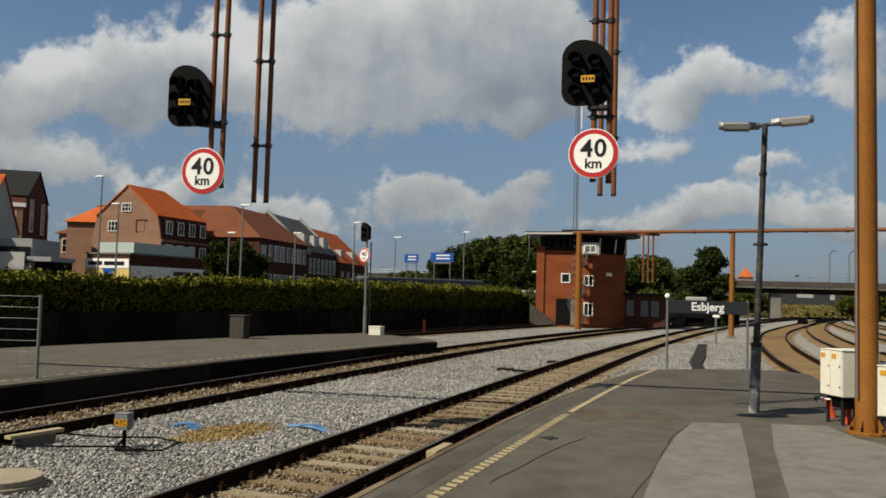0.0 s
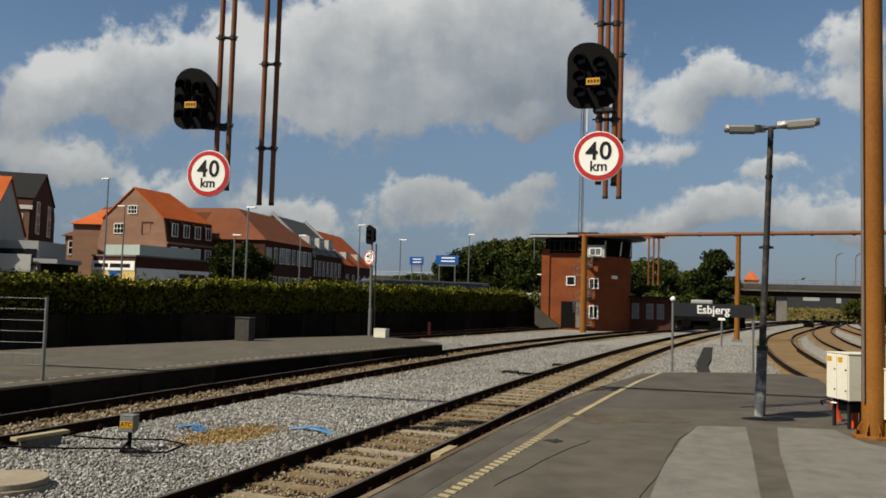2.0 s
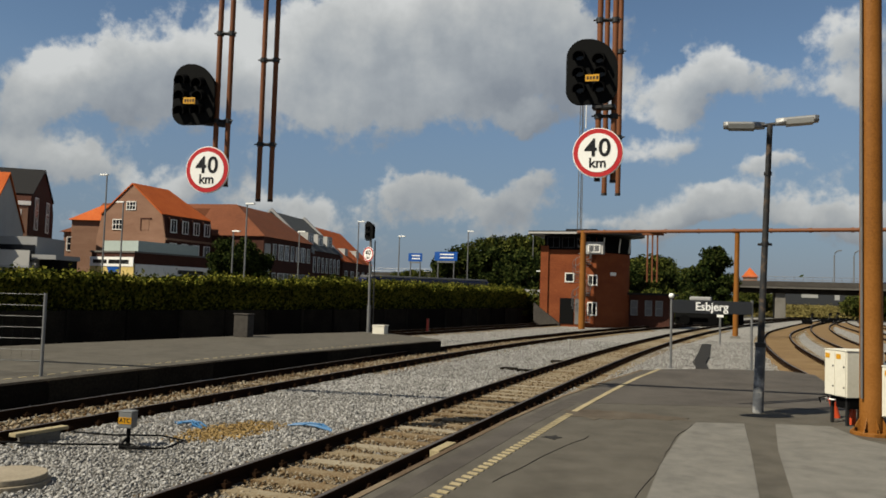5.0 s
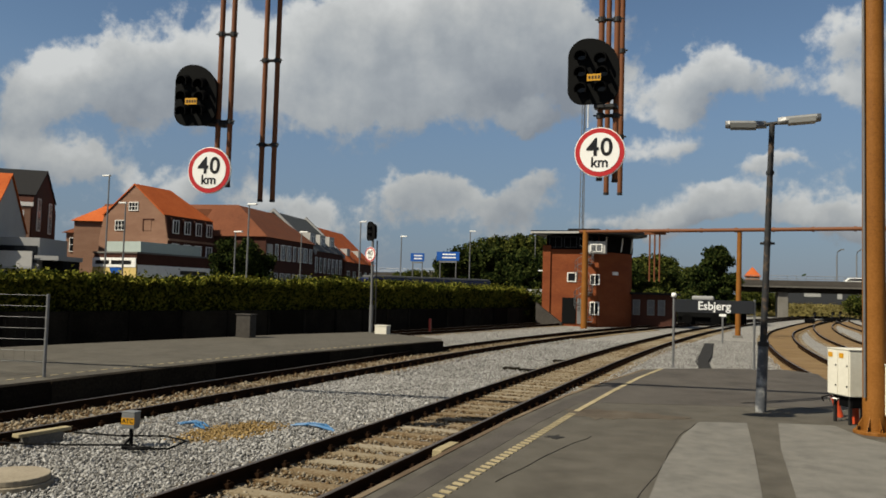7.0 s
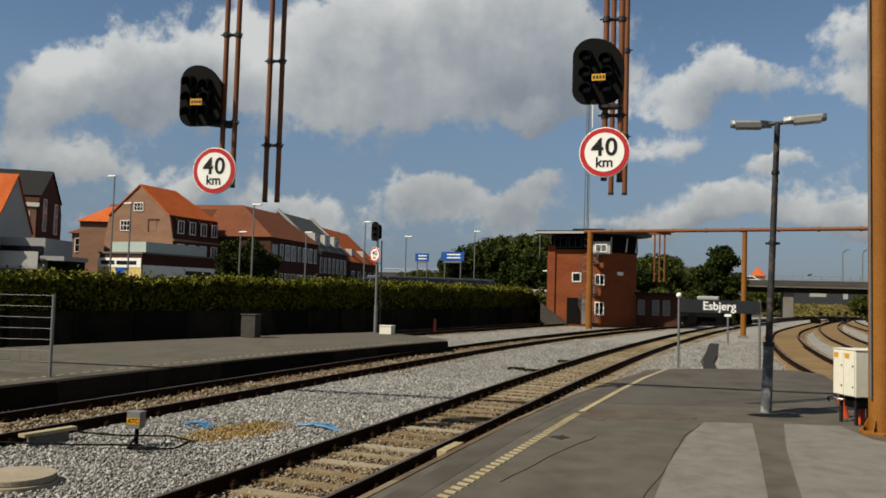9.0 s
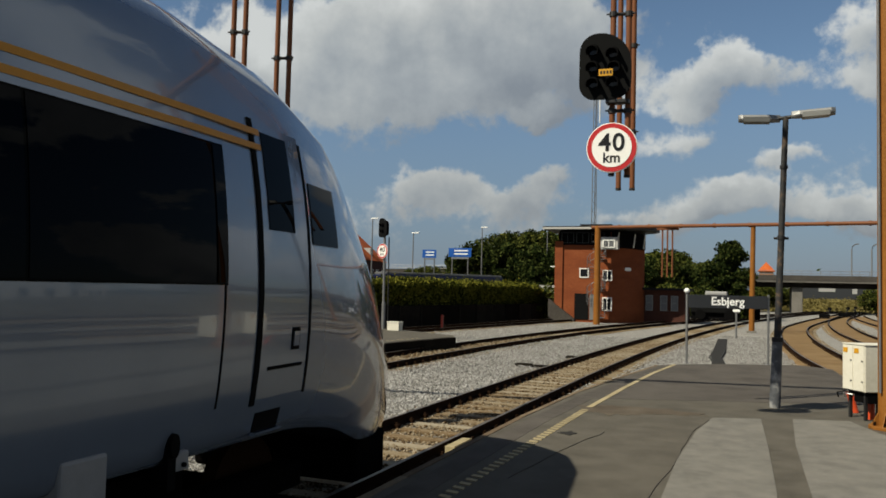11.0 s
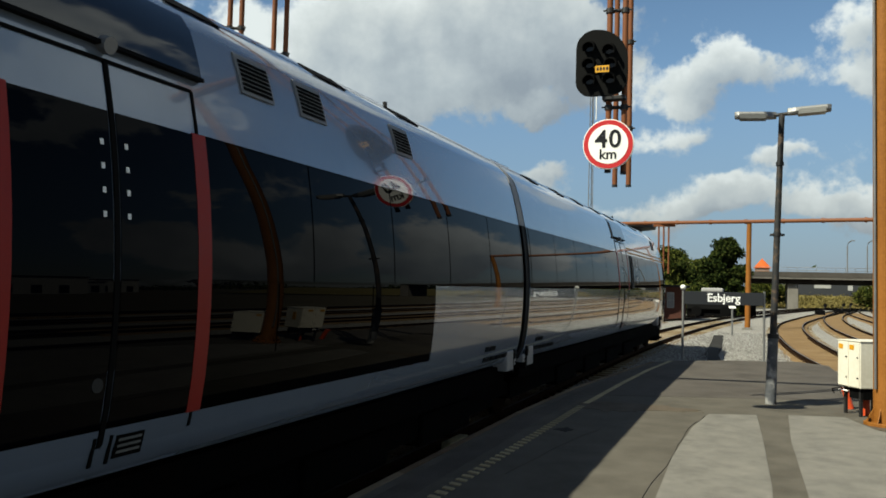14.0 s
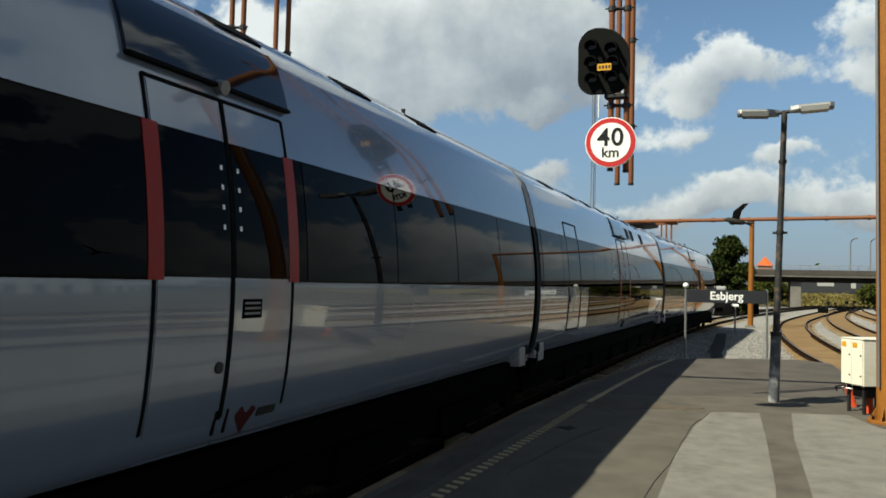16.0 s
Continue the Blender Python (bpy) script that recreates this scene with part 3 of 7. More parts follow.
TRACK_3 = [(-37, -60), (-24.2, 0), (-22.2, 10), (-20.5, 19), (-18.6, 28), (-16.98, 36.4), (-15.6, 46.3), (-13.65, 61.5), (-10.5, 80), (-4, 110)]
TRACK_4 = [(9.2, -30), (6.4, 0), (4.55, 13), (3.62, 19.5), (2.85, 25), (2.3, 31), (2.02, 37.5), (1.93, 48), (2.45, 61), (4.5, 78), (9.3, 109), (19.5, 165)]
TRACK_5 = [(11.5, 0), (8.2, 18), (6.6, 29), (5.65, 40), (5.35, 52), (5.75, 66), (6.9, 83), (10.9, 113), (20, 165)]
TRACK_6 = [(16, 0), (13.0, 18), (10.6, 38), (9.55, 55), (9.6, 71), (11.6, 113), (19, 165)]
TRACK_7 = [(20, 10), (16.6, 30), (14.2, 52), (13.6, 71), (14.6, 113), (22, 165)]


def all_tracks():
    rail_track([(track_x(y), y) for y in (-60, -30, 0, 10, 17, 24, 32, 42, 54, 68, 84, 104, 130, 165)], "rusty rails on stained sleepers beside the platform, curving away", 4, 66, proud=0.004)
    rail_track([(second_x(y), y) for y in (-60, -30, 0, 10, 20, 26, 33, 42, 54, 68, 84, 104, 130, 165)], "second track with rusty rails in pale ballast", 4, 60, proud=-0.005)
    rail_track(TRACK_3, "far track in shade along the hedge wall", 20, 70, proud=-0.005)
    rail_track(TRACK_4, "rusty curved siding on brown sleepers past the platform's end", 12, 72, proud=-0.028)
    rail_track(TRACK_5, "rusty curved siding in the yard", 20, 70, clips=False, proud=-0.01)
    rail_track(TRACK_6, "rusty yard siding half sunk in ballast", 20, 70, clips=False, proud=-0.02)
    for line, y0 in ((TRACK_4, 10), (TRACK_5, 14), (TRACK_6, 18), (TRACK_7, 18)):
        mid = [p for p in smooth_line(line, 1.0) if y0 < p[1] < 110]
        outs = [offset_line(mid, d) for d in (-1.25, -1.0, 1.0, 1.25)]
        g = Geo().loft([[(*outs[0][i], -0.30), (*outs[1][i], -0.135), (*outs[2][i], -0.135), (*outs[3][i], -0.30)] for i in range(len(mid))])
        solid("track_bed", g, SAND, "rust-tinted sandy bed under a siding", "track bed", "structure")
    rail_track(TRACK_7, "rusty yard siding half sunk in ballast", 20, 70, clips=False, proud=-0.02)


def scatter(name, spots, size, mat, label, category, seed, z0=BED_Z, flat=0.75):
    """Loose angular stones at the given places as one piece of stuff."""
    rng = np.random.default_rng(seed)
    n = len(spots)
    base = np.array([(-1, -0.2, 0.1), (1, 0.2, -0.1), (-0.1, -1, 0), (0.2, 1, 0.1), (0.1, 0, -1), (-0.1, 0.1, 1)], float) * 0.66
    s = size * rng.lognormal(0, 0.28, (n, 1, 1)) * rng.uniform(0.65, 1.25, (n, 1, 3)) * np.array([1, 1, flat])
    p = base[None] * s * (rng.uniform(0.6, 1.15, (n, 6, 1)) + rng.uniform(-0.1, 0.1, (n, 6, 3))) + rng.uniform(-0.14, 0.14, (n, 6, 3)) * size
    a, b = rng.uniform(0, 6.28, n), rng.uniform(-0.6, 0.6, n)
    ca, sa, cb, sb = np.cos(a)[:, None], np.sin(a)[:, None], np.cos(b)[:, None], np.sin(b)[:, None]
    x, y, z = p[..., 0], p[..., 1] * cb - p[..., 2] * sb, p[..., 1] * sb + p[..., 2] * cb
    q = np.stack([x * ca - y * sa, x * sa + y * ca, z], -1)
    q[..., 0] += spots[:, 0, None]
    q[..., 1] += spots[:, 1, None]
    q[..., 2] += z0 + rng.uniform(-0.015, 0.03, n)[:, None] + (spots[:, 2, None] if spots.shape[1] > 2 else 0)
    f = np.array([(0, 2, 5), (2, 1, 5), (1, 3, 5), (3, 0, 5), (2, 0, 4), (1, 2, 4), (3, 1, 4), (0, 3, 4)])
    faces = (f[None] + (np.arange(n) * 6)[:, None, None]).reshape(-1, 3)
    me = bpy.data.meshes.new(name)
    me.vertices.add(n * 6)
    me.vertices.foreach_set("co", q.reshape(-1))
    me.loops.add(len(faces) * 3)
    me.loops.foreach_set("vertex_index", faces.reshape(-1).astype(np.int32))
    me.polygons.add(len(faces))
    me.polygons.foreach_set("loop_start", np.arange(0, len(faces) * 3, 3, dtype=np.int32))
    me.update(calc_edges=True)
    me.materials.append(mat)
    return tagged(new(name, me), label, category, kind="stuff")


def spread(rng, x0, x1, y0, y1, n, power=1.0):
    y = y0 + (y1 - y0) * rng.random(n) ** power
    return np.stack([rng.uniform(x0, x1, n), y], 1)


def ballast():
    rng = np.random.default_rng(3)
    s = np.concatenate([spread(rng, -9.45, -5.75, 5.5, 20, 64000, 1.35), spread(rng, -9.3, -5.5, 18, 42, 24000, 1.3), spread(rng, -12.0, -11.3, 7, 32, 1500),
                        spread(rng, -3.9, -3.1, 5, 20, 6000, 1.2), spread(rng, -3.6, -1.0, 20.5, 44, 11000, 1.2), spread(rng, -2.2, 1.2, 22.5, 48, 12000, 1.2),
                        spread(rng, -16, -9.5, 30, 56, 9000, 1.1)])
    t1, t2 = np.array([track_x(y) for y in s[:, 1]]), np.array([second_x(y) for y in s[:, 1]])
    keep = (abs(s[:, 0] - t1) > 0.88) & (abs(s[:, 0] - t2) > 0.88)
    lip = np.array([np.interp(y, [0, 20.6, 21.4, 22.95, 23.2, 60], [9, 9, -1.6, 1.1, -9, -9]) for y in s[:, 1]])
    path = np.interp(s[:, 1], [22, 28, 35, 44], [-1.05, -1.15, -1.45, -1.7])
    keep &= ~((abs(s[:, 0] - path) < 0.26) & (s[:, 1] > 21) & (s[:, 1] < 44))
    for cx, cy in ((-6.6, 23.8), (-6.0, 23.5), (-5.9, 27.5)):
        keep &= ~((abs(s[:, 0] - cx) < 0.28) & (abs(s[:, 1] - cy) < 0.22))
    keep &= ~((s[:, 0] > -3.1) & (s[:, 1] < 22.3 + 0.55 * np.clip(s[:, 0] + 0.5, -2, 1.5)))
    straw = (abs((s[:, 0] + 7.5) / 0.62) ** 2 + abs((s[:, 1] - 10.85 - 0.3 * (s[:, 0] + 7.5)) / 1.15) ** 2) < rng.uniform(0.3, 1.2, len(s))
    scatter("ballast_stones", s[keep & ~straw], 0.034, STONES, "loose pale grey angular ballast stones", "ballast", 5)
    scatter("stained_stones", s[keep & straw], 0.034, STRAW, "straw-coloured stained patch among the ballast stones", "ballast", 8)
    inner = np.concatenate([spread(rng, -0.67, 0.67, 5, 40, 26000, 1.4), ])
    u = (inner[:, 1] % 0.6)
    inner = inner[((u > 0.10) & (u < 0.53)) | (rng.random(len(inner)) < 0.12)]
    inner[:, 0] += np.array([track_x(y) for y in inner[:, 1]])
    scatter("ballast_stones", inner, 0.036, RUSTY_STONES, "brown rust-stained stones between the sleepers", "ballast", 6, z0=-0.185)
    inner = spread(rng, -0.67, 0.67, 6, 40, 9000, 1.3)
    inner[:, 0] += np.array([second_x(y) for y in inner[:, 1]])
    scatter("ballast_stones", inner, 0.05, RUSTY_STONES, "rust-stained stones between the rails of the second track", "ballast", 7, z0=-0.16)
    for points, n, seed in ((TRACK_4, 12000, 11), (TRACK_5, 4000, 12)):
        line = [p for p in smooth_line(points, 0.3) if 11 < p[1] < 70]
        at = np.array(line)[rng.integers(0, len(line), n)] + np.stack([rng.normal(0, 0.48, n).clip(-1.25, 1.25), rng.uniform(-0.3, 0.3, n)], 1)
        scatter("ballast_stones", at, 0.034, RUSTY_STONES, "rusty brown stones and grit between the siding rails", "ballast", seed, z0=-0.185)


def hedge_wall():
    pts = offset_line(smooth_line(TRACK_3, 2.4), -2.35)
    pts = [p for p in pts if 8 < p[1] < 66]
    ob = thing("retaining_wall", (*pts[0], 0), "low concrete panel wall under the hedge, darkened in colour for shade", "wall", "", "structure")
    for (x0, y0), (x1, y1) in zip(pts, pts[1:]):
        d = Vector((x1 - x0, y1 - y0, 0)).normalized() * 0.03
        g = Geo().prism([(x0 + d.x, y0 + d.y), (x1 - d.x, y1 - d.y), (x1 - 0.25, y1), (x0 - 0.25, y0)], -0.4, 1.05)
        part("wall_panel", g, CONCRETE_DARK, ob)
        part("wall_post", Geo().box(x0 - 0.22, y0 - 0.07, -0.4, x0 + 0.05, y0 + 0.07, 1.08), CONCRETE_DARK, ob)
    # the hedge behind it
    rng = np.random.default_rng(9)
    hedge = thing("hedge", (*pts[0], 0.6), "long thick yellow-green hedge above the wall", "hedge")
    # Smooth dark core: the hedge's inner shade is put into its colour.
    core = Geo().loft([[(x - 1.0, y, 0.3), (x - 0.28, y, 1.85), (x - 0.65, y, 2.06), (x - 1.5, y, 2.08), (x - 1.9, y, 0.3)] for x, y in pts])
    part("hedge_core", core, LEAF_DARK, hedge, "dark solid core standing for the shaded inside")
    n = 175000
    i = rng.integers(0, len(pts) - 1, n)
    w = rng.random(n)
    P = np.array(pts)
    base = P[i] * (1 - w)[:, None] + P[i + 1] * w[:, None]
    side = rng.random(n) < 0.52
    bulge = 0.07 * np.sin(base[:, 1] * 1.7) + 0.05 * np.sin(base[:, 1] * 3.9 + 1) + 0.08
    x = np.where(side, base[:, 0] + rng.normal(-0.02, 0.08, n) + bulge, base[:, 0] - rng.uniform(0, 1.9, n))
    top = 2.38 - 0.20 * np.clip((40 - base[:, 1]) / 15, 0, 1) + 0.07 * np.sin(base[:, 1] * 0.9) + 0.05 * np.sin(base[:, 1] * 2.7) + 0.06 * np.sin(base[:, 1] * 7.3 + base[:, 0]) + rng.exponential(0.06, n)
    end = np.clip((base[:, 1] - 60) / 5, 0, 1) ** 2 * 1.5
    foot = np.where(base[:, 1] < 33, 0.2, 0.85)
    z = np.where(side, foot + (top - foot) * rng.random(n) ** 0.42, top - 0.1 * rng.random(n)) - end
    x = x + np.where(side, -0.50 * (2.2 - z).clip(0, 2), 0)
    leaves(hedge, "hedge_leaves", np.stack([x, base[:, 1], z], 1), rng, 0.068, LEAF_HEDGE, "small yellow-green hedge leaves")


def leaves(parent, name, spots, rng, size, mat, label):
    """Small folded leaf blades at the given spots, all as one part."""
    n = len(spots)
    d = rng.normal(size=(n, 3))
    d /= np.linalg.norm(d, axis=1)[:, None]
    e = np.cross(d, rng.normal(size=(n, 3)))
    e /= np.linalg.norm(e, axis=1)[:, None]
    s = size * rng.uniform(0.6, 1.5, (n, 1))
    a, b, c, f = spots - d * s, spots + e * s * 0.55, spots + d * s, spots - e * s * 0.55
    co = np.stack([a, b, c, f], 1)
    me = bpy.data.meshes.new(name)
    me.vertices.add(n * 4)
    me.vertices.foreach_set("co", co.reshape(-1))
    me.loops.add(n * 4)
    me.loops.foreach_set("vertex_index", np.arange(n * 4, dtype=np.int32))
    me.polygons.add(n)
    me.polygons.foreach_set("loop_start", np.arange(0, n * 4, 4, dtype=np.int32))
    me.update(calc_edges=True)
    me.materials.append(mat)
    return part(name, me, mat, parent, label, kind="stuff")


ground()
near_platform()
island_platform()
all_tracks()
hedge_wall()


# ---- posts, signals and signs ----
def rounded(w, h, r_tl, r_tr, r_br, r_bl, n=8):
    out = []
    for cx, cy, r, a0 in ((w / 2 - r_br, -h / 2 + r_br, r_br, -90), (w / 2 - r_tr, h / 2 - r_tr, r_tr, 0), (-w / 2 + r_tl, h / 2 - r_tl, r_tl, 90), (-w / 2 + r_bl, -h / 2 + r_bl, r_bl, 180)):
        out += [(cx + r * math.cos(radians(a0 + 90 * k / n)), cy + r * math.sin(radians(a0 + 90 * k / n))) for k in range(n + 1)]
    return out


def facing(m, geo):
    """Turns what was built flat (x across, y up, z to the viewer) upright to face the pose m's -y."""
    t = m @ pose(0, 0, 0, 90)
    geo.v = [tuple(t @ Vector(p)) for p in geo.v]
    return geo


def disc(r, z0, z1, n=40, cx=0, cy=0):
    return Geo().prism([(cx + r * math.cos(2 * math.pi * k / n), cy + r * math.sin(2 * math.pi * k / n)) for k in range(n)], z0, z1)


def speed_sign(name, m, r, group):
    ob = thing(name, m, "round white speed sign reading 40 km with a red rim", "speed sign", group)
    part("rim", facing(m, disc(r, 0.0, 0.03)), WHITE, ob, "white edge and back plate", bevel=0.004)
    ring = Geo().loft([[((r - 0.012) * math.cos(a), (r - 0.012) * math.sin(a), z) for a in np.linspace(0, 2 * math.pi, 48, endpoint=False)] for z in (0.03, 0.035)])
    part("red_ring", facing(m, ring), RED, ob, "red painted ring")
    part("sign_face", facing(m, disc(r * 0.78, 0.03, 0.04)), WHITE, ob, "white painted face")
    up = m @ pose(0, 0, 0, 90)
    for sign, dx in (("4", -0.275), ("0", 0.275)):
        words(sign, r * 0.98, BLACK, up @ pose(r * 0.98 * dx, r * 0.17, 0.041), ob, "numeral")
    words("km", r * 0.56, BLACK, up @ pose(0, -r * 0.42, 0.041), ob, "lettering")
    return ob


def signal_head(m, w, h, group, lamps=6):
    """A dark rounded backing board with hooded lamps, seen from the front."""
    ob = thing("railway_signal", m, "dark rounded railway signal head with hooded unlit lamps" if lamps > 2 else "small dark railway signal head on a post", "railway signal", group)
    part("backing_board", facing(m, Geo().prism(rounded(w, h, w * 0.36, w * 0.62, w * 0.34, w * 0.30), 0.0, 0.03)), SIGNAL_GREY, ob, bevel=0.006)
    part("lamp_box", facing(m, Geo().prism(rounded(w * 0.72, h * 0.78, 0.08, 0.2, 0.08, 0.08), -0.20, 0.0)), SIGNAL_BLACK, ob, bevel=0.01)
    spots = [(-0.20, 0.27), (0.12, 0.21), (-0.20, 0.0), (0.15, -0.02), (-0.19, -0.27), (0.13, -0.27)] if lamps > 2 else [(0, 0.18), (0, -0.16)]
    k = h / 1.1
    for x, y in spots:
        x, y = x * k * 1.0, y * k
        hood = Geo()
        n, r = 14, 0.105 * k
        ring = [(math.cos(radians(-35 + 250 * i / (n - 1))), math.sin(radians(-35 + 250 * i / (n - 1)))) for i in range(n)]
        rings = [[(x + c * r * q + dx * z, y + s * r * q - 0.35 * z, 0.03 + z) for c, s in ring for q in (1.0,)] for z, dx in ((0.0, 0), (0.09 * k, 0), (0.17 * k, 0))]
        inner = [[(x + c * (r - 0.012), y + s * (r - 0.012) - 0.35 * z, 0.03 + z) for c, s in ring] for z in (0.17 * k, 0.0)]
        hood.loft(rings + inner, closed=False, caps=False)
        h_ob = part("hood", facing(m, hood), SIGNAL_BLACK, ob)
        part("lens", facing(m, disc(r * 0.8, 0.03, 0.05, 20, x, y)), LENS, h_ob)
    if lamps > 2:
        part("marker_plate", facing(m, Geo().box(-0.07 * k, -0.22 * k, 0.2, 0.15 * k, -0.11 * k, 0.215)), YELLOW, ob, "small yellow plate with dark marks")
        for i in range(4):
            part("plate_mark", facing(m, Geo().box((-0.045 + 0.05 * i) * k, -0.19 * k, 0.215, (-0.015 + 0.05 * i) * k, -0.14 * k, 0.218)), BLACK, ob)
    return ob


def hanging_pipes(points, top, low, group, label):
    ob = thing("hanger_pipe", (*points[0], top), label, "pipe hanger", group)
    for (x, y), b in zip(points, low):
        part("pipe", Geo().rod((x, y, b), (x, y, top), 0.040, 14), RUST_PIPE, ob, smooth=True)
        part("pipe_cap", Geo().rod((x, y, b - 0.004), (x, y, b + 0.03), 0.043, 14), DARK_STEEL, ob)
    for z in (max(low) + 0.90, max(low) + 2.25):
        (x0, y0), (x1, y1) = points
        part("clamp", Geo().rod((x0, y0, z), (x1, y1, z), 0.025, 8), DARK_STEEL, ob)
        for x, y in points:
            part("clamp_collar", Geo().rod((x, y, z - 0.035), (x, y, z + 0.03), 0.056, 12), DARK_STEEL, ob)
            part("clamp_bolt", Geo().rod((x - 0.09, y - 0.02, z), (x + 0.09, y - 0.02, z), 0.012, 6), DARK_STEEL, ob)
    return ob


BEAM_Z = 8.35


def beam_y(x):
    return 12.55 + 0.20 * (x - 1.69)


def signal_gantry():
    ob = thing("signal_gantry", (1.69, 12.55, PLATFORM_Z), "rust-brown tubular gantry mast with twin cross beams over the tracks", "gantry")
    part("mast", Geo().rod((1.69, 12.55, PLATFORM_Z), (1.66, 12.60, BEAM_Z + 0.5), 0.150, 28, 0.135), RUST_PAINT, ob, smooth=True)
    part("conduit", Geo().rod((1.555, 12.43, PLATFORM_Z + 0.5), (1.525, 12.48, BEAM_Z), 0.017, 8), GALVANISED, ob, "thin grey conduit on the mast", smooth=True)
    part("base_plate", Geo().prism([(1.69 + 0.27 * math.cos(a), 12.55 + 0.27 * math.sin(a)) for a in np.linspace(0, 6.283, 12, endpoint=False)], PLATFORM_Z, PLATFORM_Z + 0.05), RUST_PAINT, ob, bevel=0.008)
    for k in range(8):
        a = k * math.pi / 4 + 0.3
        c = Vector((1.69 + 0.21 * math.cos(a), 12.55 + 0.21 * math.sin(a), PLATFORM_Z))
        part("anchor_bolt", Geo().rod(c, c + Vector((0, 0, 0.10)), 0.018, 6), RAIL_SIDE, ob)
        d = Vector((math.cos(a), math.sin(a), 0))
        o = Vector((1.69, 12.55, PLATFORM_Z + 0.05))
        part("gusset", Geo().add([o + d * 0.13 + Vector((0, 0, 0)), o + d * 0.25, o + d * 0.13 + Vector((0, 0, 0.22)), o + d * 0.13 + d.cross(Vector((0, 0, 1))) * 0.01, o + d * 0.25 + d.cross(Vector((0, 0, 1))) * 0.01, o + d * 0.13 + d.cross(Vector((0, 0, 1))) * 0.01 + Vector((0, 0, 0.22))], [(0, 1, 2), (5, 4, 3), (0, 3, 4, 1), (1, 4, 5, 2), (2, 5, 3, 0)]), RUST_PAINT, ob)
    part("cross_beam", Geo().rod((2.4, beam_y(2.4), BEAM_Z), (-24, beam_y(-24), BEAM_Z), 0.11, 18), RUST_PAINT, ob, smooth=True)
    part("far_mast", Geo().rod((-23.8, beam_y(-23.8), -0.4), (-23.8, beam_y(-23.8), BEAM_Z + 0.4), 0.15, 20), RUST_PAINT, ob, smooth=True)

    def outrigger(x, y0, y1):
        part("outrigger", Geo().rod((x, y0, BEAM_Z), (x, y1, BEAM_Z), 0.05, 10), RUST_PAINT, ob)
    # over the platform's edge
    outrigger(-1.78, 10.95, 12.6)
    m = pose(-1.966, 10.937, 5.213, 0, 0, 2)
    hanging_pipes([(-1.886, 11.054), (-1.68, 11.096)], BEAM_Z, [3.718, 3.70], "signal hangers", "pair of red-brown pipes carrying a signal and a speed sign")
    hanging_pipes([(-2.016, 12.474), (-1.814, 12.516)], BEAM_Z, [3.70, 3.70], "signal hangers", "pair of empty red-brown hanger pipes")
    signal_head(m, 0.706, 0.924, "hanging signals")
    speed_sign("speed_sign", pose(-1.856, 10.912, 4.079, 0, 0, 2), 0.342, "hanging speed signs")
    for z in (3.852, 4.331, 4.726):
        solid("sign_bracket", Geo().box(-1.957, 10.92, z - 0.025, -1.646, 11.088, z + 0.025), DARK_STEEL, "dark steel clamp bracket holding sign and signal", "bracket", bevel=0.006)
    # between the tracks
    outrigger(-7.2, 10.1, 10.95)
    m = pose(-7.804, 9.970, 4.992, 0, 0, 8)
    hanging_pipes([(-7.517, 10.144), (-7.343, 10.196)], BEAM_Z, [3.713, 3.618], "signal hangers", "pair of red-brown pipes carrying a signal and a speed sign")
    hanging_pipes([(-7.155, 10.80), (-6.966, 10.854)], BEAM_Z, [3.462, 3.462], "signal hangers", "pair of empty red-brown hanger pipes")
    signal_head(m, 0.696, 0.94, "hanging signals")
    speed_sign("speed_sign", pose(-7.534, 10.022, 3.844, 0, 0, 8), 0.352, "hanging speed signs")
    solid("support_bracket", Geo().rod((-7.917, 10.057, 4.61), (-7.395, 10.179, 4.557), 0.044, 10), DARK_STEEL, "dark steel arm carrying the signal head", "bracket")
    solid("sign_bracket", Geo().box(-7.708, 10.057, 3.687, -7.482, 10.162, 3.74), DARK_STEEL, "dark steel clamp bracket holding sign and signal", "bracket", bevel=0.006)


def dwarf_signal():
    x, y = -15.42, 32.3
    ob = thing("signal_post", (x, y, ISLAND_Z), "slender galvanised signal post at the platform's end", "signal post")
    part("post", Geo().rod((x, y, ISLAND_Z), (x - 0.04, y, 4.4), 0.055, 12), GALVANISED, ob, smooth=True)
    part("back_rail", Geo().rod((x + 0.17, y + 0.1, ISLAND_Z), (x + 0.13, y + 0.1, 4.3), 0.03, 8), DARK_STEEL, ob)
    part("sleeve", Geo().rod((x, y, ISLAND_Z), (x, y, ISLAND_Z + 1.2), 0.085, 12), GALVANISED, ob, smooth=True)
    for k in range(8):
        part("rung", Geo().rod((x - 0.02, y + 0.05, 0.9 + k * 0.4), (x + 0.16, y + 0.1, 0.9 + k * 0.4), 0.012, 6), DARK_STEEL, ob)
    signal_head(pose(-15.53, y - 0.05, 4.72, 0, 0, -20), 0.50, 0.86, "", 2)
    speed_sign("speed_sign", pose(-15.50, y - 0.08, 3.68, 0, 0, -20), 0.33, "small speed signs")
    ob = thing("relay_box", (-14.55, 31.6, ISLAND_Z), "small cream equipment box on the platform's end", "equipment box")
    part("body", Geo().box(-14.80, 31.4, ISLAND_Z, -14.25, 31.8, ISLAND_Z + 0.34), CREAM_BOX, ob, bevel=0.015)
    part("lid", Geo().box(-14.82, 31.38, ISLAND_Z + 0.34, -14.23, 31.82, ISLAND_Z + 0.38), CREAM_BOX, ob, bevel=0.01)


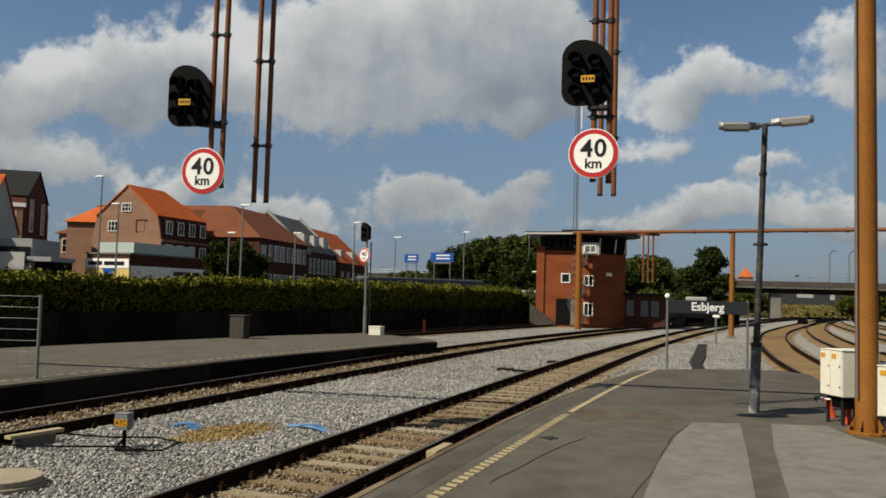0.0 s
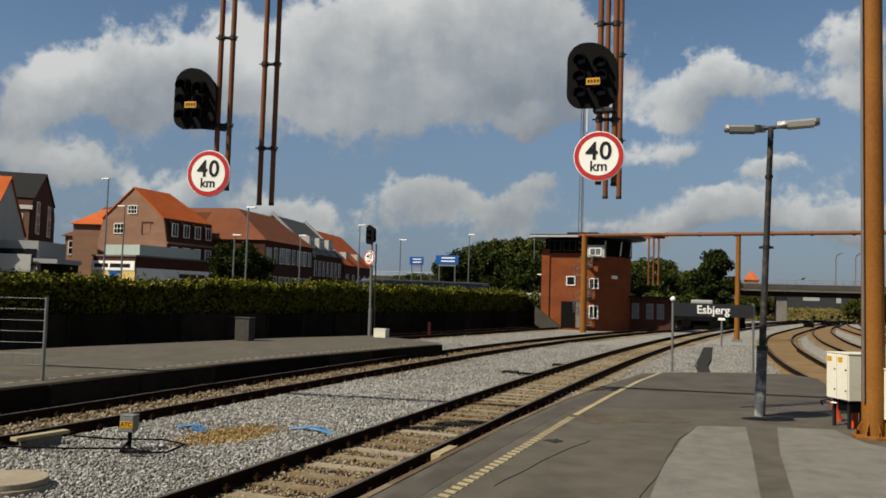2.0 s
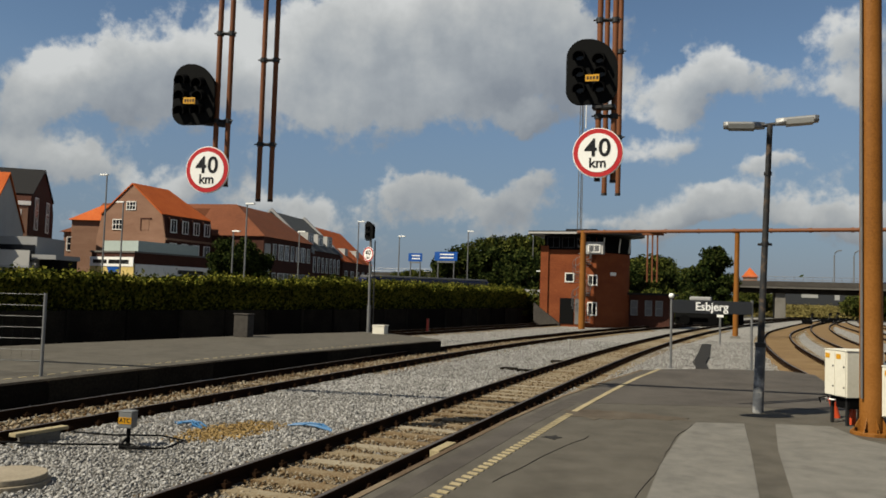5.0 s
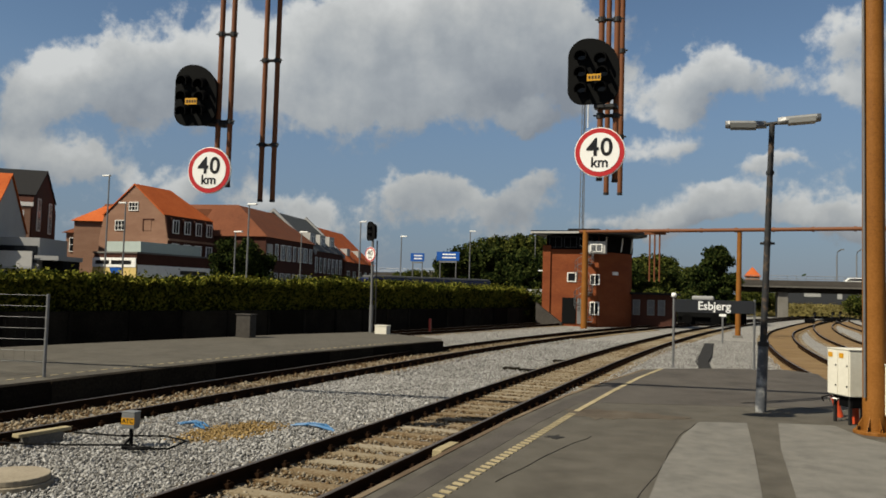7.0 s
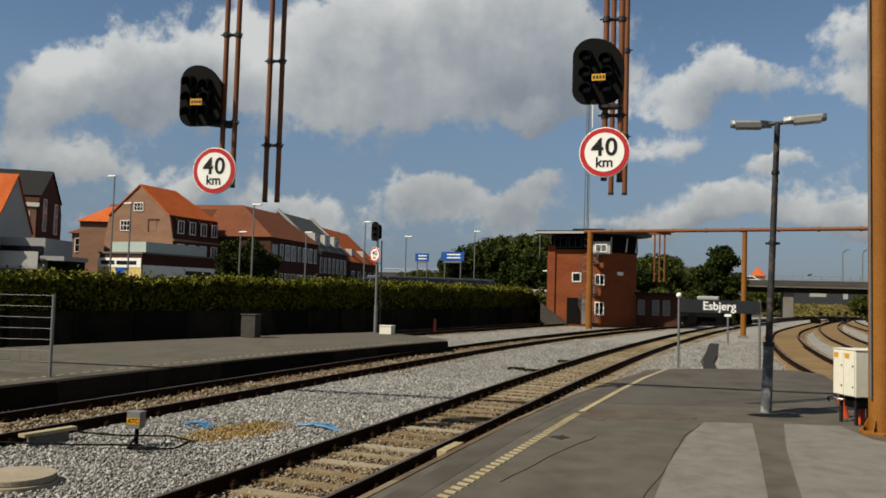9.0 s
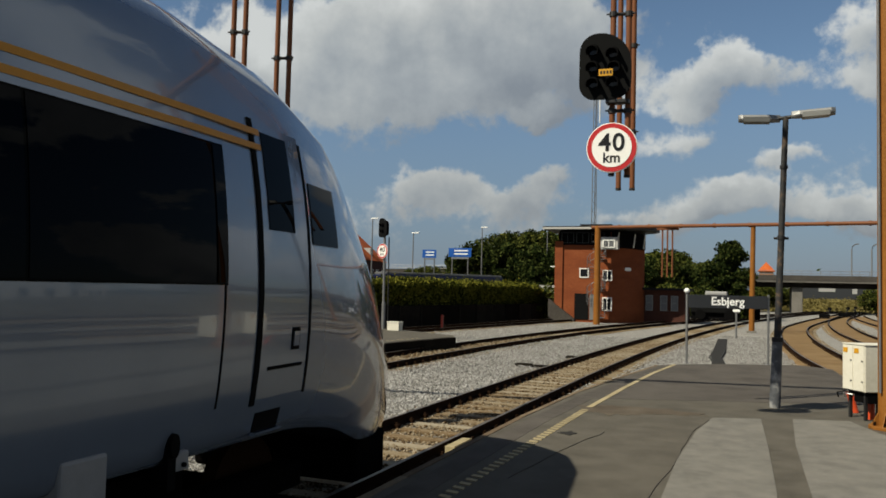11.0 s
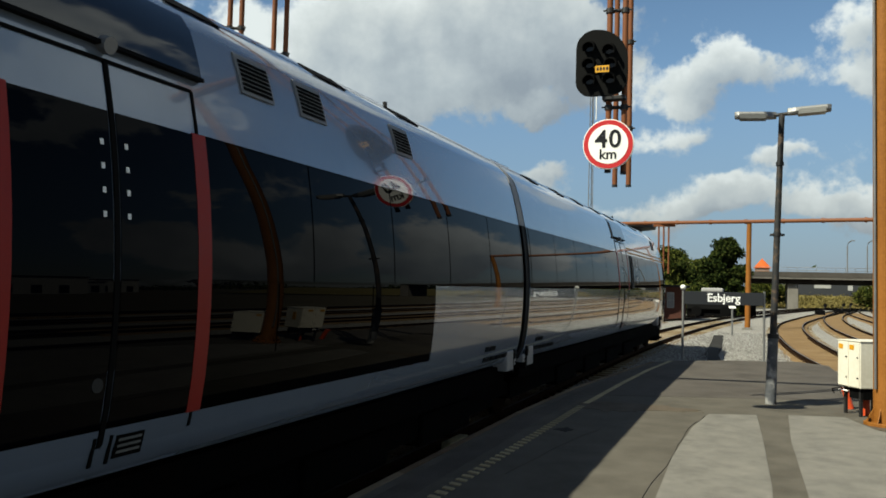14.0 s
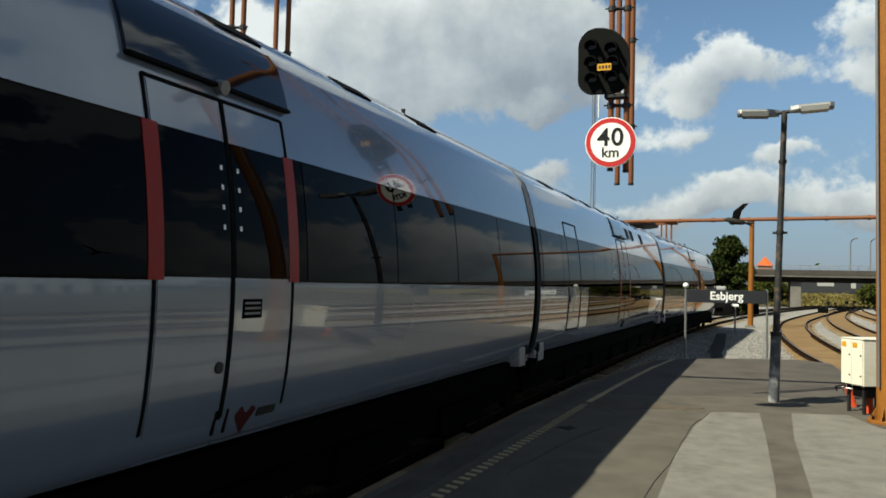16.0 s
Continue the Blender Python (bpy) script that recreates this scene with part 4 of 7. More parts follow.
def platform_lamp():
    b, t = Vector((0.26, 14.0, PLATFORM_Z)), Vector((0.40, 14.0, 5.02))
    ob = thing("platform_lamp", b, "leaning grey platform lamp post with two flat lamp heads", "lamp post")
    part("foot", Geo().rod(b, b + (t - b) * 0.23, 0.085, 16, 0.078), POLE_SCARRED, ob, "scarred grey lower pole with peeling paint", smooth=True)
    part("pole", Geo().rod(b + (t - b) * 0.23, t, 0.055, 14, 0.045), LAMP_POLE, ob, smooth=True)
    part("collar", Geo().rod(b + (t - b) * 0.225, b + (t - b) * 0.24, 0.088, 14), DARK_STEEL, ob)
    for f in (0.575, 0.82):
        part("band", Geo().rod(b + (t - b) * f, b + (t - b) * (f + 0.012), 0.062, 12), DARK_STEEL, ob)
    part("hook", Geo().rod(b + (t - b) * 0.58 + Vector((-0.11, 0, 0)), b + (t - b) * 0.58 + Vector((0.11, 0, 0)), 0.02, 8), DARK_STEEL, ob)
    part("cross_arm", Geo().rod(t + Vector((-0.16, 0.02, -0.02)), t + Vector((0.14, -0.02, 0.0)), 0.03, 10), DARK_STEEL, ob)
    for s, dz in ((-1, -0.03), (1, 0.0)):
        head = part("lamp_head", Geo().loft([[(t.x + s * x, t.y - s * 0.05 + y * w, t.z + dz + 0.05 * (x - 0.1) + z) for y, z in ((-1, 0), (-0.8, 0.07), (0.8, 0.07), (1, 0), (0.8, -0.035), (-0.8, -0.035))] for x, w in ((0.08, 0.05), (0.20, 0.10), (0.66, 0.11), (0.72, 0.07))]), GALVANISED, ob, bevel=0.008)
        # Right diffuser gets a paler grey, as more light catches it.
        part("diffuser", Geo().loft([[(t.x + s * x, t.y - s * 0.05 + y, t.z + dz + 0.05 * (x - 0.1) + z) for y, z in ((-0.118, 0.03), (-0.095, -0.045), (0.07, -0.06), (0.10, -0.03))] for x in (0.24, 0.30, 0.58, 0.64)]), LAMP_LENS if s > 0 else GREY_BOX, head, "plastic diffuser, paler on the right head as better lit")
    return ob


def station_sign():
    a, c = Vector((-1.70, 21.60, PLATFORM_Z)), Vector((0.25, 22.45, PLATFORM_Z))
    ob = thing("station_sign", a, "dark slate station name board reading Esbjerg on two posts", "station sign")
    for p in (a, c):
        part("post", Geo().rod(p, p + Vector((0, 0, 1.80)), 0.03, 12), GALVANISED, ob, smooth=True)
        part("post_foot", Geo().box(p.x - 0.07, p.y - 0.07, PLATFORM_Z, p.x + 0.07, p.y + 0.07, PLATFORM_Z + 0.015), GALVANISED, ob)
    d = (c - a).normalized()
    ang = math.degrees(math.atan2(d.y, d.x))
    w = (c - a).length
    m = pose(*((a + c) / 2), 0, 0, ang)
    part("board", Geo().box(-w / 2 + 0.03, -0.045, 1.43, w / 2 - 0.03, 0.0, 1.76, m), SLATE, ob, bevel=0.006)
    words("Esbjerg", 0.30, LETTER_WHITE, m @ pose(-0.02, -0.048, 1.60, 90), ob, "lettering")
    lampb = thing("post_lamp", a + Vector((0, 0, 1.8)), "small white globe lamp on the sign post", "lamp")
    g = Geo()
    rings = [[(a.x + 0.07 * math.sin(f) * math.cos(q), a.y + 0.07 * math.sin(f) * math.sin(q), PLATFORM_Z + 1.86 - 0.07 * math.cos(f)) for q in np.linspace(0, 6.283, 14, endpoint=False)] for f in np.linspace(0.15, 3.0, 9)]
    part("globe", g.loft(rings), WHITE, lampb, smooth=True)
    part("neck", Geo().rod(a + Vector((0, 0, 1.78)), a + Vector((0, 0, 1.82)), 0.035, 10), DARK_STEEL, lampb)


def cabinets():
    for x0, y0, x1, z1, n in ((1.20, 13.60, 1.70, 1.44, 2), (1.80, 12.42, 2.4, 1.30, 1)):
        ob = thing("equipment_cabinet", (x0, y0, PLATFORM_Z), "cream steel signalling cabinet on short legs beside the mast", "cabinet", "signalling cabinets")
        m = pose(x0, y0, 0, 0, 0, -60 if n == 2 else -8)
        z0 = z1 - 0.68
        part("body", Geo().box(0, 0.0, z0, x1 - x0, 0.62, z1, m), CREAM_BOX, ob, bevel=0.012)
        part("lid", Geo().box(-0.01, -0.012, z1, x1 - x0 + 0.01, 0.632, z1 + 0.015, m), CREAM_BOX, ob, bevel=0.005)
        for k in range(n):
            w = (x1 - x0) / n
            part("door", Geo().box(k * w + 0.012, -0.014, z0 + 0.015, (k + 1) * w - 0.012, 0.002, z1 - 0.015, m), CREAM_BOX, ob, bevel=0.004)
            part("warning_plate", Geo().box(k * w + 0.03, -0.018, z1 - 0.12, k * w + 0.13, -0.0145, z1 - 0.05, m), YELLOW, ob, "small yellow-brown warning plate")
            for f in (0.25, 0.75):
                part("lock", Geo().rod(m @ Vector(((k + 1) * w - 0.04, -0.026, z0 + 0.6 * f)), m @ Vector(((k + 1) * w - 0.04, -0.012, z0 + 0.6 * f)), 0.012, 8), DARK_STEEL, ob)
        if n == 2:
            part("yellow_label", Geo().box(x1 - x0, 0.22, z1 - 0.40, x1 - x0 + 0.006, 0.34, z1 - 0.14, m), YELLOW, ob, "upright yellow label")
        for dx in (0.06, x1 - x0 - 0.10):
            for dy in (0.05, 0.5):
                part("leg", Geo().box(dx, dy, PLATFORM_Z, dx + 0.04, dy + 0.04, z0, m), DARK_STEEL, ob)
        part("cable_box", Geo().box(0.18, 0.06, z0 - 0.16, x1 - x0 - 0.02, 0.4, z0, m), SIGNAL_BLACK, ob)
    for (x, y), lean in (((1.42, 14.1), -0.08), ((1.56, 13.45), 0.0)):
        ob = thing("cable_duct", (x, y, PLATFORM_Z), "orange-red plastic cable duct rising from the platform", "cable duct", "cable ducts")
        part("pipe", Geo().rod((x, y, PLATFORM_Z), (x + lean, y, PLATFORM_Z + 0.30), 0.052, 14), RED_HOSE, ob, smooth=True)
        part("collar", Geo().rod((x + lean, y, PLATFORM_Z + 0.27), (x + lean, y, PLATFORM_Z + 0.31), 0.058, 14), RED_HOSE, ob)
    rng = random.Random(2)
    for k in range(6):
        x, x2 = 1.14 + 0.09 * k, 1.24 + 0.07 * k
        pts = [(x, 13.6, PLATFORM_Z + 0.29), (x - 0.03, 13.5, PLATFORM_Z + 0.36), (x + 0.08, 13.45, PLATFORM_Z + 0.40 - 0.05 * (k % 2)), (x2 + 0.08, 13.55, PLATFORM_Z + 0.30 + 0.04 * (k % 3)), (x2 + 0.12, 13.7, PLATFORM_Z + 0.42)]
        solid("loose_cable", Geo().tube(pts, 0.011, 6), WHITE if k % 2 else CABLE, "loose cable looping up into the cabinet", "cable", group="cabinet cables")


def trackside():
    # inductor box on its stalk
    x, y = -7.98, 9.1
    ob = thing("inductor_box", (x, y, BED_Z), "small grey trackside box with a yellow label on a black stalk", "trackside box")
    m = pose(x, y, 0, 0, 0, 12)
    part("housing", Geo().box(-0.10, -0.08, 0.11, 0.10, 0.08, 0.33, m), GREY_BOX, ob, bevel=0.012)
    part("lid", Geo().box(-0.105, -0.085, 0.33, 0.105, 0.085, 0.345, m), GREY_BOX, ob, bevel=0.005)
    part("label_plate", Geo().box(-0.095, -0.084, 0.17, 0.095, -0.0805, 0.26, m), YELLOW, ob, "yellow plate lettered ATC")
    words("ATC", 0.085, BLACK, m @ pose(0, -0.085, 0.215, 90), ob, "lettering", 0.001)
    part("stalk", Geo().rod((x + 0.02, y, BED_Z - 0.05), (x + 0.02, y, 0.12), 0.028, 10), CABLE, ob)
    loops = [[(x, y, -0.02), (x + 0.05, y - 0.2, -0.13), (x + 0.4, y - 0.35, -0.085), (x + 0.75, y - 0.1, -0.085), (x + 0.6, y + 0.45, -0.085), (x + 0.1, y + 0.6, -0.085), (x - 0.5, y + 0.3, -0.085), (x - 1.2, y + 0.2, -0.085)],
             [(x, y, -0.05), (x + 0.12, y - 0.28, -0.085), (x + 0.45, y - 0.28, -0.085), (x + 0.2, y - 0.12, -0.085), (x - 0.6, y - 0.55, -0.085), (x - 1.6, y - 0.9, -0.085), (x - 2.6, y - 0.7, -0.085)],
             [(x + 0.02, y, 0.0), (x + 0.08, y - 0.24, -0.12), (x + 0.36, y - 0.22, -0.085), (x + 0.5, y - 0.15, -0.085)]]
    for pts in loops:
        fine = []
        for p, q in zip(pts, pts[1:]):
            fine += [tuple(p[i] + (q[i] - p[i]) * k / 4 for i in range(3)) for k in range(4)]
        solid("cable", Geo().tube(fine + [pts[-1]], 0.014, 6), CABLE, "black cable lying on the ballast", "cable", group="ballast cables")
    # balise beam clamped beside the rail
    ob = thing("track_magnet", (-9.3, 8.6, BED_Z), "narrow trackside unit with a pale yellow cover beside the rail", "trackside unit")
    m = pose(-9.2, 8.75, 0, 0, 0, -6)
    part("base", Geo().box(-0.08, -0.28, BED_Z - 0.05, 0.08, 0.28, -0.02, m), CONCRETE, ob, bevel=0.01)
    part("cover", Geo().box(-0.07, -0.42, -0.02, 0.07, 0.42, 0.03, m), YELLOW_LINE, ob, "pale yellow cover bar", bevel=0.008)
    ob = thing("track_magnet", (-3.85, 10.6, BED_Z), "narrow pale yellow unit beside the platform rail", "trackside unit")
    part("cover", Geo().box(-3.92, 10.25, BED_Z - 0.03, -3.78, 10.95, 0.0), YELLOW_LINE, ob, "pale yellow cover bar", bevel=0.008)
    # round chamber lid
    x, y = -7.62, 6.85
    ob = thing("chamber_lid", (x, y, BED_Z), "round concrete chamber cover sunk in the ballast", "manhole cover")
    part("ring", Geo().rod((x, y, BED_Z - 0.2), (x, y, -0.10), 0.43, 36), LID, ob, bevel=0.01)
    part("lid", Geo().rod((x, y, -0.10), (x, y, -0.03), 0.40, 36), LID, ob, bevel=0.012)
    rng = random.Random(5)
    for cx, cy, n, w, group in ((-8.33, 10.97, 5, 0.24, "a"), (-6.56, 11.80, 9, 0.32, "b")):
        for k in range(n):
            pts = [(cx - w + rng.uniform(-0.1, 0.1), cy + rng.uniform(-0.12, 0.12), BED_Z + 0.03), (cx - w * 0.3, cy + rng.uniform(-0.15, 0.15), BED_Z + 0.07), (cx + w * 0.4, cy + rng.uniform(-0.15, 0.1), BED_Z + 0.06), (cx + w + rng.uniform(-0.1, 0.15), cy - 0.15 + rng.uniform(-0.1, 0.1), BED_Z + 0.03)]
            solid("blue_hose", Geo().tube(pts, 0.014, 6), BLUE_HOSE, "length of pale blue plastic hose lying on the ballast", "hose", group="bundles of blue hose")
    for x, y in ((-6.6, 23.8), (-6.0, 23.5), (-5.9, 27.5)):
        ob = thing("cable_cover", (x, y, BED_Z), "dark weathered cable pit cover in the ballast", "cable pit cover", "cable pit covers")
        part("slab", Geo().box(x - 0.24, y - 0.16, BED_Z - 0.05, x + 0.24, y + 0.16, BED_Z + 0.07), CONCRETE_DARK, ob, bevel=0.02)
    # strip of asphalt path leading on from the platform's end
    solid("path_strip", Geo().prism([(-1.25, 22.3), (-0.85, 22.5), (-0.95, 27.6), (-1.2, 31), (-1.2, 35), (-1.45, 44), (-1.9, 44), (-1.7, 35), (-1.66, 31), (-1.33, 27.4)], -0.3, BED_Z + 0.035), TAR, "narrow dark asphalt strip running through the gravel", "path", "structure")
    ob = thing("marker_post", (-1.05, 44.8, BED_Z), "thin white-topped marker post in the gravel", "marker post")
    part("post", Geo().rod((-1.05, 44.8, BED_Z - 0.1), (-1.05, 44.8, 1.35), 0.05, 10), GALVANISED, ob)
    part("plate", Geo().box(-1.22, 44.74, 1.25, -0.88, 44.80, 1.38), WHITE, ob)


def island_fence():
    x, y = -12.77, 12.1
    ob = thing("mesh_fence", (x, y, ISLAND_Z), "galvanised wire mesh fence panel on the island platform", "fence")
    d = Vector((-0.93, -0.37, 0))
    for k in range(3):
        p = Vector((x, y, ISLAND_Z)) + d * 2.4 * k
        part("post", Geo().rod(p, p + Vector((0, 0, 1.62)), 0.033, 12), GALVANISED, ob, smooth=True)
    for k in range(7):
        p = Vector((x, y, ISLAND_Z + 0.30 + 0.215 * k))
        part("rail", Geo().rod(p, p + d * 4.8, 0.0055, 6), GREY_BOX, ob)
    for k in range(24):
        p = Vector((x, y, ISLAND_Z + 0.28)) + d * (0.2 * (k + 1))
        part("wire", Geo().rod(p, p + Vector((0, 0, 1.32)), 0.0022, 4), DARK_STEEL, ob)
    ob = thing("grey_cabinet", (-17.2, 25.5, ISLAND_Z), "plain grey cabinet standing before the hedge wall", "cabinet")
    part("body", Geo().box(-17.5, 25.2, ISLAND_Z, -16.9, 25.6, ISLAND_Z + 0.82), CONCRETE_MID, ob, bevel=0.015)
    part("lid", Geo().box(-17.53, 25.17, ISLAND_Z + 0.82, -16.87, 25.63, ISLAND_Z + 0.86), CONCRETE_MID, ob, bevel=0.008)
    ob = thing("red_post", (-16.2, 41.5, BED_Z), "short red marker post before the wall, its red darkened for shade", "marker post")
    # Dark red chosen so the post reads as standing in shade.
    part("post", Geo().box(-16.26, 41.44, BED_Z - 0.1, -16.14, 41.56, 0.62), MARK_RED, ob)


signal_gantry()
dwarf_signal()
platform_lamp()
station_sign()
cabinets()
trackside()
island_fence()


# ---- the tower, far gantry, bridge and houses ----
def window(parent, m, w, h, bars=1, cross=1, frame=WHITE, glass=WINDOW_GLASS, t=0.07):
    """A framed window standing in the plane of m (x across, z up), looking along -y."""
    f = Geo()
    f.box(-w / 2, -0.05, 0, -w / 2 + t, 0.05, h, m).box(w / 2 - t, -0.05, 0, w / 2, 0.05, h, m).box(-w / 2 + t, -0.05, 0, w / 2 - t, 0.05, t, m).box(-w / 2 + t, -0.05, h - t, w / 2 - t, 0.05, h, m)
    for k in range(bars):
        x = -w / 2 + w * (k + 1) / (bars + 1)
        f.box(x - t / 3, -0.04, t, x + t / 3, 0.04, h - t, m)
    for k in range(cross):
        z = h * (k + 1) / (cross + 1)
        f.box(-w / 2 + t, -0.035, z - t / 3, w / 2 - t, 0.035, z + t / 3, m)
    ob = part("window", f, frame, parent)
    part("pane", Geo().box(-w / 2 + t / 2, -0.012, t / 2, w / 2 - t / 2, 0.0, h - t / 2, m), glass, ob)
    return ob


def signal_tower():
    x0, x1, xc, y0, y1 = -14.25, -10.6, -10.4, 60.6, 65.0
    ob = thing("signal_tower", (x0, y0, 0), "red brick signal tower with rounded end and flat overhanging roof", "signal tower")
    r = 2.2
    arc = [(-10.25, y0), (-9.95, 61.05), (-9.45, 61.85), (-9.0, 62.7), (-8.65, 63.4), (-8.42, 64.0), (-8.3, 64.5), (-8.5, 65.0), (-9.4, 65.0)]
    part("wall", Geo().prism([(x0, y0), *arc, (x0, y1)], -0.3, 6.6), BRICK_RED, ob)
    part("buttress", Geo().box(x0 - 0.25, y0 - 0.12, -0.3, x0 + 0.35, y1, 5.9), BRICK_RED, ob)
    roof = [(x0 - 1.0, y0 - 1.1)] + [(xc + 0.2 + (r + 1.0) * math.cos(a), (y0 + y1) / 2 + (r + 1.0) * math.sin(a)) for a in np.linspace(-math.pi / 2, math.pi / 2, 20)] + [(x0 - 1.0, y1 + 1.0)]
    part("roof", Geo().prism(roof, 6.75, 6.98), DARK_STEEL, ob, "flat dark roof with a pale fascia")
    part("fascia", Geo().box(x0 - 1.0, y0 - 1.13, 6.76, xc + 0.3, y0 - 1.08, 6.90), RENDER_GREY, ob)
    part("roof_rise", Geo().prism([(x0 + 1.5, y0 + 0.6), (xc, y0 + 0.6), (xc, y1 - 0.6), (x0 + 1.5, y1 - 0.6)], 6.98, 7.25), SLATE_ROOF, ob)
    for k in range(6):
        (xa, ya), (xb, yb) = arc[k], arc[k + 1]
        part("window", Geo().prism([(xa + 0.06, ya), (xb + 0.06, yb), (xb - 0.05, yb + 0.05), (xa - 0.05, ya + 0.05)], 5.45, 6.68), SIGNAL_BLACK, ob, "dark signal-box window")
        if k % 2 == 0:
            part("mullion", Geo().rod((xb + 0.10, yb - 0.03, 5.55), (xb + 0.22, yb - 0.10, 6.6), 0.05, 6), WHITE, ob)
    # Black panel paints in the roof overhang's shadow along with the windows.
    part("window_band", Geo().box(x0 + 0.02, y0 - 0.035, 5.62, -10.3, y0 + 0.02, 6.68), SIGNAL_BLACK, ob, "black band for windows and the shadow under the roof")
    for k in range(3):
        window(ob, pose(x0 + 0.7 + 1.15 * k, y0 - 0.02, 5.75), 1.0, 0.85, 1, 0, DARK_STEEL)
    part("bay", Geo().box(-11.0, y0 - 0.5, 5.3, -9.7, y0 + 0.3, 6.2), RENDER_GREY, ob, "pale projecting bay")
    window(ob, pose(-10.35, y0 - 0.52, 5.4), 0.9, 0.6, 1, 0, WHITE, WINDOW_PALE)
    window(ob, pose(-12.25, y0 - 0.02, 3.15), 0.70, 0.72, 0, 0)
    window(ob, pose(-10.5, y0 - 0.02, 2.95), 0.7, 0.8, 1, 0)
    window(ob, pose(-10.5, y0 - 0.02, 0.7), 0.7, 1.0, 1, 0)
    part("door", Geo().box(-12.95, y0 - 0.06, 0.0, -11.9, y0 + 0.1, 1.95), SIGNAL_GREY, ob, "grey steel door")
    part("door_frame", Geo().box(-11.8, y0 - 0.06, 0.0, -11.3, y0 + 0.05, 1.9), GALVANISED, ob)
    # steel spiral stair up the front
    cx, cy = -11.15, y0 - 1.05
    part("stair_column", Geo().rod((cx, cy, -0.2), (cx, cy, 5.6), 0.07, 8), GALVANISED, ob)
    turn = [0.55 * k for k in range(28)]
    for k, a in enumerate(turn[:-1]):
        z = 0.2 + 0.195 * k
        wedge = [(cx, cy), (cx + 0.68 * math.cos(a), cy + 0.68 * math.sin(a)), (cx + 0.68 * math.cos(a + 0.5), cy + 0.68 * math.sin(a + 0.5))]
        part("stair_step", Geo().prism(wedge, z, z + 0.04), GALVANISED, ob)
        part("baluster", Geo().rod((*wedge[1], z), (*wedge[1], z + 0.95), 0.018, 4), GALVANISED, ob)
    for dz in (0.45, 0.95):
        part("stair_rail", Geo().tube([(cx + 0.68 * math.cos(a), cy + 0.68 * math.sin(a), 0.2 + 0.195 * k + dz) for k, a in enumerate(turn)], 0.022, 5), GALVANISED, ob)
    part("name_plate", Geo().add([(-9.38, 61.9, 3.75), (-9.05, 62.5, 3.75), (-9.05, 62.5, 4.0), (-9.38, 61.9, 4.0), (-9.5, 62.0, 3.75), (-9.17, 62.6, 3.75), (-9.17, 62.6, 4.0), (-9.5, 62.0, 4.0)], [(0, 1, 2, 3), (7, 6, 5, 4), (0, 4, 5, 1), (3, 2, 6, 7), (0, 3, 7, 4), (1, 5, 6, 2)]), WHITE, ob)
    part("ramp", Geo().add([(-14.9, y0 - 0.4, -0.2), (-12.9, y0 - 0.4, -0.2), (-12.9, y0 - 0.4, 0.0), (-14.9, y0 - 0.4, 1.5), (-14.9, y0, -0.2), (-12.9, y0, -0.2), (-12.9, y0, 0.0), (-14.9, y0, 1.5)], [(0, 1, 2, 3), (7, 6, 5, 4), (3, 2, 6, 7), (0, 3, 7, 4), (1, 5, 6, 2)]), CONCRETE_MID, ob)
    mast = thing("lattice_mast", (-17.6, 92, 0), "tall thin grey lattice radio mast", "radio mast")
    g = Geo()
    for dx, dy in ((-0.3, 0), (0.3, 0), (0, 0.5)):
        part("mast_leg", Geo().rod((-17.6 + dx, 92 + dy, 0), (-17.6 + dx * 0.6, 92 + dy * 0.6, 24.5), 0.05, 6), GALVANISED, mast)
    for k in range(40):
        z, s = 0.6 * k, 1 if k % 2 else -1
        g.rod((-17.6 - 0.28 * s, 92, z), (-17.6 + 0.28 * s, 92, z + 0.6), 0.025, 4)
    part("bracing", g, GALVANISED, mast)
    part("antenna", Geo().rod((-17.1, 92, 21.5), (-17.1, 92, 24.2), 0.06, 6), WHITE, mast)
    shed = thing("brick_shed", (-8.0, 66, 0), "low dark shed with a flat roof beside the tower", "shed")
    part("wall", Geo().box(-9.2, 64.5, -0.3, -5.2, 69, 2.35), BRICK_DARK, shed)
    part("roof", Geo().box(-9.4, 64.1, 2.35, -4.9, 69.3, 2.52), SLATE_ROOF, shed)
    for x in (-7.9, -6.8, -6.0):
        window(shed, pose(x, 64.48, 0.75), 0.55, 1.2, 0, 1, GREY_BOX, WINDOW_PALE)


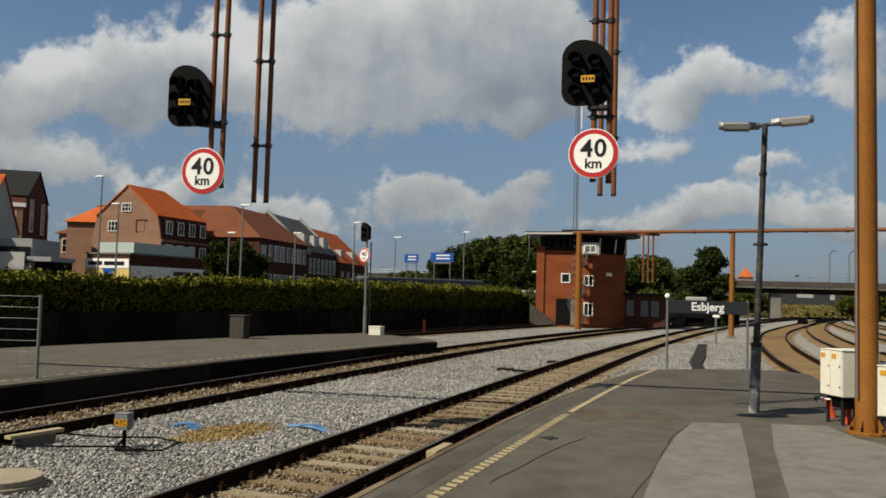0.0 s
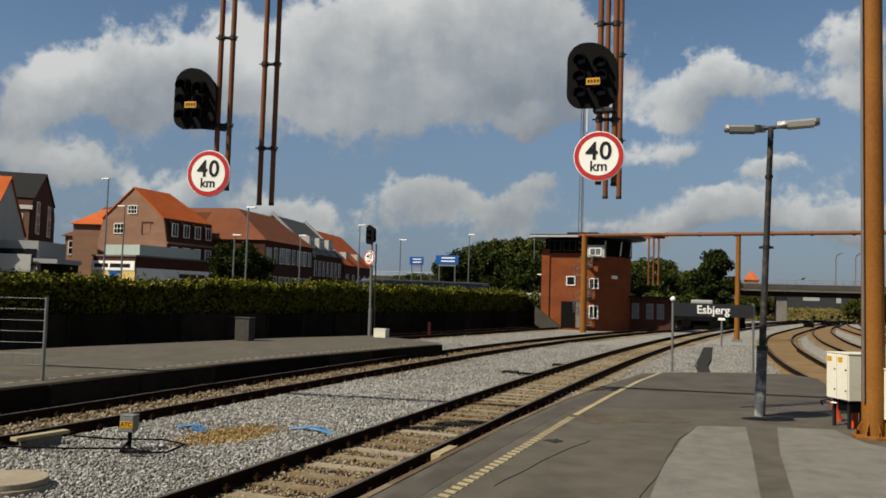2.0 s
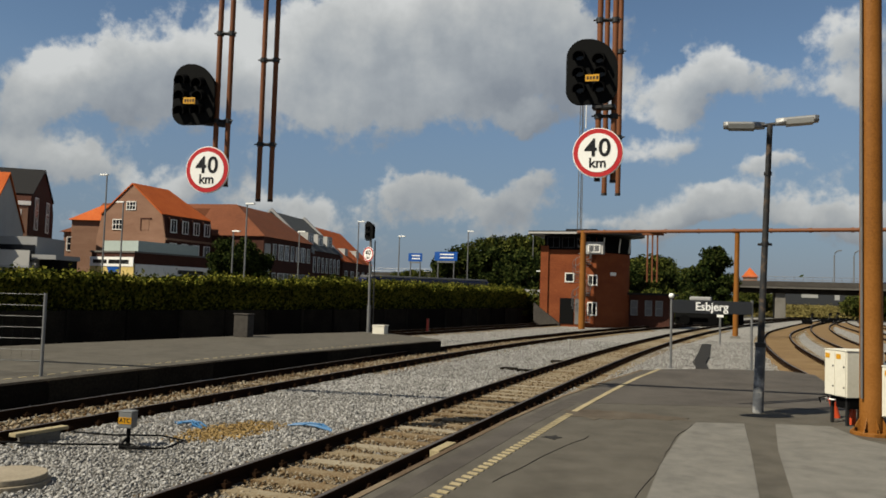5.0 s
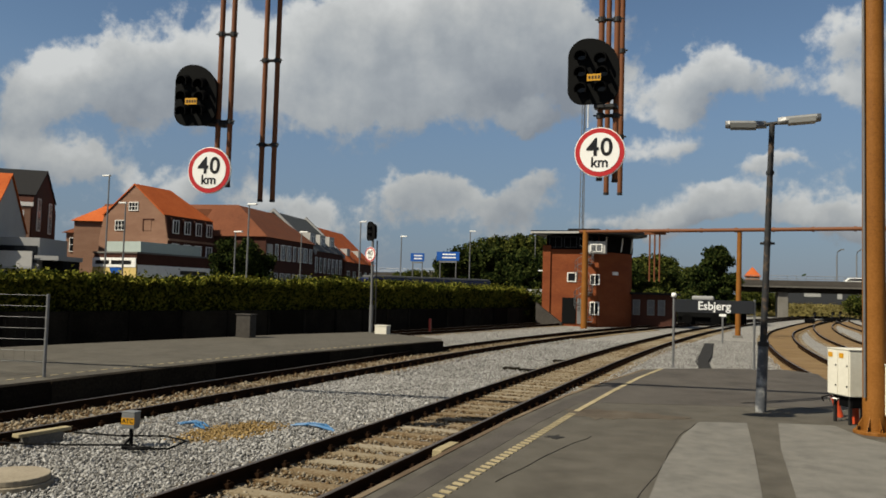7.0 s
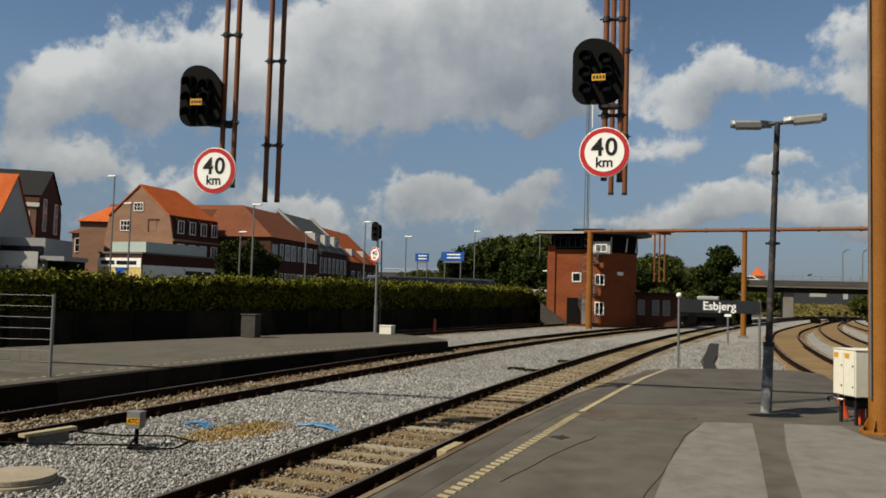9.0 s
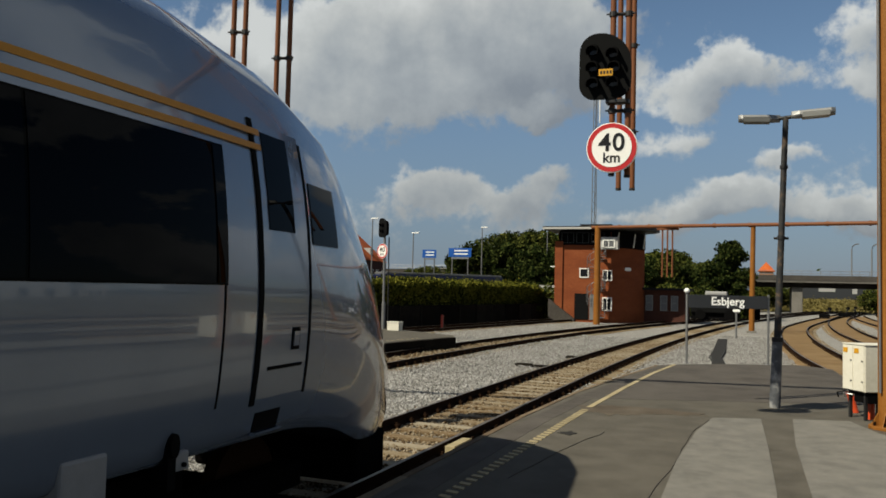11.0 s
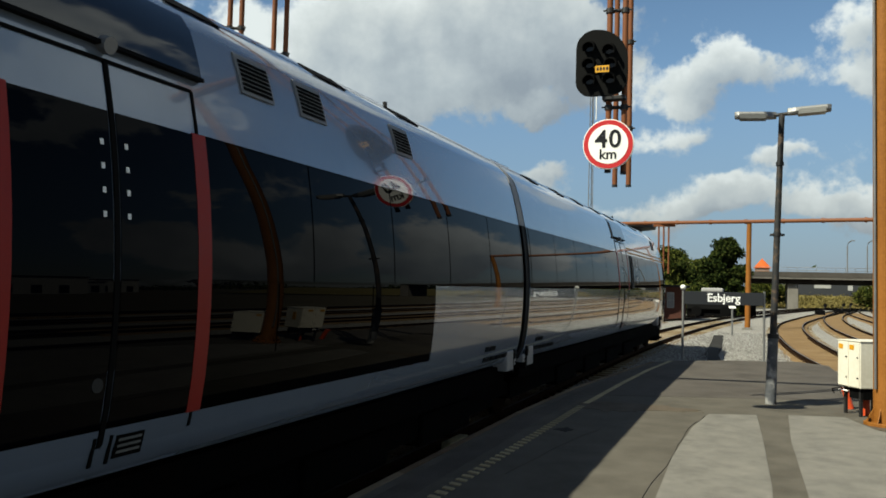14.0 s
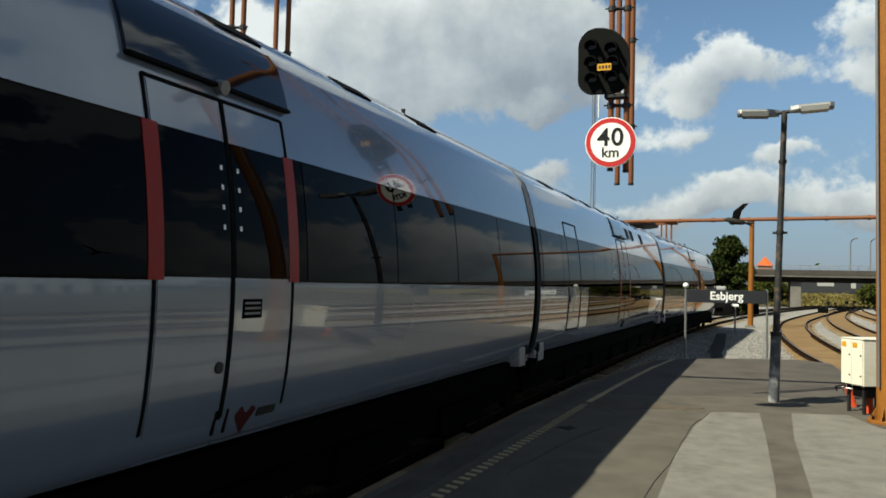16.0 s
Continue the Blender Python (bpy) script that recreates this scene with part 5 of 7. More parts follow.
def far_gantry():
    z = 6.68
    ob = thing("signal_gantry", (-10.6, 57.0, BED_Z), "long rust-brown tubular gantry across the station throat", "gantry")
    ends = (Vector((-10.75, 57.0, z)), Vector((9.0, 49.6, z - 0.38)))

    def fall(x):
        return z - 0.38 * (x + 10.75) / 19.75
    part("beam", Geo().rod(ends[0] + Vector((-0.3, 0.1, 0)), ends[1], 0.115, 12), RUST_PIPE, ob, smooth=True)
    part("mast", Geo().rod((-10.6, 57.0, -0.3), (-10.6, 57.0, z + 0.1), 0.24, 16, 0.20), RUST_PAINT, ob, smooth=True)
    part("mast", Geo().rod((-0.36, 53.2, -0.3), (-0.30, 53.2, fall(-0.3)), 0.17, 16, 0.14), RUST_PAINT, ob, smooth=True)
    part("mast_foot", Geo().box(-0.65, 52.9, -0.3, -0.07, 53.5, BED_Z + 0.12), CONCRETE, ob)
    part("mast", Geo().rod((8.9, 49.7, -0.3), (8.9, 49.7, fall(8.9)), 0.17, 16, 0.14), RUST_PAINT, ob, smooth=True)
    for k in range(3):
        x = -5.95 + 0.32 * k
        part("hanger", Geo().rod((x, 55.2, 3.2), (x, 55.2, fall(x) - 0.1), 0.055, 8), RUST_PIPE, ob)
    part("hanger_clamp", Geo().box(-6.3, 55.1, fall(-5.6) - 0.25, -4.9, 55.3, fall(-5.6) - 0.1), RUST_PIPE, ob)
    for x in np.linspace(-9, 8, 9):
        y = 57 - (x + 10.75) * 0.37
        part("beam_joint", Geo().rod((x - 0.06, y + 0.02, fall(x)), (x + 0.06, y - 0.02, fall(x)), 0.15, 12), RUST_PIPE, ob)


def road_bridge():
    y, zd = 122, 3.95
    ob = thing("road_bridge", (3.5, y, 0), "low concrete road bridge with railings over the tracks", "bridge")
    part("deck", Geo().box(-60, y, zd + 0.12, 90, y + 11, zd + 0.40), CONCRETE, ob, bevel=0.03)
    part("girder", Geo().box(-60, y + 0.6, zd - 0.5, 90, y + 10.4, zd + 0.12), CONCRETE_DARK, ob)
    part("parapet", Geo().box(-60, y - 0.05, zd + 0.40, 90, y + 0.15, zd + 1.12), CONCRETE_MID, ob)
    for x in (5.1, 26, 48):
        part("pier", Geo().box(x - 0.7, y + 1.0, -1.0, x + 0.7, y + 9.5, zd - 0.5), CONCRETE, ob, bevel=0.08)
    g = Geo()
    for k in range(120):
        g.rod((-58 + 1.2 * k, y + 0.05, zd + 0.95), (-58 + 1.2 * k, y + 0.05, zd + 1.75), 0.03, 4)
    part("railing_posts", g, GALVANISED, ob, kind="stuff")
    for dz in (1.35, 1.75):
        part("handrail", Geo().rod((-60, y + 0.05, zd + dz), (90, y + 0.05, zd + dz), 0.035, 6), GALVANISED, ob)
    for x in (12.7, 15.3):
        lampp = thing("street_lamp", (x, y + 9, zd), "tall curved street lamp on the bridge", "street lamp", "bridge lamps")
        part("pole", Geo().tube([(x, y + 9, zd), (x, y + 9, zd + 5.2), (x + 0.1, y + 8.8, zd + 5.7), (x + 0.5, y + 8.4, zd + 6.0)], 0.09, 8), GALVANISED, lampp)
        part("lamp_head", Geo().box(x + 0.4, y + 8.1, zd + 5.92, x + 0.9, y + 8.5, zd + 6.05), GALVANISED, lampp)
    house = thing("small_house", (1.4, 160, 0), "small house with an orange pyramid roof beyond the bridge", "house")
    part("wall", Geo().box(0.15, 159, -0.3, 2.65, 161.5, 6.6), BRICK_BROWN, house)
    part("roof", Geo().add([(-0.1, 158.7, 6.6), (2.9, 158.7, 6.6), (2.9, 161.8, 6.6), (-0.1, 161.8, 6.6), (1.35, 160.2, 8.4)], [(0, 1, 4), (1, 2, 4), (2, 3, 4), (3, 0, 4), (3, 2, 1, 0)]), TILE_ORANGE, house)
    hall = thing("warehouse", (30, 205, 0), "long low grey warehouse seen beneath the bridge", "warehouse")
    part("wall", Geo().box(2, 205, -0.3, 70, 225, 5.6), SLATE, hall)
    part("roof", Geo().box(1, 204, 5.6, 71, 226, 5.9), GALVANISED, hall)
    for k in range(7):
        part("gate", Geo().box(6 + 6 * k + (k % 3), 204.9, 3.0 + 0.4 * (k % 2), 9 + 6 * k + (k % 2) * 1.5, 205.0, 4.7), RENDER_WHITE, hall, "pale loading gate")
    bank = Geo().add([(2, 136, -0.4), (90, 128, -0.4), (120, 204, 1.7), (-4, 204, 1.7), (2, 136, -1), (90, 128, -1), (120, 204, -1), (-4, 204, -1)], [(0, 1, 2, 3), (7, 6, 5, 4), (0, 4, 5, 1), (1, 5, 6, 2), (2, 6, 7, 3), (3, 7, 4, 0)])
    solid("grass_verge", bank, GRASS, "dry yellow-green grass between the far tracks", "grass", "structure")
    rng = np.random.default_rng(31)
    n = 16000
    u, v = rng.random(n), rng.random(n) ** 1.6
    x = (2 + 40 * u) * (1 - v) + (-4 + 60 * u) * v
    y = 136 - 4 * u + 60 * v
    z = -0.4 + 1.9 * v + rng.exponential(0.16, n)
    tuft = thing("verge_grass", (20, 136, 0), "tall dry grass and weeds on the verge", "grass", kind="stuff")
    leaves(tuft, "blades", np.stack([x, y, z], 1), rng, 0.22, GRASS, "dry grass blades")
    solid("low_building", Geo().box(-30, 90, -0.3, -12, 98, 2.7), RENDER_GREY, "low grey building beyond the tracks", "building")


def depot():
    # point levers and signal boxes in the throat, seen small
    for x, y in ((6.6, 95), (10.8, 112), (9.2, 104)):
        ob = thing("point_machine", (x, y, BED_Z), "dark point machine between the far rails", "point machine", "point machines")
        part("case", Geo().box(x - 0.5, y - 0.3, BED_Z - 0.1, x + 0.5, y + 0.3, 0.35), SIGNAL_BLACK, ob, bevel=0.03)
        part("lever", Geo().rod((x + 0.3, y, 0.3), (x + 0.5, y, 0.9), 0.05, 6), DARK_STEEL, ob)
        part("lever_disc", Geo().rod((x + 0.5, y - 0.03, 0.9), (x + 0.5, y + 0.03, 0.9), 0.2, 12), SIGNAL_BLACK, ob)
    for x0, y0, z1, w in ((-3.5, 74, 2.05, 2.0), (-2.0, 82, 1.9, 2.2)):
        ob = thing("parked_wagon", (x0, y0, 0), "small dark service vehicle parked by the far track", "vehicle", "service vehicles")
        part("body", Geo().box(x0 - w, y0, 0.5, x0 + w, y0 + 2, z1), SIGNAL_GREY, ob, bevel=0.1)
        part("canopy", Geo().box(x0 - w * 0.4, y0 - 0.05, z1, x0 + w * 0.5, y0 + 2, z1 + 0.35), RENDER_WHITE, ob, bevel=0.1)
        for s in (-0.6, 0.6):
            part("wheel", Geo().rod((x0 + s * w, y0 - 0.05, 0.35), (x0 + s * w, y0 + 0.25, 0.35), 0.45, 14), SIGNAL_BLACK, ob)
        part("chassis", Geo().box(x0 - w, y0 + 0.3, -0.3, x0 + w, y0 + 1.6, 0.5), SIGNAL_BLACK, ob)


def gabled(name, m, w, d, eave, ridge, wall, roof, label, knee=None, category="house", hip=0.0):
    """A house of width w (gable side along x) and length d (along y), its near corner at m; a kneed gable where knee is given."""
    ob = thing(name, m, label, category)
    top = [(0, eave), (w / 2, ridge), (w, eave)] if knee is None else [(0, eave), (w * 0.06, knee), (w / 2, ridge), (w * 0.94, knee), (w, eave)]
    sec = [(0, -0.5), (w, -0.5)] + top[::-1]
    part("wall", Geo().loft([[m @ Vector((x, y - (hip if y and x == w / 2 else 0), z)) for x, z in sec] for y in (0.0, d)]), wall, ob)
    line = top if knee is None else top[1:4]
    outer = [(x + (-0.15 if x < w / 2 else 0.15 if x > w / 2 else 0), z + (0.14 if x == w / 2 else 0.05)) for x, z in line]
    inner = [(x, z + 0.01) for x, z in line]
    part("roof", Geo().loft([[m @ Vector((x, y - (hip if y > 0 and x == w / 2 else 0), z)) for x, z in outer + inner[::-1]] for y in (-0.12, d + 0.12)]), roof, ob)
    part("chimney", Geo().box(w / 2 - 0.4, d * 0.6, ridge - 0.6, w / 2 + 0.4, d * 0.6 + 0.8, ridge + 0.9, m), wall, ob) if d > 20 else None
    return ob


def houses():
    m = pose(-60.5, 63.2, 0, 0, 0, 1.0)
    w, d = 8.3, 7.6
    h = gabled("corner_house", m, w, d, 6.4, 11.75, BRICK_BROWN, TILE_ORANGE, "brown brick gabled house with a steep orange tile roof", 8.75, hip=2.4)
    window(h, m @ pose(4.1, -0.03, 9.2), 1.15, 0.86, 2, 1)
    window(h, m @ pose(2.55, -0.03, 7.25), 1.2, 1.05, 2, 1)
    part("blind_window", Geo().box(5.35, -0.03, 7.25, 6.3, 0.02, 8.35, m), BRICK_BROWN, h)
    for box in ((5.3, 8.3, 6.6, 8.42), (5.3, 7.2, 5.42, 8.3)):
        part("brick_edge", Geo().box(box[0], -0.07, box[1], box[2], 0.0, box[3], m), BRICK_DARK, h)
    side = m @ pose(w, 0, 0, 0, 0, 90)
    # Flank coloured darker than the gable for lying on the shaded side.
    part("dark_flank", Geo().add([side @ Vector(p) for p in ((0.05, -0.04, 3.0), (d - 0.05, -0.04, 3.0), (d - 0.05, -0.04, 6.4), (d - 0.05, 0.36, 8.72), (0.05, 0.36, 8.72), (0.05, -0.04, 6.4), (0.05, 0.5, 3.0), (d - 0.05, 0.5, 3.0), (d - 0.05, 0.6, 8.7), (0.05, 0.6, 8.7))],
         [(0, 1, 2, 5), (5, 2, 3, 4), (0, 5, 4, 9, 6), (1, 7, 8, 3, 2), (4, 3, 8, 9), (6, 9, 8, 7), (0, 6, 7, 1)]), BRICK_DARK, h, "dark brick and tile-hung flank, darkened as the shaded side")
    for k in range(4):
        y = 1.1 + 1.8 * k
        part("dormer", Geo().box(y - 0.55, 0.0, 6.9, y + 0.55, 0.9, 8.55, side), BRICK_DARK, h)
        window(h, side @ pose(y, -0.04, 7.05), 0.9, 1.3, 1, 0, WHITE, WINDOW_GLASS)
        window(h, side @ pose(y, -0.08, 4.3), 1.0, 1.75, 1, 0, WHITE, WINDOW_PALE)
    part("cornice", Geo().box(0, -0.16, 6.30, d, -0.04, 6.5, side), BRICK_BROWN, h)
    # shop in front of it
    s = pose(-55.98, 58.0, 0, 0, 0, -2.5)
    shop = thing("shop", s, "low flat-roofed shop with a pale yellow and white fascia", "shop")
    part("wall", Geo().box(0, 0, -0.3, 5.1, 10.5, 4.75, s), BRICK_DARK, shop)
    part("fascia", Geo().box(-0.05, -0.10, 1.5, 5.15, 0.0, 3.85, s), SHOP_YELLOW, shop)
    part("sign_band", Geo().box(-0.02, -0.15, 3.5, 5.12, -0.10, 4.35, s), WHITE, shop)
    for k in range(2):
        part("sign_bar", Geo().box(0.35 + 1.9 * k, -0.17, 3.75, 2.0 + 2.6 * k, -0.15, 4.1, s), BLACK, shop)
    part("emblem", Geo().add([s @ Vector(p) for p in ((2.1, -0.19, 3.45), (3.5, -0.19, 3.45), (2.8, -0.19, 2.0), (2.1, -0.10, 3.45), (3.5, -0.10, 3.45), (2.8, -0.10, 2.0))], [(0, 1, 2), (5, 4, 3), (0, 3, 4, 1), (1, 4, 5, 2), (2, 5, 3, 0)]), SIGN_BLUE, shop)
    part("parapet", Geo().box(-0.1, -0.1, 4.75, 5.2, 10.6, 4.9, s), CONCRETE, shop)
    part("roof_screen", Geo().box(1.0, 0.4, 4.9, 5.1, 0.46, 5.85, s).box(5.04, 0.46, 4.9, 5.1, 8.5, 5.85, s), GREEN_GLASS, shop, "pale glass roof-terrace screen")
    w2 = s @ pose(5.1, 0.0, 0, 0, 0, 90)
    part("side_band", Geo().box(0.1, -0.06, 2.6, 10.4, 0.0, 3.75, w2), WHITE, shop)
    part("sign_bar", Geo().box(5.6, -0.08, 3.0, 9.3, -0.06, 3.4, w2), BLACK, shop)
    for k in range(4):
        window(shop, w2 @ pose(1.2 + 1.3 * k, -0.07, 1.2), 0.95, 1.3, 0, 0, WHITE, WINDOW_PALE)
    # wing behind
    m = pose(-65.5, 64.9, 0, 0, 0, 20)
    w = thing("house_wing", m, "brown brick wing with a hipped orange roof", "house")
    part("wall", Geo().box(0, 0, -0.3, 6.0, 8, 8.4, m), BRICK_BROWN, w)
    part("roof", Geo().add([m @ Vector(p) for p in ((-0.3, -0.3, 8.4), (6.3, -0.3, 8.4), (6.3, 8.3, 8.4), (-0.3, 8.3, 8.4), (1.8, 3, 10.3), (6.3, 3, 10.3))], [(0, 1, 5, 4), (1, 2, 5), (2, 3, 4, 5), (3, 0, 4), (3, 2, 1, 0)]), TILE_ORANGE, w)
    m2 = pose(-67.1, 65.5, 0, 0, 0, 20)
    part("low_wall", Geo().box(0, 0, -0.3, 1.8, 6, 7.2, m2), BRICK_BROWN, w)
    part("low_roof", Geo().add([m2 @ Vector(p) for p in ((-0.4, -0.3, 7.2), (1.8, -0.3, 7.2), (1.8, 6.3, 7.2), (-0.4, 6.3, 7.2), (1.8, 1.5, 8.4), (1.4, 3, 8.4))], [(0, 1, 4, 5), (1, 2, 4), (2, 3, 5, 4), (3, 0, 5), (3, 2, 1, 0)]), TILE_BROWN, w)
    for z in (2.4, 5.2):
        window(w, m2 @ pose(0.95, -0.05, z), 1.15, 1.5, 0, 1)
    # dark house, and the grey one before it
    m = pose(-66.1, 46.85, 0, 0, 0, 35.8)
    dk = gabled("dark_house", m @ pose(10.0, 0, 0, 0, 0, 90), 10.2, 10.0, 8.6, 12.15, BRICK_DARK, SLATE_ROOF, "dark brick house with a steep slate roof", 9.5)
    sd = m @ pose(10.0, 0, 0, 0, 0, 90)
    for k in range(2):
        for z in (1.0, 3.9, 6.5):
            window(dk, sd @ pose(2.5 + 4.8 * k, -0.05, z), 1.2, 1.8, 1, 1)
        part("dormer", Geo().box(1.7 + 4.8 * k, 0.0, 8.4, 3.3 + 4.8 * k, 0.6, 9.3, sd), BRICK_DARK, dk)
        window(dk, sd @ pose(2.5 + 4.8 * k, -0.05, 8.2), 1.1, 1.2, 1, 0)
    for z in (1.5, 4.4, 6.6):
        window(dk, m @ pose(8.9, -0.05, z), 1.0, 1.5, 1, 1)
    part("string_course", Geo().box(7.4, -0.15, 8.5, 10.1, 0.0, 8.85, m), WHITE, dk)
    part("brick_panel", Geo().box(7.6, -0.08, 5.6, 9.9, 0.0, 8.4, m), BRICK_BROWN, dk)
    m = pose(-45.9, 38.3, 0, 0, 0, 125.5)
    g = gabled("grey_house", m, 10.3, 9, 5.6, 9.5, RENDER_GREY, TILE_ORANGE, "grey rendered gabled house with an orange roof", None)
    m = pose(-46.5, 40.0, 0, 0, 0, 20.6)
    ext = thing("white_building", m, "low white modern building with a dark window strip", "building")
    part("wall", Geo().box(-3.0, 0, -0.3, 2.5, 4, 4.95, m), RENDER_WHITE, ext)
    part("window_strip", Geo().box(-2.6, -0.06, 3.3, 2.4, 0.0, 4.4, m), WINDOW_GLASS, ext)
    part("balcony", Geo().box(-3.0, -0.9, 3.0, 2.5, -0.82, 4.0, m), RENDER_GREY, ext)
    part("balcony_floor", Geo().box(-3.0, -0.9, 2.85, 2.5, 0.0, 3.0, m), RENDER_WHITE, ext)
    part("porch", Geo().box(2.5, -0.6, 3.45, 4.1, 3, 3.75, m), RENDER_WHITE, ext)
    part("porch_wall", Geo().box(2.5, 0.5, -0.3, 3.9, 3, 3.45, m), SIGNAL_GREY, ext)
    # the long brown terrace round the corner
    m = pose(-46.74, 72.0, 0, 0, 0, 8.6)
    t = thing("corner_terrace", m, "long dark brick corner terrace with a brown hipped tile roof", "house")
    part("wall", Geo().box(-8.0, 0, -0.3, 0, 13.6, 7.3, m), BRICK_DARK, t)
    part("wing_wall", Geo().box(-22, 3.8, -0.3, -8.0, 8.4, 7.3, m), BRICK_DARK, t)

    def hip(name, pts, faces, mat):
        part(name, Geo().add([m @ Vector(p) for p in pts], faces), mat, t)
    hip("roof", [(-8.1, -0.25, 7.3), (0.25, -0.25, 7.3), (0.25, 13.7, 7.3), (-8.1, 13.7, 7.3), (-5.3, 4.2, 11.05), (-5.3, 13.7, 11.05)], [(0, 1, 4), (1, 2, 5, 4), (2, 3, 5), (3, 0, 4, 5), (3, 2, 1, 0)], TILE_BROWN)
    hip("front_roof", [(-8.1, -0.28, 7.32), (0.2, -0.28, 7.32), (-5.3, 4.2, 11.08), (-8.1, 4.2, 11.08), (-8.1, 4.2, 7.32)], [(0, 1, 2, 3), (0, 3, 4), (0, 4, 1), (1, 4, 2), (3, 2, 4)], TILE_BROWN)
    hip("wing_roof", [(-22, 3.6, 10.55), (-8.1, 3.6, 10.55), (-5.3, 4.25, 11.1), (-22, 4.25, 11.1), (-22, 8.6, 7.3), (-8.1, 8.6, 7.3), (-22, 3.6, 7.3), (-8.1, 3.6, 7.3)], [(0, 1, 2, 3), (3, 2, 5, 4), (0, 3, 4, 6), (1, 7, 5, 2), (0, 6, 7, 1), (6, 4, 5, 7)], TILE_BROWN)
    sd = m @ pose(0, 0, 0, 0, 0, 90)
    part("corner_bay", Geo().box(0.2, -0.12, 1.5, 1.5, 0.0, 6.6, sd), RENDER_GREY, t)
    for k in range(7):
        for z in (1.9, 5.0):
            window(t, sd @ pose(2.7 + 1.65 * k, -0.05, z), 1.15 if k % 3 else 0.75, 1.7, 1, 0, WHITE, WINDOW_PALE if k % 3 else WINDOW_GLASS)
    m = pose(-48.8, 85.5, 0, 0, 0, 10.1) @ pose(-10.6, 0, 0)
    t = gabled("slate_terrace", m, 10.6, 11.8, 6.6, 11.2, BRICK_DARK, GREY_ROOF, "dark brick terrace with a grey slate roof and dormers")
    sd = m @ pose(10.6, 0, 0, 0, 0, 90)
    for k in range(7):
        window(t, sd @ pose(1.1 + 1.6 * k, -0.05, 4.0), 0.7, 1.9, 0, 1)
    for k in range(3):
        part("dormer", Geo().box(1.2 + 3.7 * k, 0.9, 6.9, 3.2 + 3.7 * k, 4.0, 8.9, sd), RENDER_GREY, t)
        window(t, sd @ pose(2.2 + 3.7 * k, 0.86, 7.3), 1.5, 1.2, 1, 0, WHITE, WINDOW_PALE)
    for y in (-0.1, 11.4):
        part("parapet", Geo().loft([[m @ Vector((x, y + dy, z)) for x, z in ((-0.3, 6.6), (5.3, 11.7), (10.9, 6.6), (10.9, 6.2), (5.3, 11.2), (-0.3, 6.2))] for dy in (0, 0.45)]), RENDER_WHITE, t, "pale gable parapet")
    m = pose(-51.0, 98.0, 0, 0, 0, 12) @ pose(-10.6, 0, 0)
    t = gabled("orange_terrace", m, 10.6, 17, 5.8, 10.6, BRICK_DARK, TILE_ORANGE, "terrace house with an orange tile roof")
    sd = m @ pose(10.6, 0, 0, 0, 0, 90)
    for k in range(5):
        window(t, sd @ pose(1.8 + 3.2 * k, -0.05, 3.0), 1.2, 1.6, 1, 1)
        part("dormer", Geo().box(1.0 + 3.2 * k, 0.9, 6.0, 2.6 + 3.2 * k, 3.5, 7.8, sd), RENDER_GREY, t) if k % 2 else None


def east_side():
    """Low works buildings across the yard, which show only as pale strips mirrored in the train."""
    rng = random.Random(21)
    for k in range(9):
        x, y = 95 + 14 * (k % 3), -60 + 24 * k
        w, d, h = rng.uniform(9, 16), rng.uniform(12, 20), rng.uniform(3.6, 6.0)
        ob = thing("works_hall", (x, y, 0), "low pale works hall across the railway yard", "hall", "works halls")
        part("wall", Geo().box(x, y, -0.4, x + w, y + d, h), RENDER_WHITE if k % 2 else RENDER_GREY, ob)
        part("roof", Geo().box(x - 0.3, y - 0.3, h, x + w + 0.3, y + d + 0.3, h + 0.3), SLATE_ROOF, ob)
        for q in range(3):
            part("gate", Geo().box(x - 0.06, y + 1.5 + q * d / 3.4, 0.0, x + 0.05, y + 3.5 + q * d / 3.4, 2.8), SIGNAL_GREY, ob)


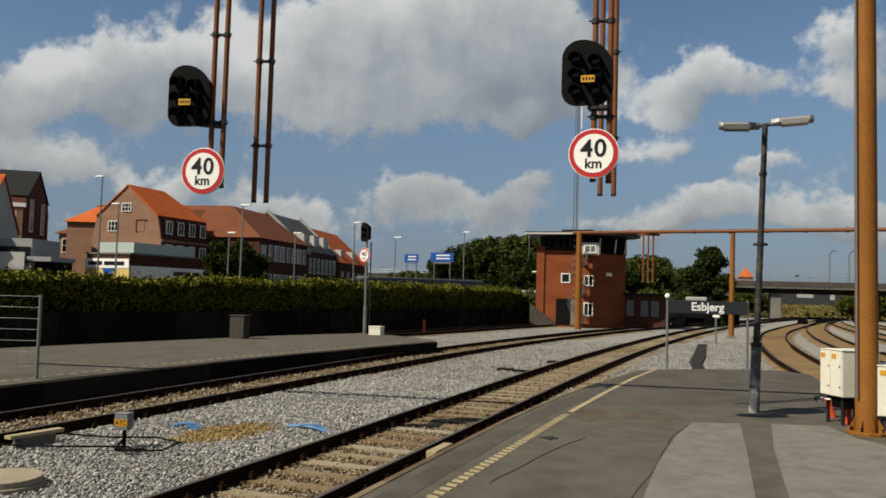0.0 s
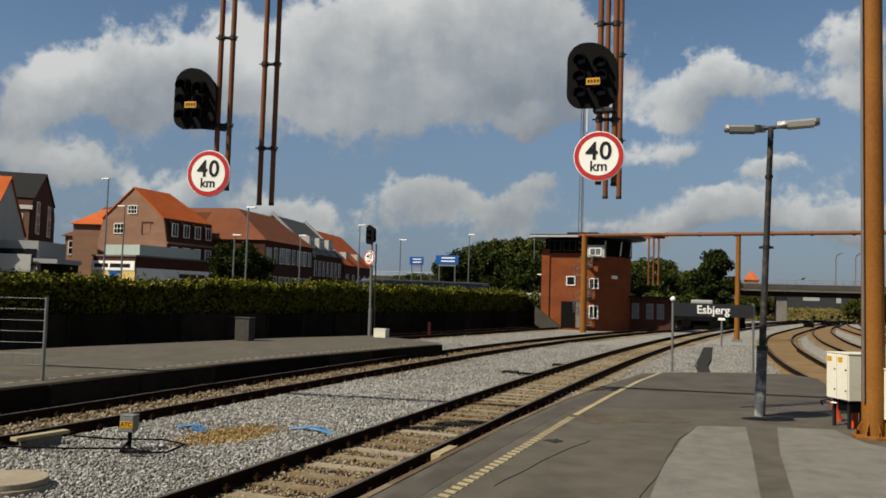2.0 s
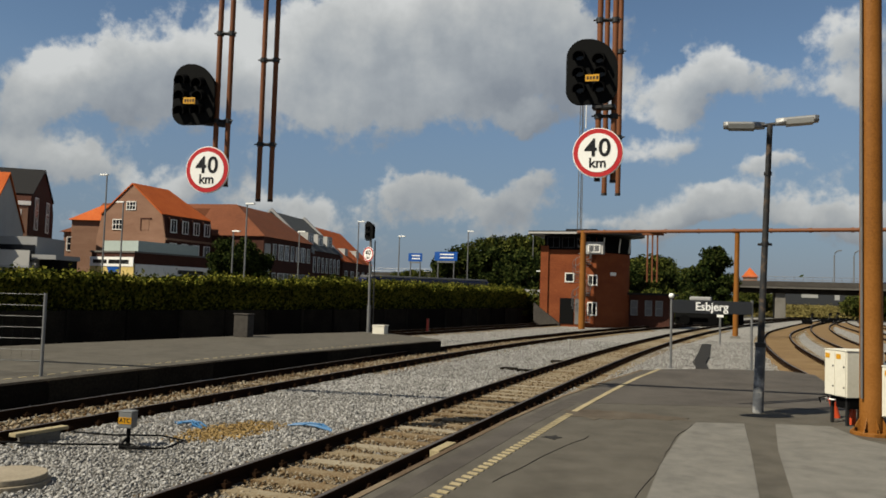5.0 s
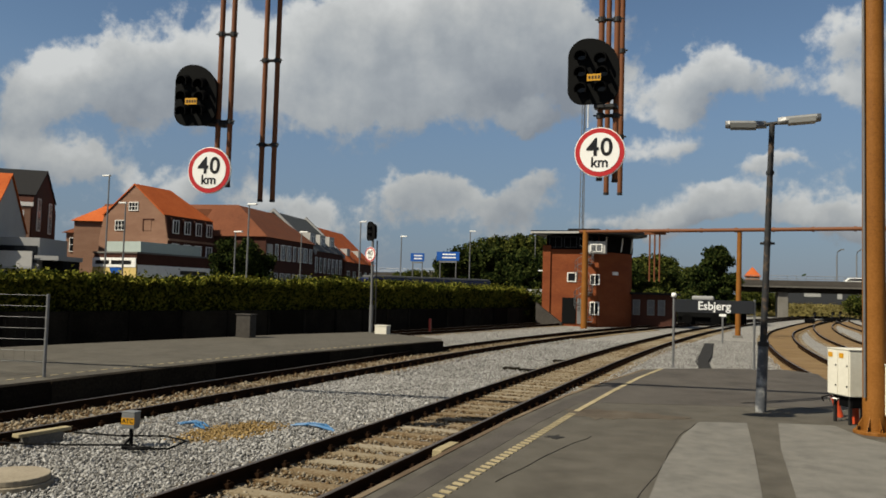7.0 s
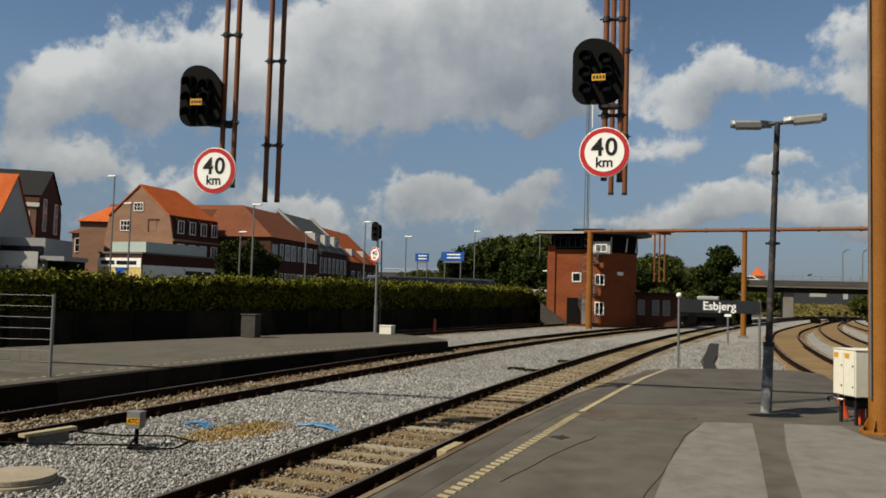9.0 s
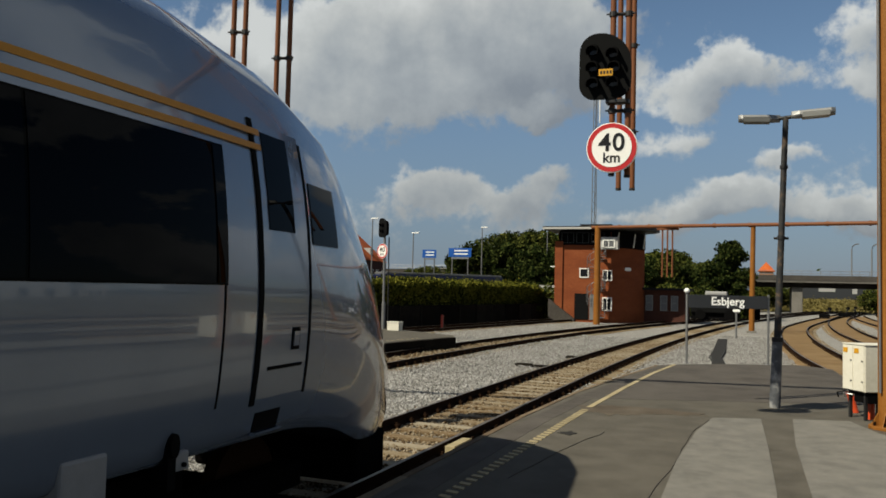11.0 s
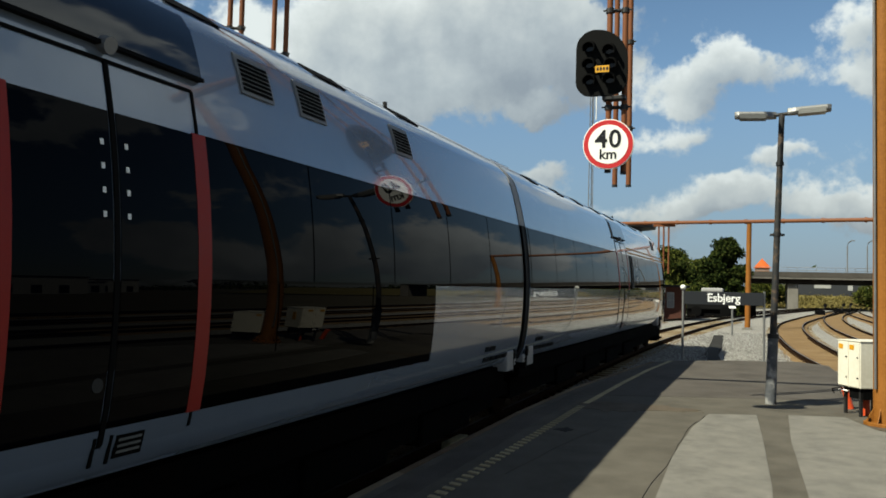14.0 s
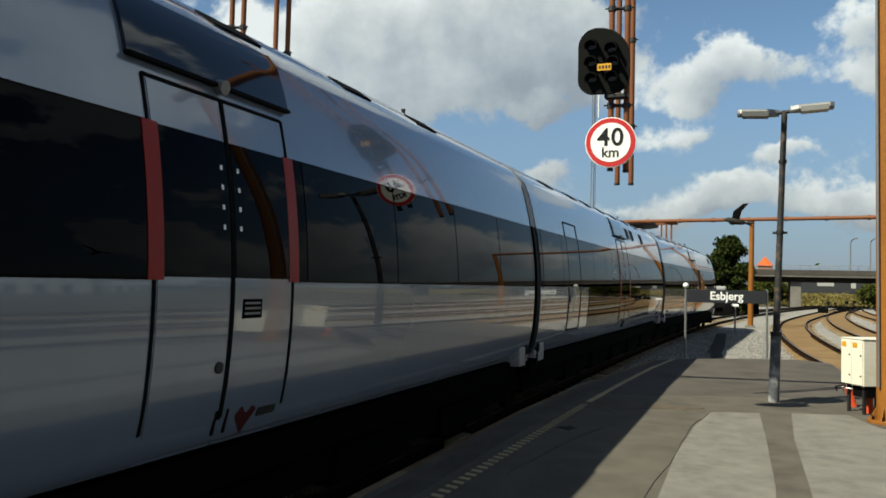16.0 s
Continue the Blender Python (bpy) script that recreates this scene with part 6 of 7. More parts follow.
def street():
    for x, y, h, s in ((-44.4, 47.1, 10.0, 1), (-43.2, 47.6, 8.0, 1), (-31.7, 46.6, 7.65, -1), (-36.1, 61.1, 6.9, -1), (-33.5, 67.3, 8.35, -1), (-30.5, 70, 7.2, -1), (-27, 80, 8.5, -1), (-36.5, 52, 6.2, -1), (-24, 96, 9.5, 1), (-13.5, 100, 7.2, 1), (-12.5, 92, 5.6, 1), (-20.0, 84, 4.6, 1), (-17.6, 80, 4.2, 1)):
        ob = thing("street_lamp", (x, y, 0), "slim grey street lamp with a small white head", "street lamp", "street lamps")
        part("pole", Geo().rod((x, y, -0.3), (x, y, h), 0.075, 8, 0.05), GALVANISED, ob, smooth=True)
        part("lamp_head", Geo().box(x - 0.1 - 0.5 * (s > 0), y - 0.1, h, x + 0.1 + 0.5 * (s < 0), y + 0.1, h + 0.1), WHITE, ob, bevel=0.02)
    for x, y, w, z in ((-41.8, 101.5, 2.0, 6.9), (-34.6, 94.0, 3.0, 6.75)):
        ob = thing("direction_sign", (x, y, 0), "blue road direction sign on posts", "road sign", "blue direction signs")
        part("board", Geo().box(x - w / 2, y, z - 0.75, x + w / 2, y + 0.12, z + 0.35), SIGN_BLUE, ob)
        for dx in (-w * 0.35, w * 0.35):
            part("post", Geo().rod((x + dx, y + 0.15, -0.3), (x + dx, y + 0.15, z), 0.08, 8), GALVANISED, ob)
        for k in range(2):
            part("text_bar", Geo().box(x - w * 0.25, y - 0.02, z - 0.45 + 0.4 * k, x + w * 0.35, y, z - 0.3 + 0.4 * k), WHITE, ob)
        part("lower_plate", Geo().box(x - w * 0.4, y, z - 1.0, x + w * 0.4, y + 0.1, z - 0.8), GALVANISED, ob)
    x, y, a = -31.5, 66.0, 54
    m = pose(x, y, 0, 0, 0, a)
    bus = thing("bus", m, "long dark blue articulated bus parked beyond the hedge", "bus")
    part("body", Geo().box(0, 0, 0.35, 13.5, 2.5, 3.25, m), BUS_BLUE, bus, bevel=0.15)
    part("window_band", Geo().box(0.3, -0.03, 1.5, 13.2, 0.0, 2.7, m), WINDOW_GLASS, bus)
    part("roof", Geo().box(0.2, 0.1, 3.25, 13.3, 2.4, 3.45, m), GALVANISED, bus, bevel=0.05)
    for k in (2.5, 9.5):
        part("wheel", Geo().rod(m @ Vector((k, -0.02, 0.2)), m @ Vector((k, 0.35, 0.2)), 0.5, 16), SIGNAL_BLACK, bus)
    part("underbody", Geo().box(0.4, 0.15, -0.34, 13, 2.3, 0.4, m), SIGNAL_BLACK, bus)
    for x, y, mat, lab in ((-55, 52, BUS_BLUE, "parked dark car behind the hedge"), (-50.0, 55.5, GALVANISED, "parked silver van behind the hedge")):
        m = pose(x, y, 0, 0, 0, 20)
        car = thing("parked_car", m, lab, "car", "parked cars")
        prof = [(-2.3, 0.2), (2.2, 0.2), (2.3, 0.8), (1.5, 1.0), (0.8, 1.75), (-1.6, 1.85), (-2.3, 1.1)]
        part("body", Geo().loft([[m @ Vector((px, yy, pz)) for px, pz in prof] for yy in (-0.9, 0.9)]), mat, car, bevel=0.1)
        for k in (-1.4, 1.4):
            part("wheel", Geo().rod(m @ Vector((k, -0.92, 0.0)), m @ Vector((k, -0.7, 0.0)), 0.33, 14), SIGNAL_BLACK, car)
            part("wheel", Geo().rod(m @ Vector((k, 0.92, 0.0)), m @ Vector((k, 0.7, 0.0)), 0.33, 14), SIGNAL_BLACK, car)
    solid("street", Geo().prism([(-120, 10), (-26, 20), (-22, 45), (-17, 62), (-20, 100), (-30, 180), (-140, 180)], -0.45, -0.2), ASPHALT, "grey street and forecourt behind the hedge", "road", "structure")


def tree_mesh(seed, h, r, n, mat, trunk_h=0.25, tapering=False):
    """Returns trunk and crown meshes of a broad-leaved tree of height h and crown radius r, standing at the origin."""
    rng = np.random.default_rng(seed)
    g = Geo()
    g.rod((0, 0, -0.4), (0.1, 0, h * 0.45), 0.035 * h, 8, 0.02 * h)
    clumps = []
    for k in range(48):
        a, u = rng.uniform(0, 6.283), rng.uniform(trunk_h, 0.95)
        rad = r * (0.25 + 0.75 * math.sin(math.pi * min(1, (u - trunk_h * 0.6) / (1.05 - trunk_h * 0.6))) ** 0.7) * rng.uniform(0.45, 0.95)
        if tapering:
            rad = r * min(1.0, 1.55 * (1.02 - u)) * min(1.0, 0.45 + 2.2 * u) * rng.uniform(0.1, 0.95)
        c = Vector((rad * math.cos(a), rad * math.sin(a), h * u))
        clumps.append((c, rng.uniform(0.15, 0.30) * r))
        if k < 14:
            g.rod((0.05, 0, h * min(0.45, u * 0.6)), c, 0.010 * h, 5, 0.003 * h)
    spots = []
    for c, q in clumps:
        m = n // len(clumps)
        d = rng.normal(size=(m, 3))
        d /= np.linalg.norm(d, axis=1)[:, None]
        spots.append(np.array(c) + d * q * rng.uniform(0.45, 1.25, (m, 1)) * np.array([1.15, 1.15, 0.85]))
    return g, np.concatenate(spots), rng


def trees():
    kinds = []
    for seed, h, r, n, mat, size in ((1, 8.5, 3.6, 12500, LEAF, 0.17), (2, 7.5, 3.4, 12500, LEAF_DARK, 0.17), (3, 6.5, 2.3, 15000, LEAF_DARK, 0.11), (4, 3.0, 2.2, 7000, LEAF, 0.11), (5, 7.2, 3.0, 30000, LEAF_DARK, 0.13)):
        g, spots, rng = tree_mesh(seed, h, r, n, mat, 0.25 if seed < 4 else 0.05, seed == 5)
        ob = thing("tree" if seed != 4 else "bush", (0, 0, 0), "leafy green broad-leaved tree with an uneven crown" if seed != 4 else "loose green bush by the wall", "tree" if seed != 4 else "bush", "trees behind the station" if seed != 4 else "bushes")
        part("trunk", g, BARK, ob)
        leaves(ob, "crown", spots, rng, size, mat, "dense crown of small leaves")
        kinds.append(ob)
    rng = random.Random(7)
    first = {}

    def plant(k, x, y, s):
        m = pose(x, y, -0.1, 0, 0, rng.uniform(0, 360))
        if k not in first:
            kinds[k].matrix_basis, kinds[k].scale = m, (s, s, s)
            first[k] = True
            return
        ob = copy_thing(kinds[k], m)
        ob.scale = (s, s, s)
    # the row behind the tower
    for x, y, s, k in ((-36, 100, 0.85, 0), (-33.5, 98, 1.05, 1), (-31.5, 102, 1.12, 0), (-29.0, 98, 1.12, 1), (-26.5, 100, 1.12, 0), (-24.3, 97, 1.0, 1), (-22.5, 103, 1.1, 0), (-38.5, 112, 0.8, 1), (-43, 118, 0.75, 0), (-48, 124, 0.75, 1), (-52, 120, 0.6, 0), (-28, 110, 1.2, 0), (-12.5, 88, 0.78, 1), (-10.5, 92, 0.78, 0), (-8.5, 96, 0.75, 1), (-7.2, 104, 0.72, 0), (-5.6, 112, 0.7, 1), (-46, 112, 0.62, 0),
                       (-14.5, 106, 0.95, 1), (-11, 108, 0.9, 0)):
        plant(k, x, y, s)
    plant(4, -2.45, 80.0, 1.0)
    for x, y, s, k in ((-39.3, 56.3, 0.95, 2), (-38.5, 57.2, 0.90, 2), (-39.9, 57.8, 0.85, 2), (-64, 60, 0.45, 0), (-44, 84, 0.5, 1), (-38, 92, 0.45, 0)):
        plant(k, x, y, s)
    for x, y, s in ((-13.8, 66, 0.8), (-16.2, 62.5, 0.7), (-17.5, 66, 0.9), (-4.6, 86, 0.8), (-6.0, 82, 0.9), (-8, 84, 1.0), (26, 128, 0.9), (28, 126, 1.0), (17.3, 144, 1.2), (19.5, 143, 1.3), (22.5, 145, 1.35), (-30, 74, 0.7), (-36, 78, 0.8), (-28, 84, 0.7), (0.2, 150, 1.3), (2.0, 149, 1.4), (3.8, 150, 1.2)):
        plant(3, x, y, s)
    # woods along the horizon
    r2 = np.random.default_rng(12)
    n = 45000
    a = r2.uniform(-2.2, 2.6, n)
    d = r2.uniform(330, 420, n)
    z = np.abs(r2.normal(0, 1, n)) * (2.0 + 0.9 * np.sin(a * 9) + 0.7 * np.sin(a * 23)) + 0.2
    far = thing("far_woods", (0, 330, 0), "distant dark green line of woods", "woods", kind="stuff")
    leaves(far, "foliage", np.stack([d * np.sin(a), d * np.cos(a), z], 1), r2, 0.9, LEAF_DARK, "dark distant foliage")


def bridge_car(mat, label):
    """A small saloon about its own middle, wheels on z = 0."""
    ob = thing("passing_car", (0, 0, 0), label, "car", "cars on the bridge")
    prof = [(-2.1, 0.28), (2.1, 0.28), (2.15, 0.72), (1.2, 0.86), (0.6, 1.38), (-1.1, 1.42), (-1.75, 0.95), (-2.15, 0.85)]
    part("body", Geo().loft([[(a, y, z) for a, z in prof] for y in (-0.85, 0.85)]), mat, ob, bevel=0.08)
    part("side_windows", Geo().loft([[(a, y, z) for a, z in ((-1.45, 0.95), (0.85, 0.92), (0.5, 1.31), (-1.05, 1.34))] for y in (-0.862, 0.862)]), WINDOW_GLASS, ob)
    for a in (-1.3, 1.3):
        for y in (-0.8, 0.62):
            part("wheel", Geo().rod((a, y, 0.31), (a, y + 0.18, 0.31), 0.31, 14), SIGNAL_BLACK, ob)
    return ob


# car, place along the bridge at a time, speed, that time, heading
BRIDGE_CARS = [(bridge_car(BUS_BLUE, "dark saloon car driving across the bridge"), 4.4, 7.9, 3.0, 0), (bridge_car(WHITE, "white saloon car driving across the bridge"), 14.6, -7.6, 7.0, 180)]
signal_tower()
far_gantry()
road_bridge()
depot()
houses()
street()
east_side()
trees()


# ---- the train ----
# side outline of the body: half width over height above the rail
LOWER = [(0.0, 1.0), (1.20, 1.0), (1.42, 1.02)]
SIDE = [(1.465, 1.07), (1.52, 1.3), (1.565, 1.7), (1.575, 2.1), (1.548, 2.55), (1.487, 3.0), (1.425, 3.30), (1.345, 3.60), (1.275, 3.79)]
UPPER = [(1.10, 3.97), (0.85, 4.14), (0.50, 4.25), (0.0, 4.29)]
SHELL = LOWER + smooth_line(SIDE, 0.09) + [(1.275, 3.79)] + UPPER


def half_width(z):
    zs, xs = [p[1] for p in SHELL[1:]], [p[0] for p in SHELL[1:]]
    return float(np.interp(z, zs, xs))


def shell_ring(y, wide=1.0, top=4.29, low=0.93):
    k = (top - low) / (4.29 - 0.93)
    right = [(x * wide, y, low + (z - 0.93) * k) for x, z in SHELL]
    return right + [(-x, y2, z) for x, y2, z in right[-2:0:-1]]


def nose(s):
    """Width and height of the body s metres before the front end of the straight part."""
    wide = np.interp(s, [0, 1.2, 2.5, 3.6, 4.6, 5.3, 5.75, 5.95], [1, 0.985, 0.94, 0.86, 0.74, 0.58, 0.40, 0.22])
    top = np.interp(s, [0, 1.2, 2.5, 3.3, 4.0, 4.7, 5.3, 5.75, 5.95], [4.29, 4.26, 4.08, 3.82, 3.30, 2.55, 1.95, 1.55, 1.25])
    low = np.interp(s, [0, 2.6, 3.4, 4.2, 5.5, 5.95], [0.93, 0.90, 0.78, 0.52, 0.50, 0.80])
    return float(wide), float(top), float(low)


def strip(y0, y1, z0, z1, off, side, ny=2, nz=6, width=None):
    """A sheet that follows the body's side between two heights, lying off its surface, with turned-in edges."""
    g = Geo()
    zs = np.linspace(z0, z1, nz + 1)
    ys = np.linspace(y0, y1, ny + 1)
    rows = []
    for i, z in enumerate(zs):
        rows.append([(side * ((half_width(z) if width is None else width(z, y)) + off), y, z) for y in ys])
    back = [[(side * ((half_width(z) if width is None else width(z, y)) - 0.01), y, z) for y in ys] for z in zs]
    ring = []
    for i in range(len(zs)):
        ring.append(rows[i] + back[i][::-1])
    return g.loft(ring)


def edge_strip(points, w, off, side):
    """A narrow dark seam drawn on the side through (y, z) points."""
    g = Geo()
    for (ya, za), (yb, zb) in zip(points, points[1:]):
        n = max(1, int(abs(zb - za) / 0.2))
        pts = [(ya + (yb - ya) * k / n, za + (zb - za) * k / n) for k in range(n + 1)]
        up = abs(zb - za) > abs(yb - ya)
        ring = []
        for y, z in pts:
            h = half_width(z)
            a, b = ((y - w / 2, z), (y + w / 2, z)) if up else ((y, z - w / 2), (y, z + w / 2))
            ring.append([(side * (half_width(a[1]) - 0.01), *a), (side * (half_width(a[1]) + off), *a), (side * (half_width(b[1]) + off), *b), (side * (half_width(b[1]) - 0.01), *b)])
        g.loft(ring)
    return g


def bogie(car, y):
    g = Geo()
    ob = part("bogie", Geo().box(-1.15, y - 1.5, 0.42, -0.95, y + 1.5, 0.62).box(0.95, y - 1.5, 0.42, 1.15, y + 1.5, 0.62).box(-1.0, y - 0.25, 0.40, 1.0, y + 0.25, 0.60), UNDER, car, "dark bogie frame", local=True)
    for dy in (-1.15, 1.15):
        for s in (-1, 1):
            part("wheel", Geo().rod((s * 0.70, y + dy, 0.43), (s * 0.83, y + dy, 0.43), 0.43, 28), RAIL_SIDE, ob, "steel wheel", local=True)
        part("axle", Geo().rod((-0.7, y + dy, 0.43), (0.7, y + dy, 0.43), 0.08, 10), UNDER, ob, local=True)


def hotspot(car, y, z, size, side, parent):
    """White outlined internet mark with its waves."""
    def put(name, pts, label=""):
        ring = []
        g = Geo()
        for a, b in zip(pts, pts[1:]):
            d = Vector((b[0] - a[0], b[1] - a[1]))
            nrm = Vector((-d.y, d.x)).normalized() * (size * 0.018)
            quad = [(a[0] + nrm.x, a[1] + nrm.y), (a[0] - nrm.x, a[1] - nrm.y), (b[0] - nrm.x, b[1] - nrm.y), (b[0] + nrm.x, b[1] + nrm.y)]
            g.add([(side * (half_width(z + q[1]) + 0.0165), y - side * -q[0], z + q[1]) for q in quad], [(0, 1, 2, 3)])
        part(name, g, WHITE, parent, label, local=True)
    r = [(-x, q) for x, q in rounded(size * 0.78, size, 0.06, 0.06, 0.06, 0.06, 4)]
    put("mark_outline", r + r[:1], "white outline of the internet mark")
    for k in (0.16, 0.27, 0.38):
        put("wave", [(-0.2 * size + k * size * math.cos(a), 0.0 + k * size * math.sin(a)) for a in np.linspace(0.05, 1.52, 9)])
    dot = [(-0.16 * size + 0.07 * size * math.cos(a), 0.02 * size + 0.07 * size * math.sin(a)) for a in np.linspace(0, 6.283, 14)]
    part("dot", Geo().add([(side * (half_width(z + q[1]) + 0.0165), y + side * q[0], z + q[1]) for q in dot[:-1]], [tuple(range(13))]), WHITE, parent, local=True)
    m = Matrix(((0, 0, side, side * (half_width(z - size * 0.3) + 0.017)), (side, 0, 0, y), (0, 1, 0, z - size * 0.32), (0, 0, 0, 1)))
    t = words("Internet", size * 0.19, WHITE, m, None, "lettering", 0.001)
    t.parent = parent
    bar = Geo().box(side * (half_width(z - size * 0.64) + 0.010), y - size * 0.33, z - size * 0.66, side * (half_width(z - size * 0.64) + 0.0165), y + size * 0.33, z - size * 0.58)
    part("caption_bar", bar, GALVANISED, parent, local=True)


def door(car, y, side, low, width=1.48):
    """Double-leaf plug door: glass leaves, red markings, dark seams and the rain guard over it. y is its forward edge."""
    y0 = y - width
    zb = 1.03
    zs = 1.30 if low else 2.11
    leafs = [(y0 + 0.03, y0 + width / 2 - 0.02), (y0 + width / 2 + 0.02, y - 0.03)]
    for a, b in leafs:
        leaf = part("door_leaf", strip(a, b, zb, 3.30, 0.006, side, 1, 12), TRAIN_PAINT, car, "silver door leaf", smooth=True, local=True)
        part("door_glass", strip(a + 0.01, b - 0.01, zs + 0.02, 3.03, 0.012, side, 1, 8), TRAIN_GLASS, leaf, "dark door window", smooth=True, local=True)
        for k in range(4):
            z = 2.85 - 0.13 * k
            ym = b - 0.07 if a < y0 + 0.1 else a + 0.07
            part("door_mark", strip(ym - 0.012, ym + 0.012, z - 0.016, z + 0.016, 0.0145, side, 1, 1), WHITE, leaf, local=True)
    for ya in (y0 - 0.06, y - 0.06):
        part("red_marking", strip(ya, ya + 0.13, zs, 3.04, 0.0145, side, 1, 8), DOOR_RED, car, "red door-edge marking", smooth=True, local=True)
    for pts in ([(y0, zb - 0.02), (y0, 3.32)], [(y, zb - 0.02), (y, 3.32)], [(y0 + width / 2, zb - 0.02), (y0 + width / 2, 3.32)], [(y0, 3.32), (y, 3.32)]):
        part("door_seam", edge_strip(pts, 0.022 if pts[0][0] != y0 + width / 2 else 0.034, 0.009 if pts[0][0] != y0 + width / 2 else 0.015, side), RUBBER, car, local=True)
    guard = part("rain_guard", strip(y0 - 0.12, y + 0.10, 3.42, 3.86, 0.03, side, 2, 4), GUARD, car, "dark glossy panel above the door", smooth=True, local=True)
    part("guard_lip", strip(y0 - 0.12, y + 0.10, 3.40, 3.425, 0.05, side, 2, 1), RUBBER, guard, local=True)
    part("door_light", Geo().rod((side * (half_width(3.40) - 0.02), y0 + width / 2, 3.42), (side * (half_width(3.40) + 0.07), y0 + width / 2, 3.40), 0.05, 12), GALVANISED, car, "round door signal lamp", local=True)
    zp = 1.86 if not low else 1.12
    plate = part("notice_plate", strip(y0 + width / 2 + 0.12, y0 + width / 2 + 0.34, zp, zp + 0.13, 0.010, side, 1, 1), SIGNAL_BLACK, car, "small dark notice plate", local=True)
    for k in range(3):
        part("notice_bar", strip(y0 + width / 2 + 0.14, y0 + width / 2 + 0.32, zp + 0.025 + 0.035 * k, zp + 0.04 + 0.035 * k, 0.0115, side, 1, 1), GALVANISED, plate, local=True)
    for dy in (-0.05, 0.07):
        part("step_grip", strip(y0 + width / 2 + dy, y0 + width / 2 + dy + 0.02, 1.10, 1.26, 0.012, side, 1, 1), RUBBER, car, local=True)
    part("door_button", Geo().rod((side * half_width(1.55), y0 + width / 2 - 0.09, 1.55), (side * (half_width(1.55) + 0.015), y0 + width / 2 - 0.09, 1.55), 0.04, 12), DARK_STEEL, car, local=True)
    if not low:
        wing = [(0.30, 1.20), (0.38, 1.26), (0.47, 1.20), (0.55, 1.25), (0.62, 1.22), (0.50, 1.12), (0.44, 1.05), (0.38, 1.13)]
        part("operator_mark", Geo().add([(side * (half_width(z) + 0.0085), y0 + width / 2 + a * 0.75 - 0.05, z) for a, z in wing], [tuple(range(8))]), MARK_RED, car, "dark red winged mark", local=True)
        part("mark_bar", strip(y0 + width / 2 + 0.44, y0 + width / 2 + 0.66, 1.16, 1.22, 0.010, side, 1, 1), DARK_STEEL, car, local=True)


def grille(car, y, z, side, w=0.42, h=0.30):
    ob = part("roof_grille", strip(y, y + w, z, z + h, 0.014, side, 1, 3), GALVANISED, car, "louvred roof vent", local=True)
    n = 7
    for k in range(n):
        zz = z + 0.03 + (h - 0.06) * k / n
        part("slat", strip(y + 0.03, y + w - 0.03, zz, zz + (h - 0.06) / n * 0.62, 0.021, side, 1, 1), SIGNAL_BLACK, ob, local=True)


def jacking(car, y, s, side, f2=0.0):
    """The pair of pale brackets low on a car's corner, with the dark socket between them."""
    part("jacking_bracket", Geo().box(side * 1.28, y + s * 0.20 + f2, 0.90, side * 1.505, y + s * 0.52 + f2, 1.19), BRACKET, car, "projecting pale jacking bracket", bevel=0.02, local=True)
    part("tie_bracket", Geo().box(side * 1.28, y + s * 0.0, 0.96, side * 1.485, y + s * 0.13, 1.08), BRACKET, car, "small pale tie bracket", bevel=0.012, local=True)
    part("bracket_bolt", Geo().rod((side * 1.49, y + s * 0.065, 1.0), (side * 1.51, y + s * 0.065, 1.0), 0.016, 8), RUBBER, car, local=True)
    part("socket", Geo().add([(side * (1.515 if k % 2 else 1.40), y + s * 0.165 + 0.04 * math.cos(k // 2 * math.pi / 8), 1.13 + 0.075 * math.sin(k // 2 * math.pi / 8)) for k in range(32)],
         [tuple(range(1, 32, 2)), tuple(range(30, -1, -2))] + [(2 * k, 2 * k + 1, (2 * k + 3) % 32, (2 * k + 2) % 32) for k in range(16)]), RUBBER, car, "dark jacking socket", local=True)
    part("gap", Geo().box(side * 1.30, y + s * 0.13, 0.86, side * 1.49, y + s * 0.20, 1.10), RUBBER, car, local=True)


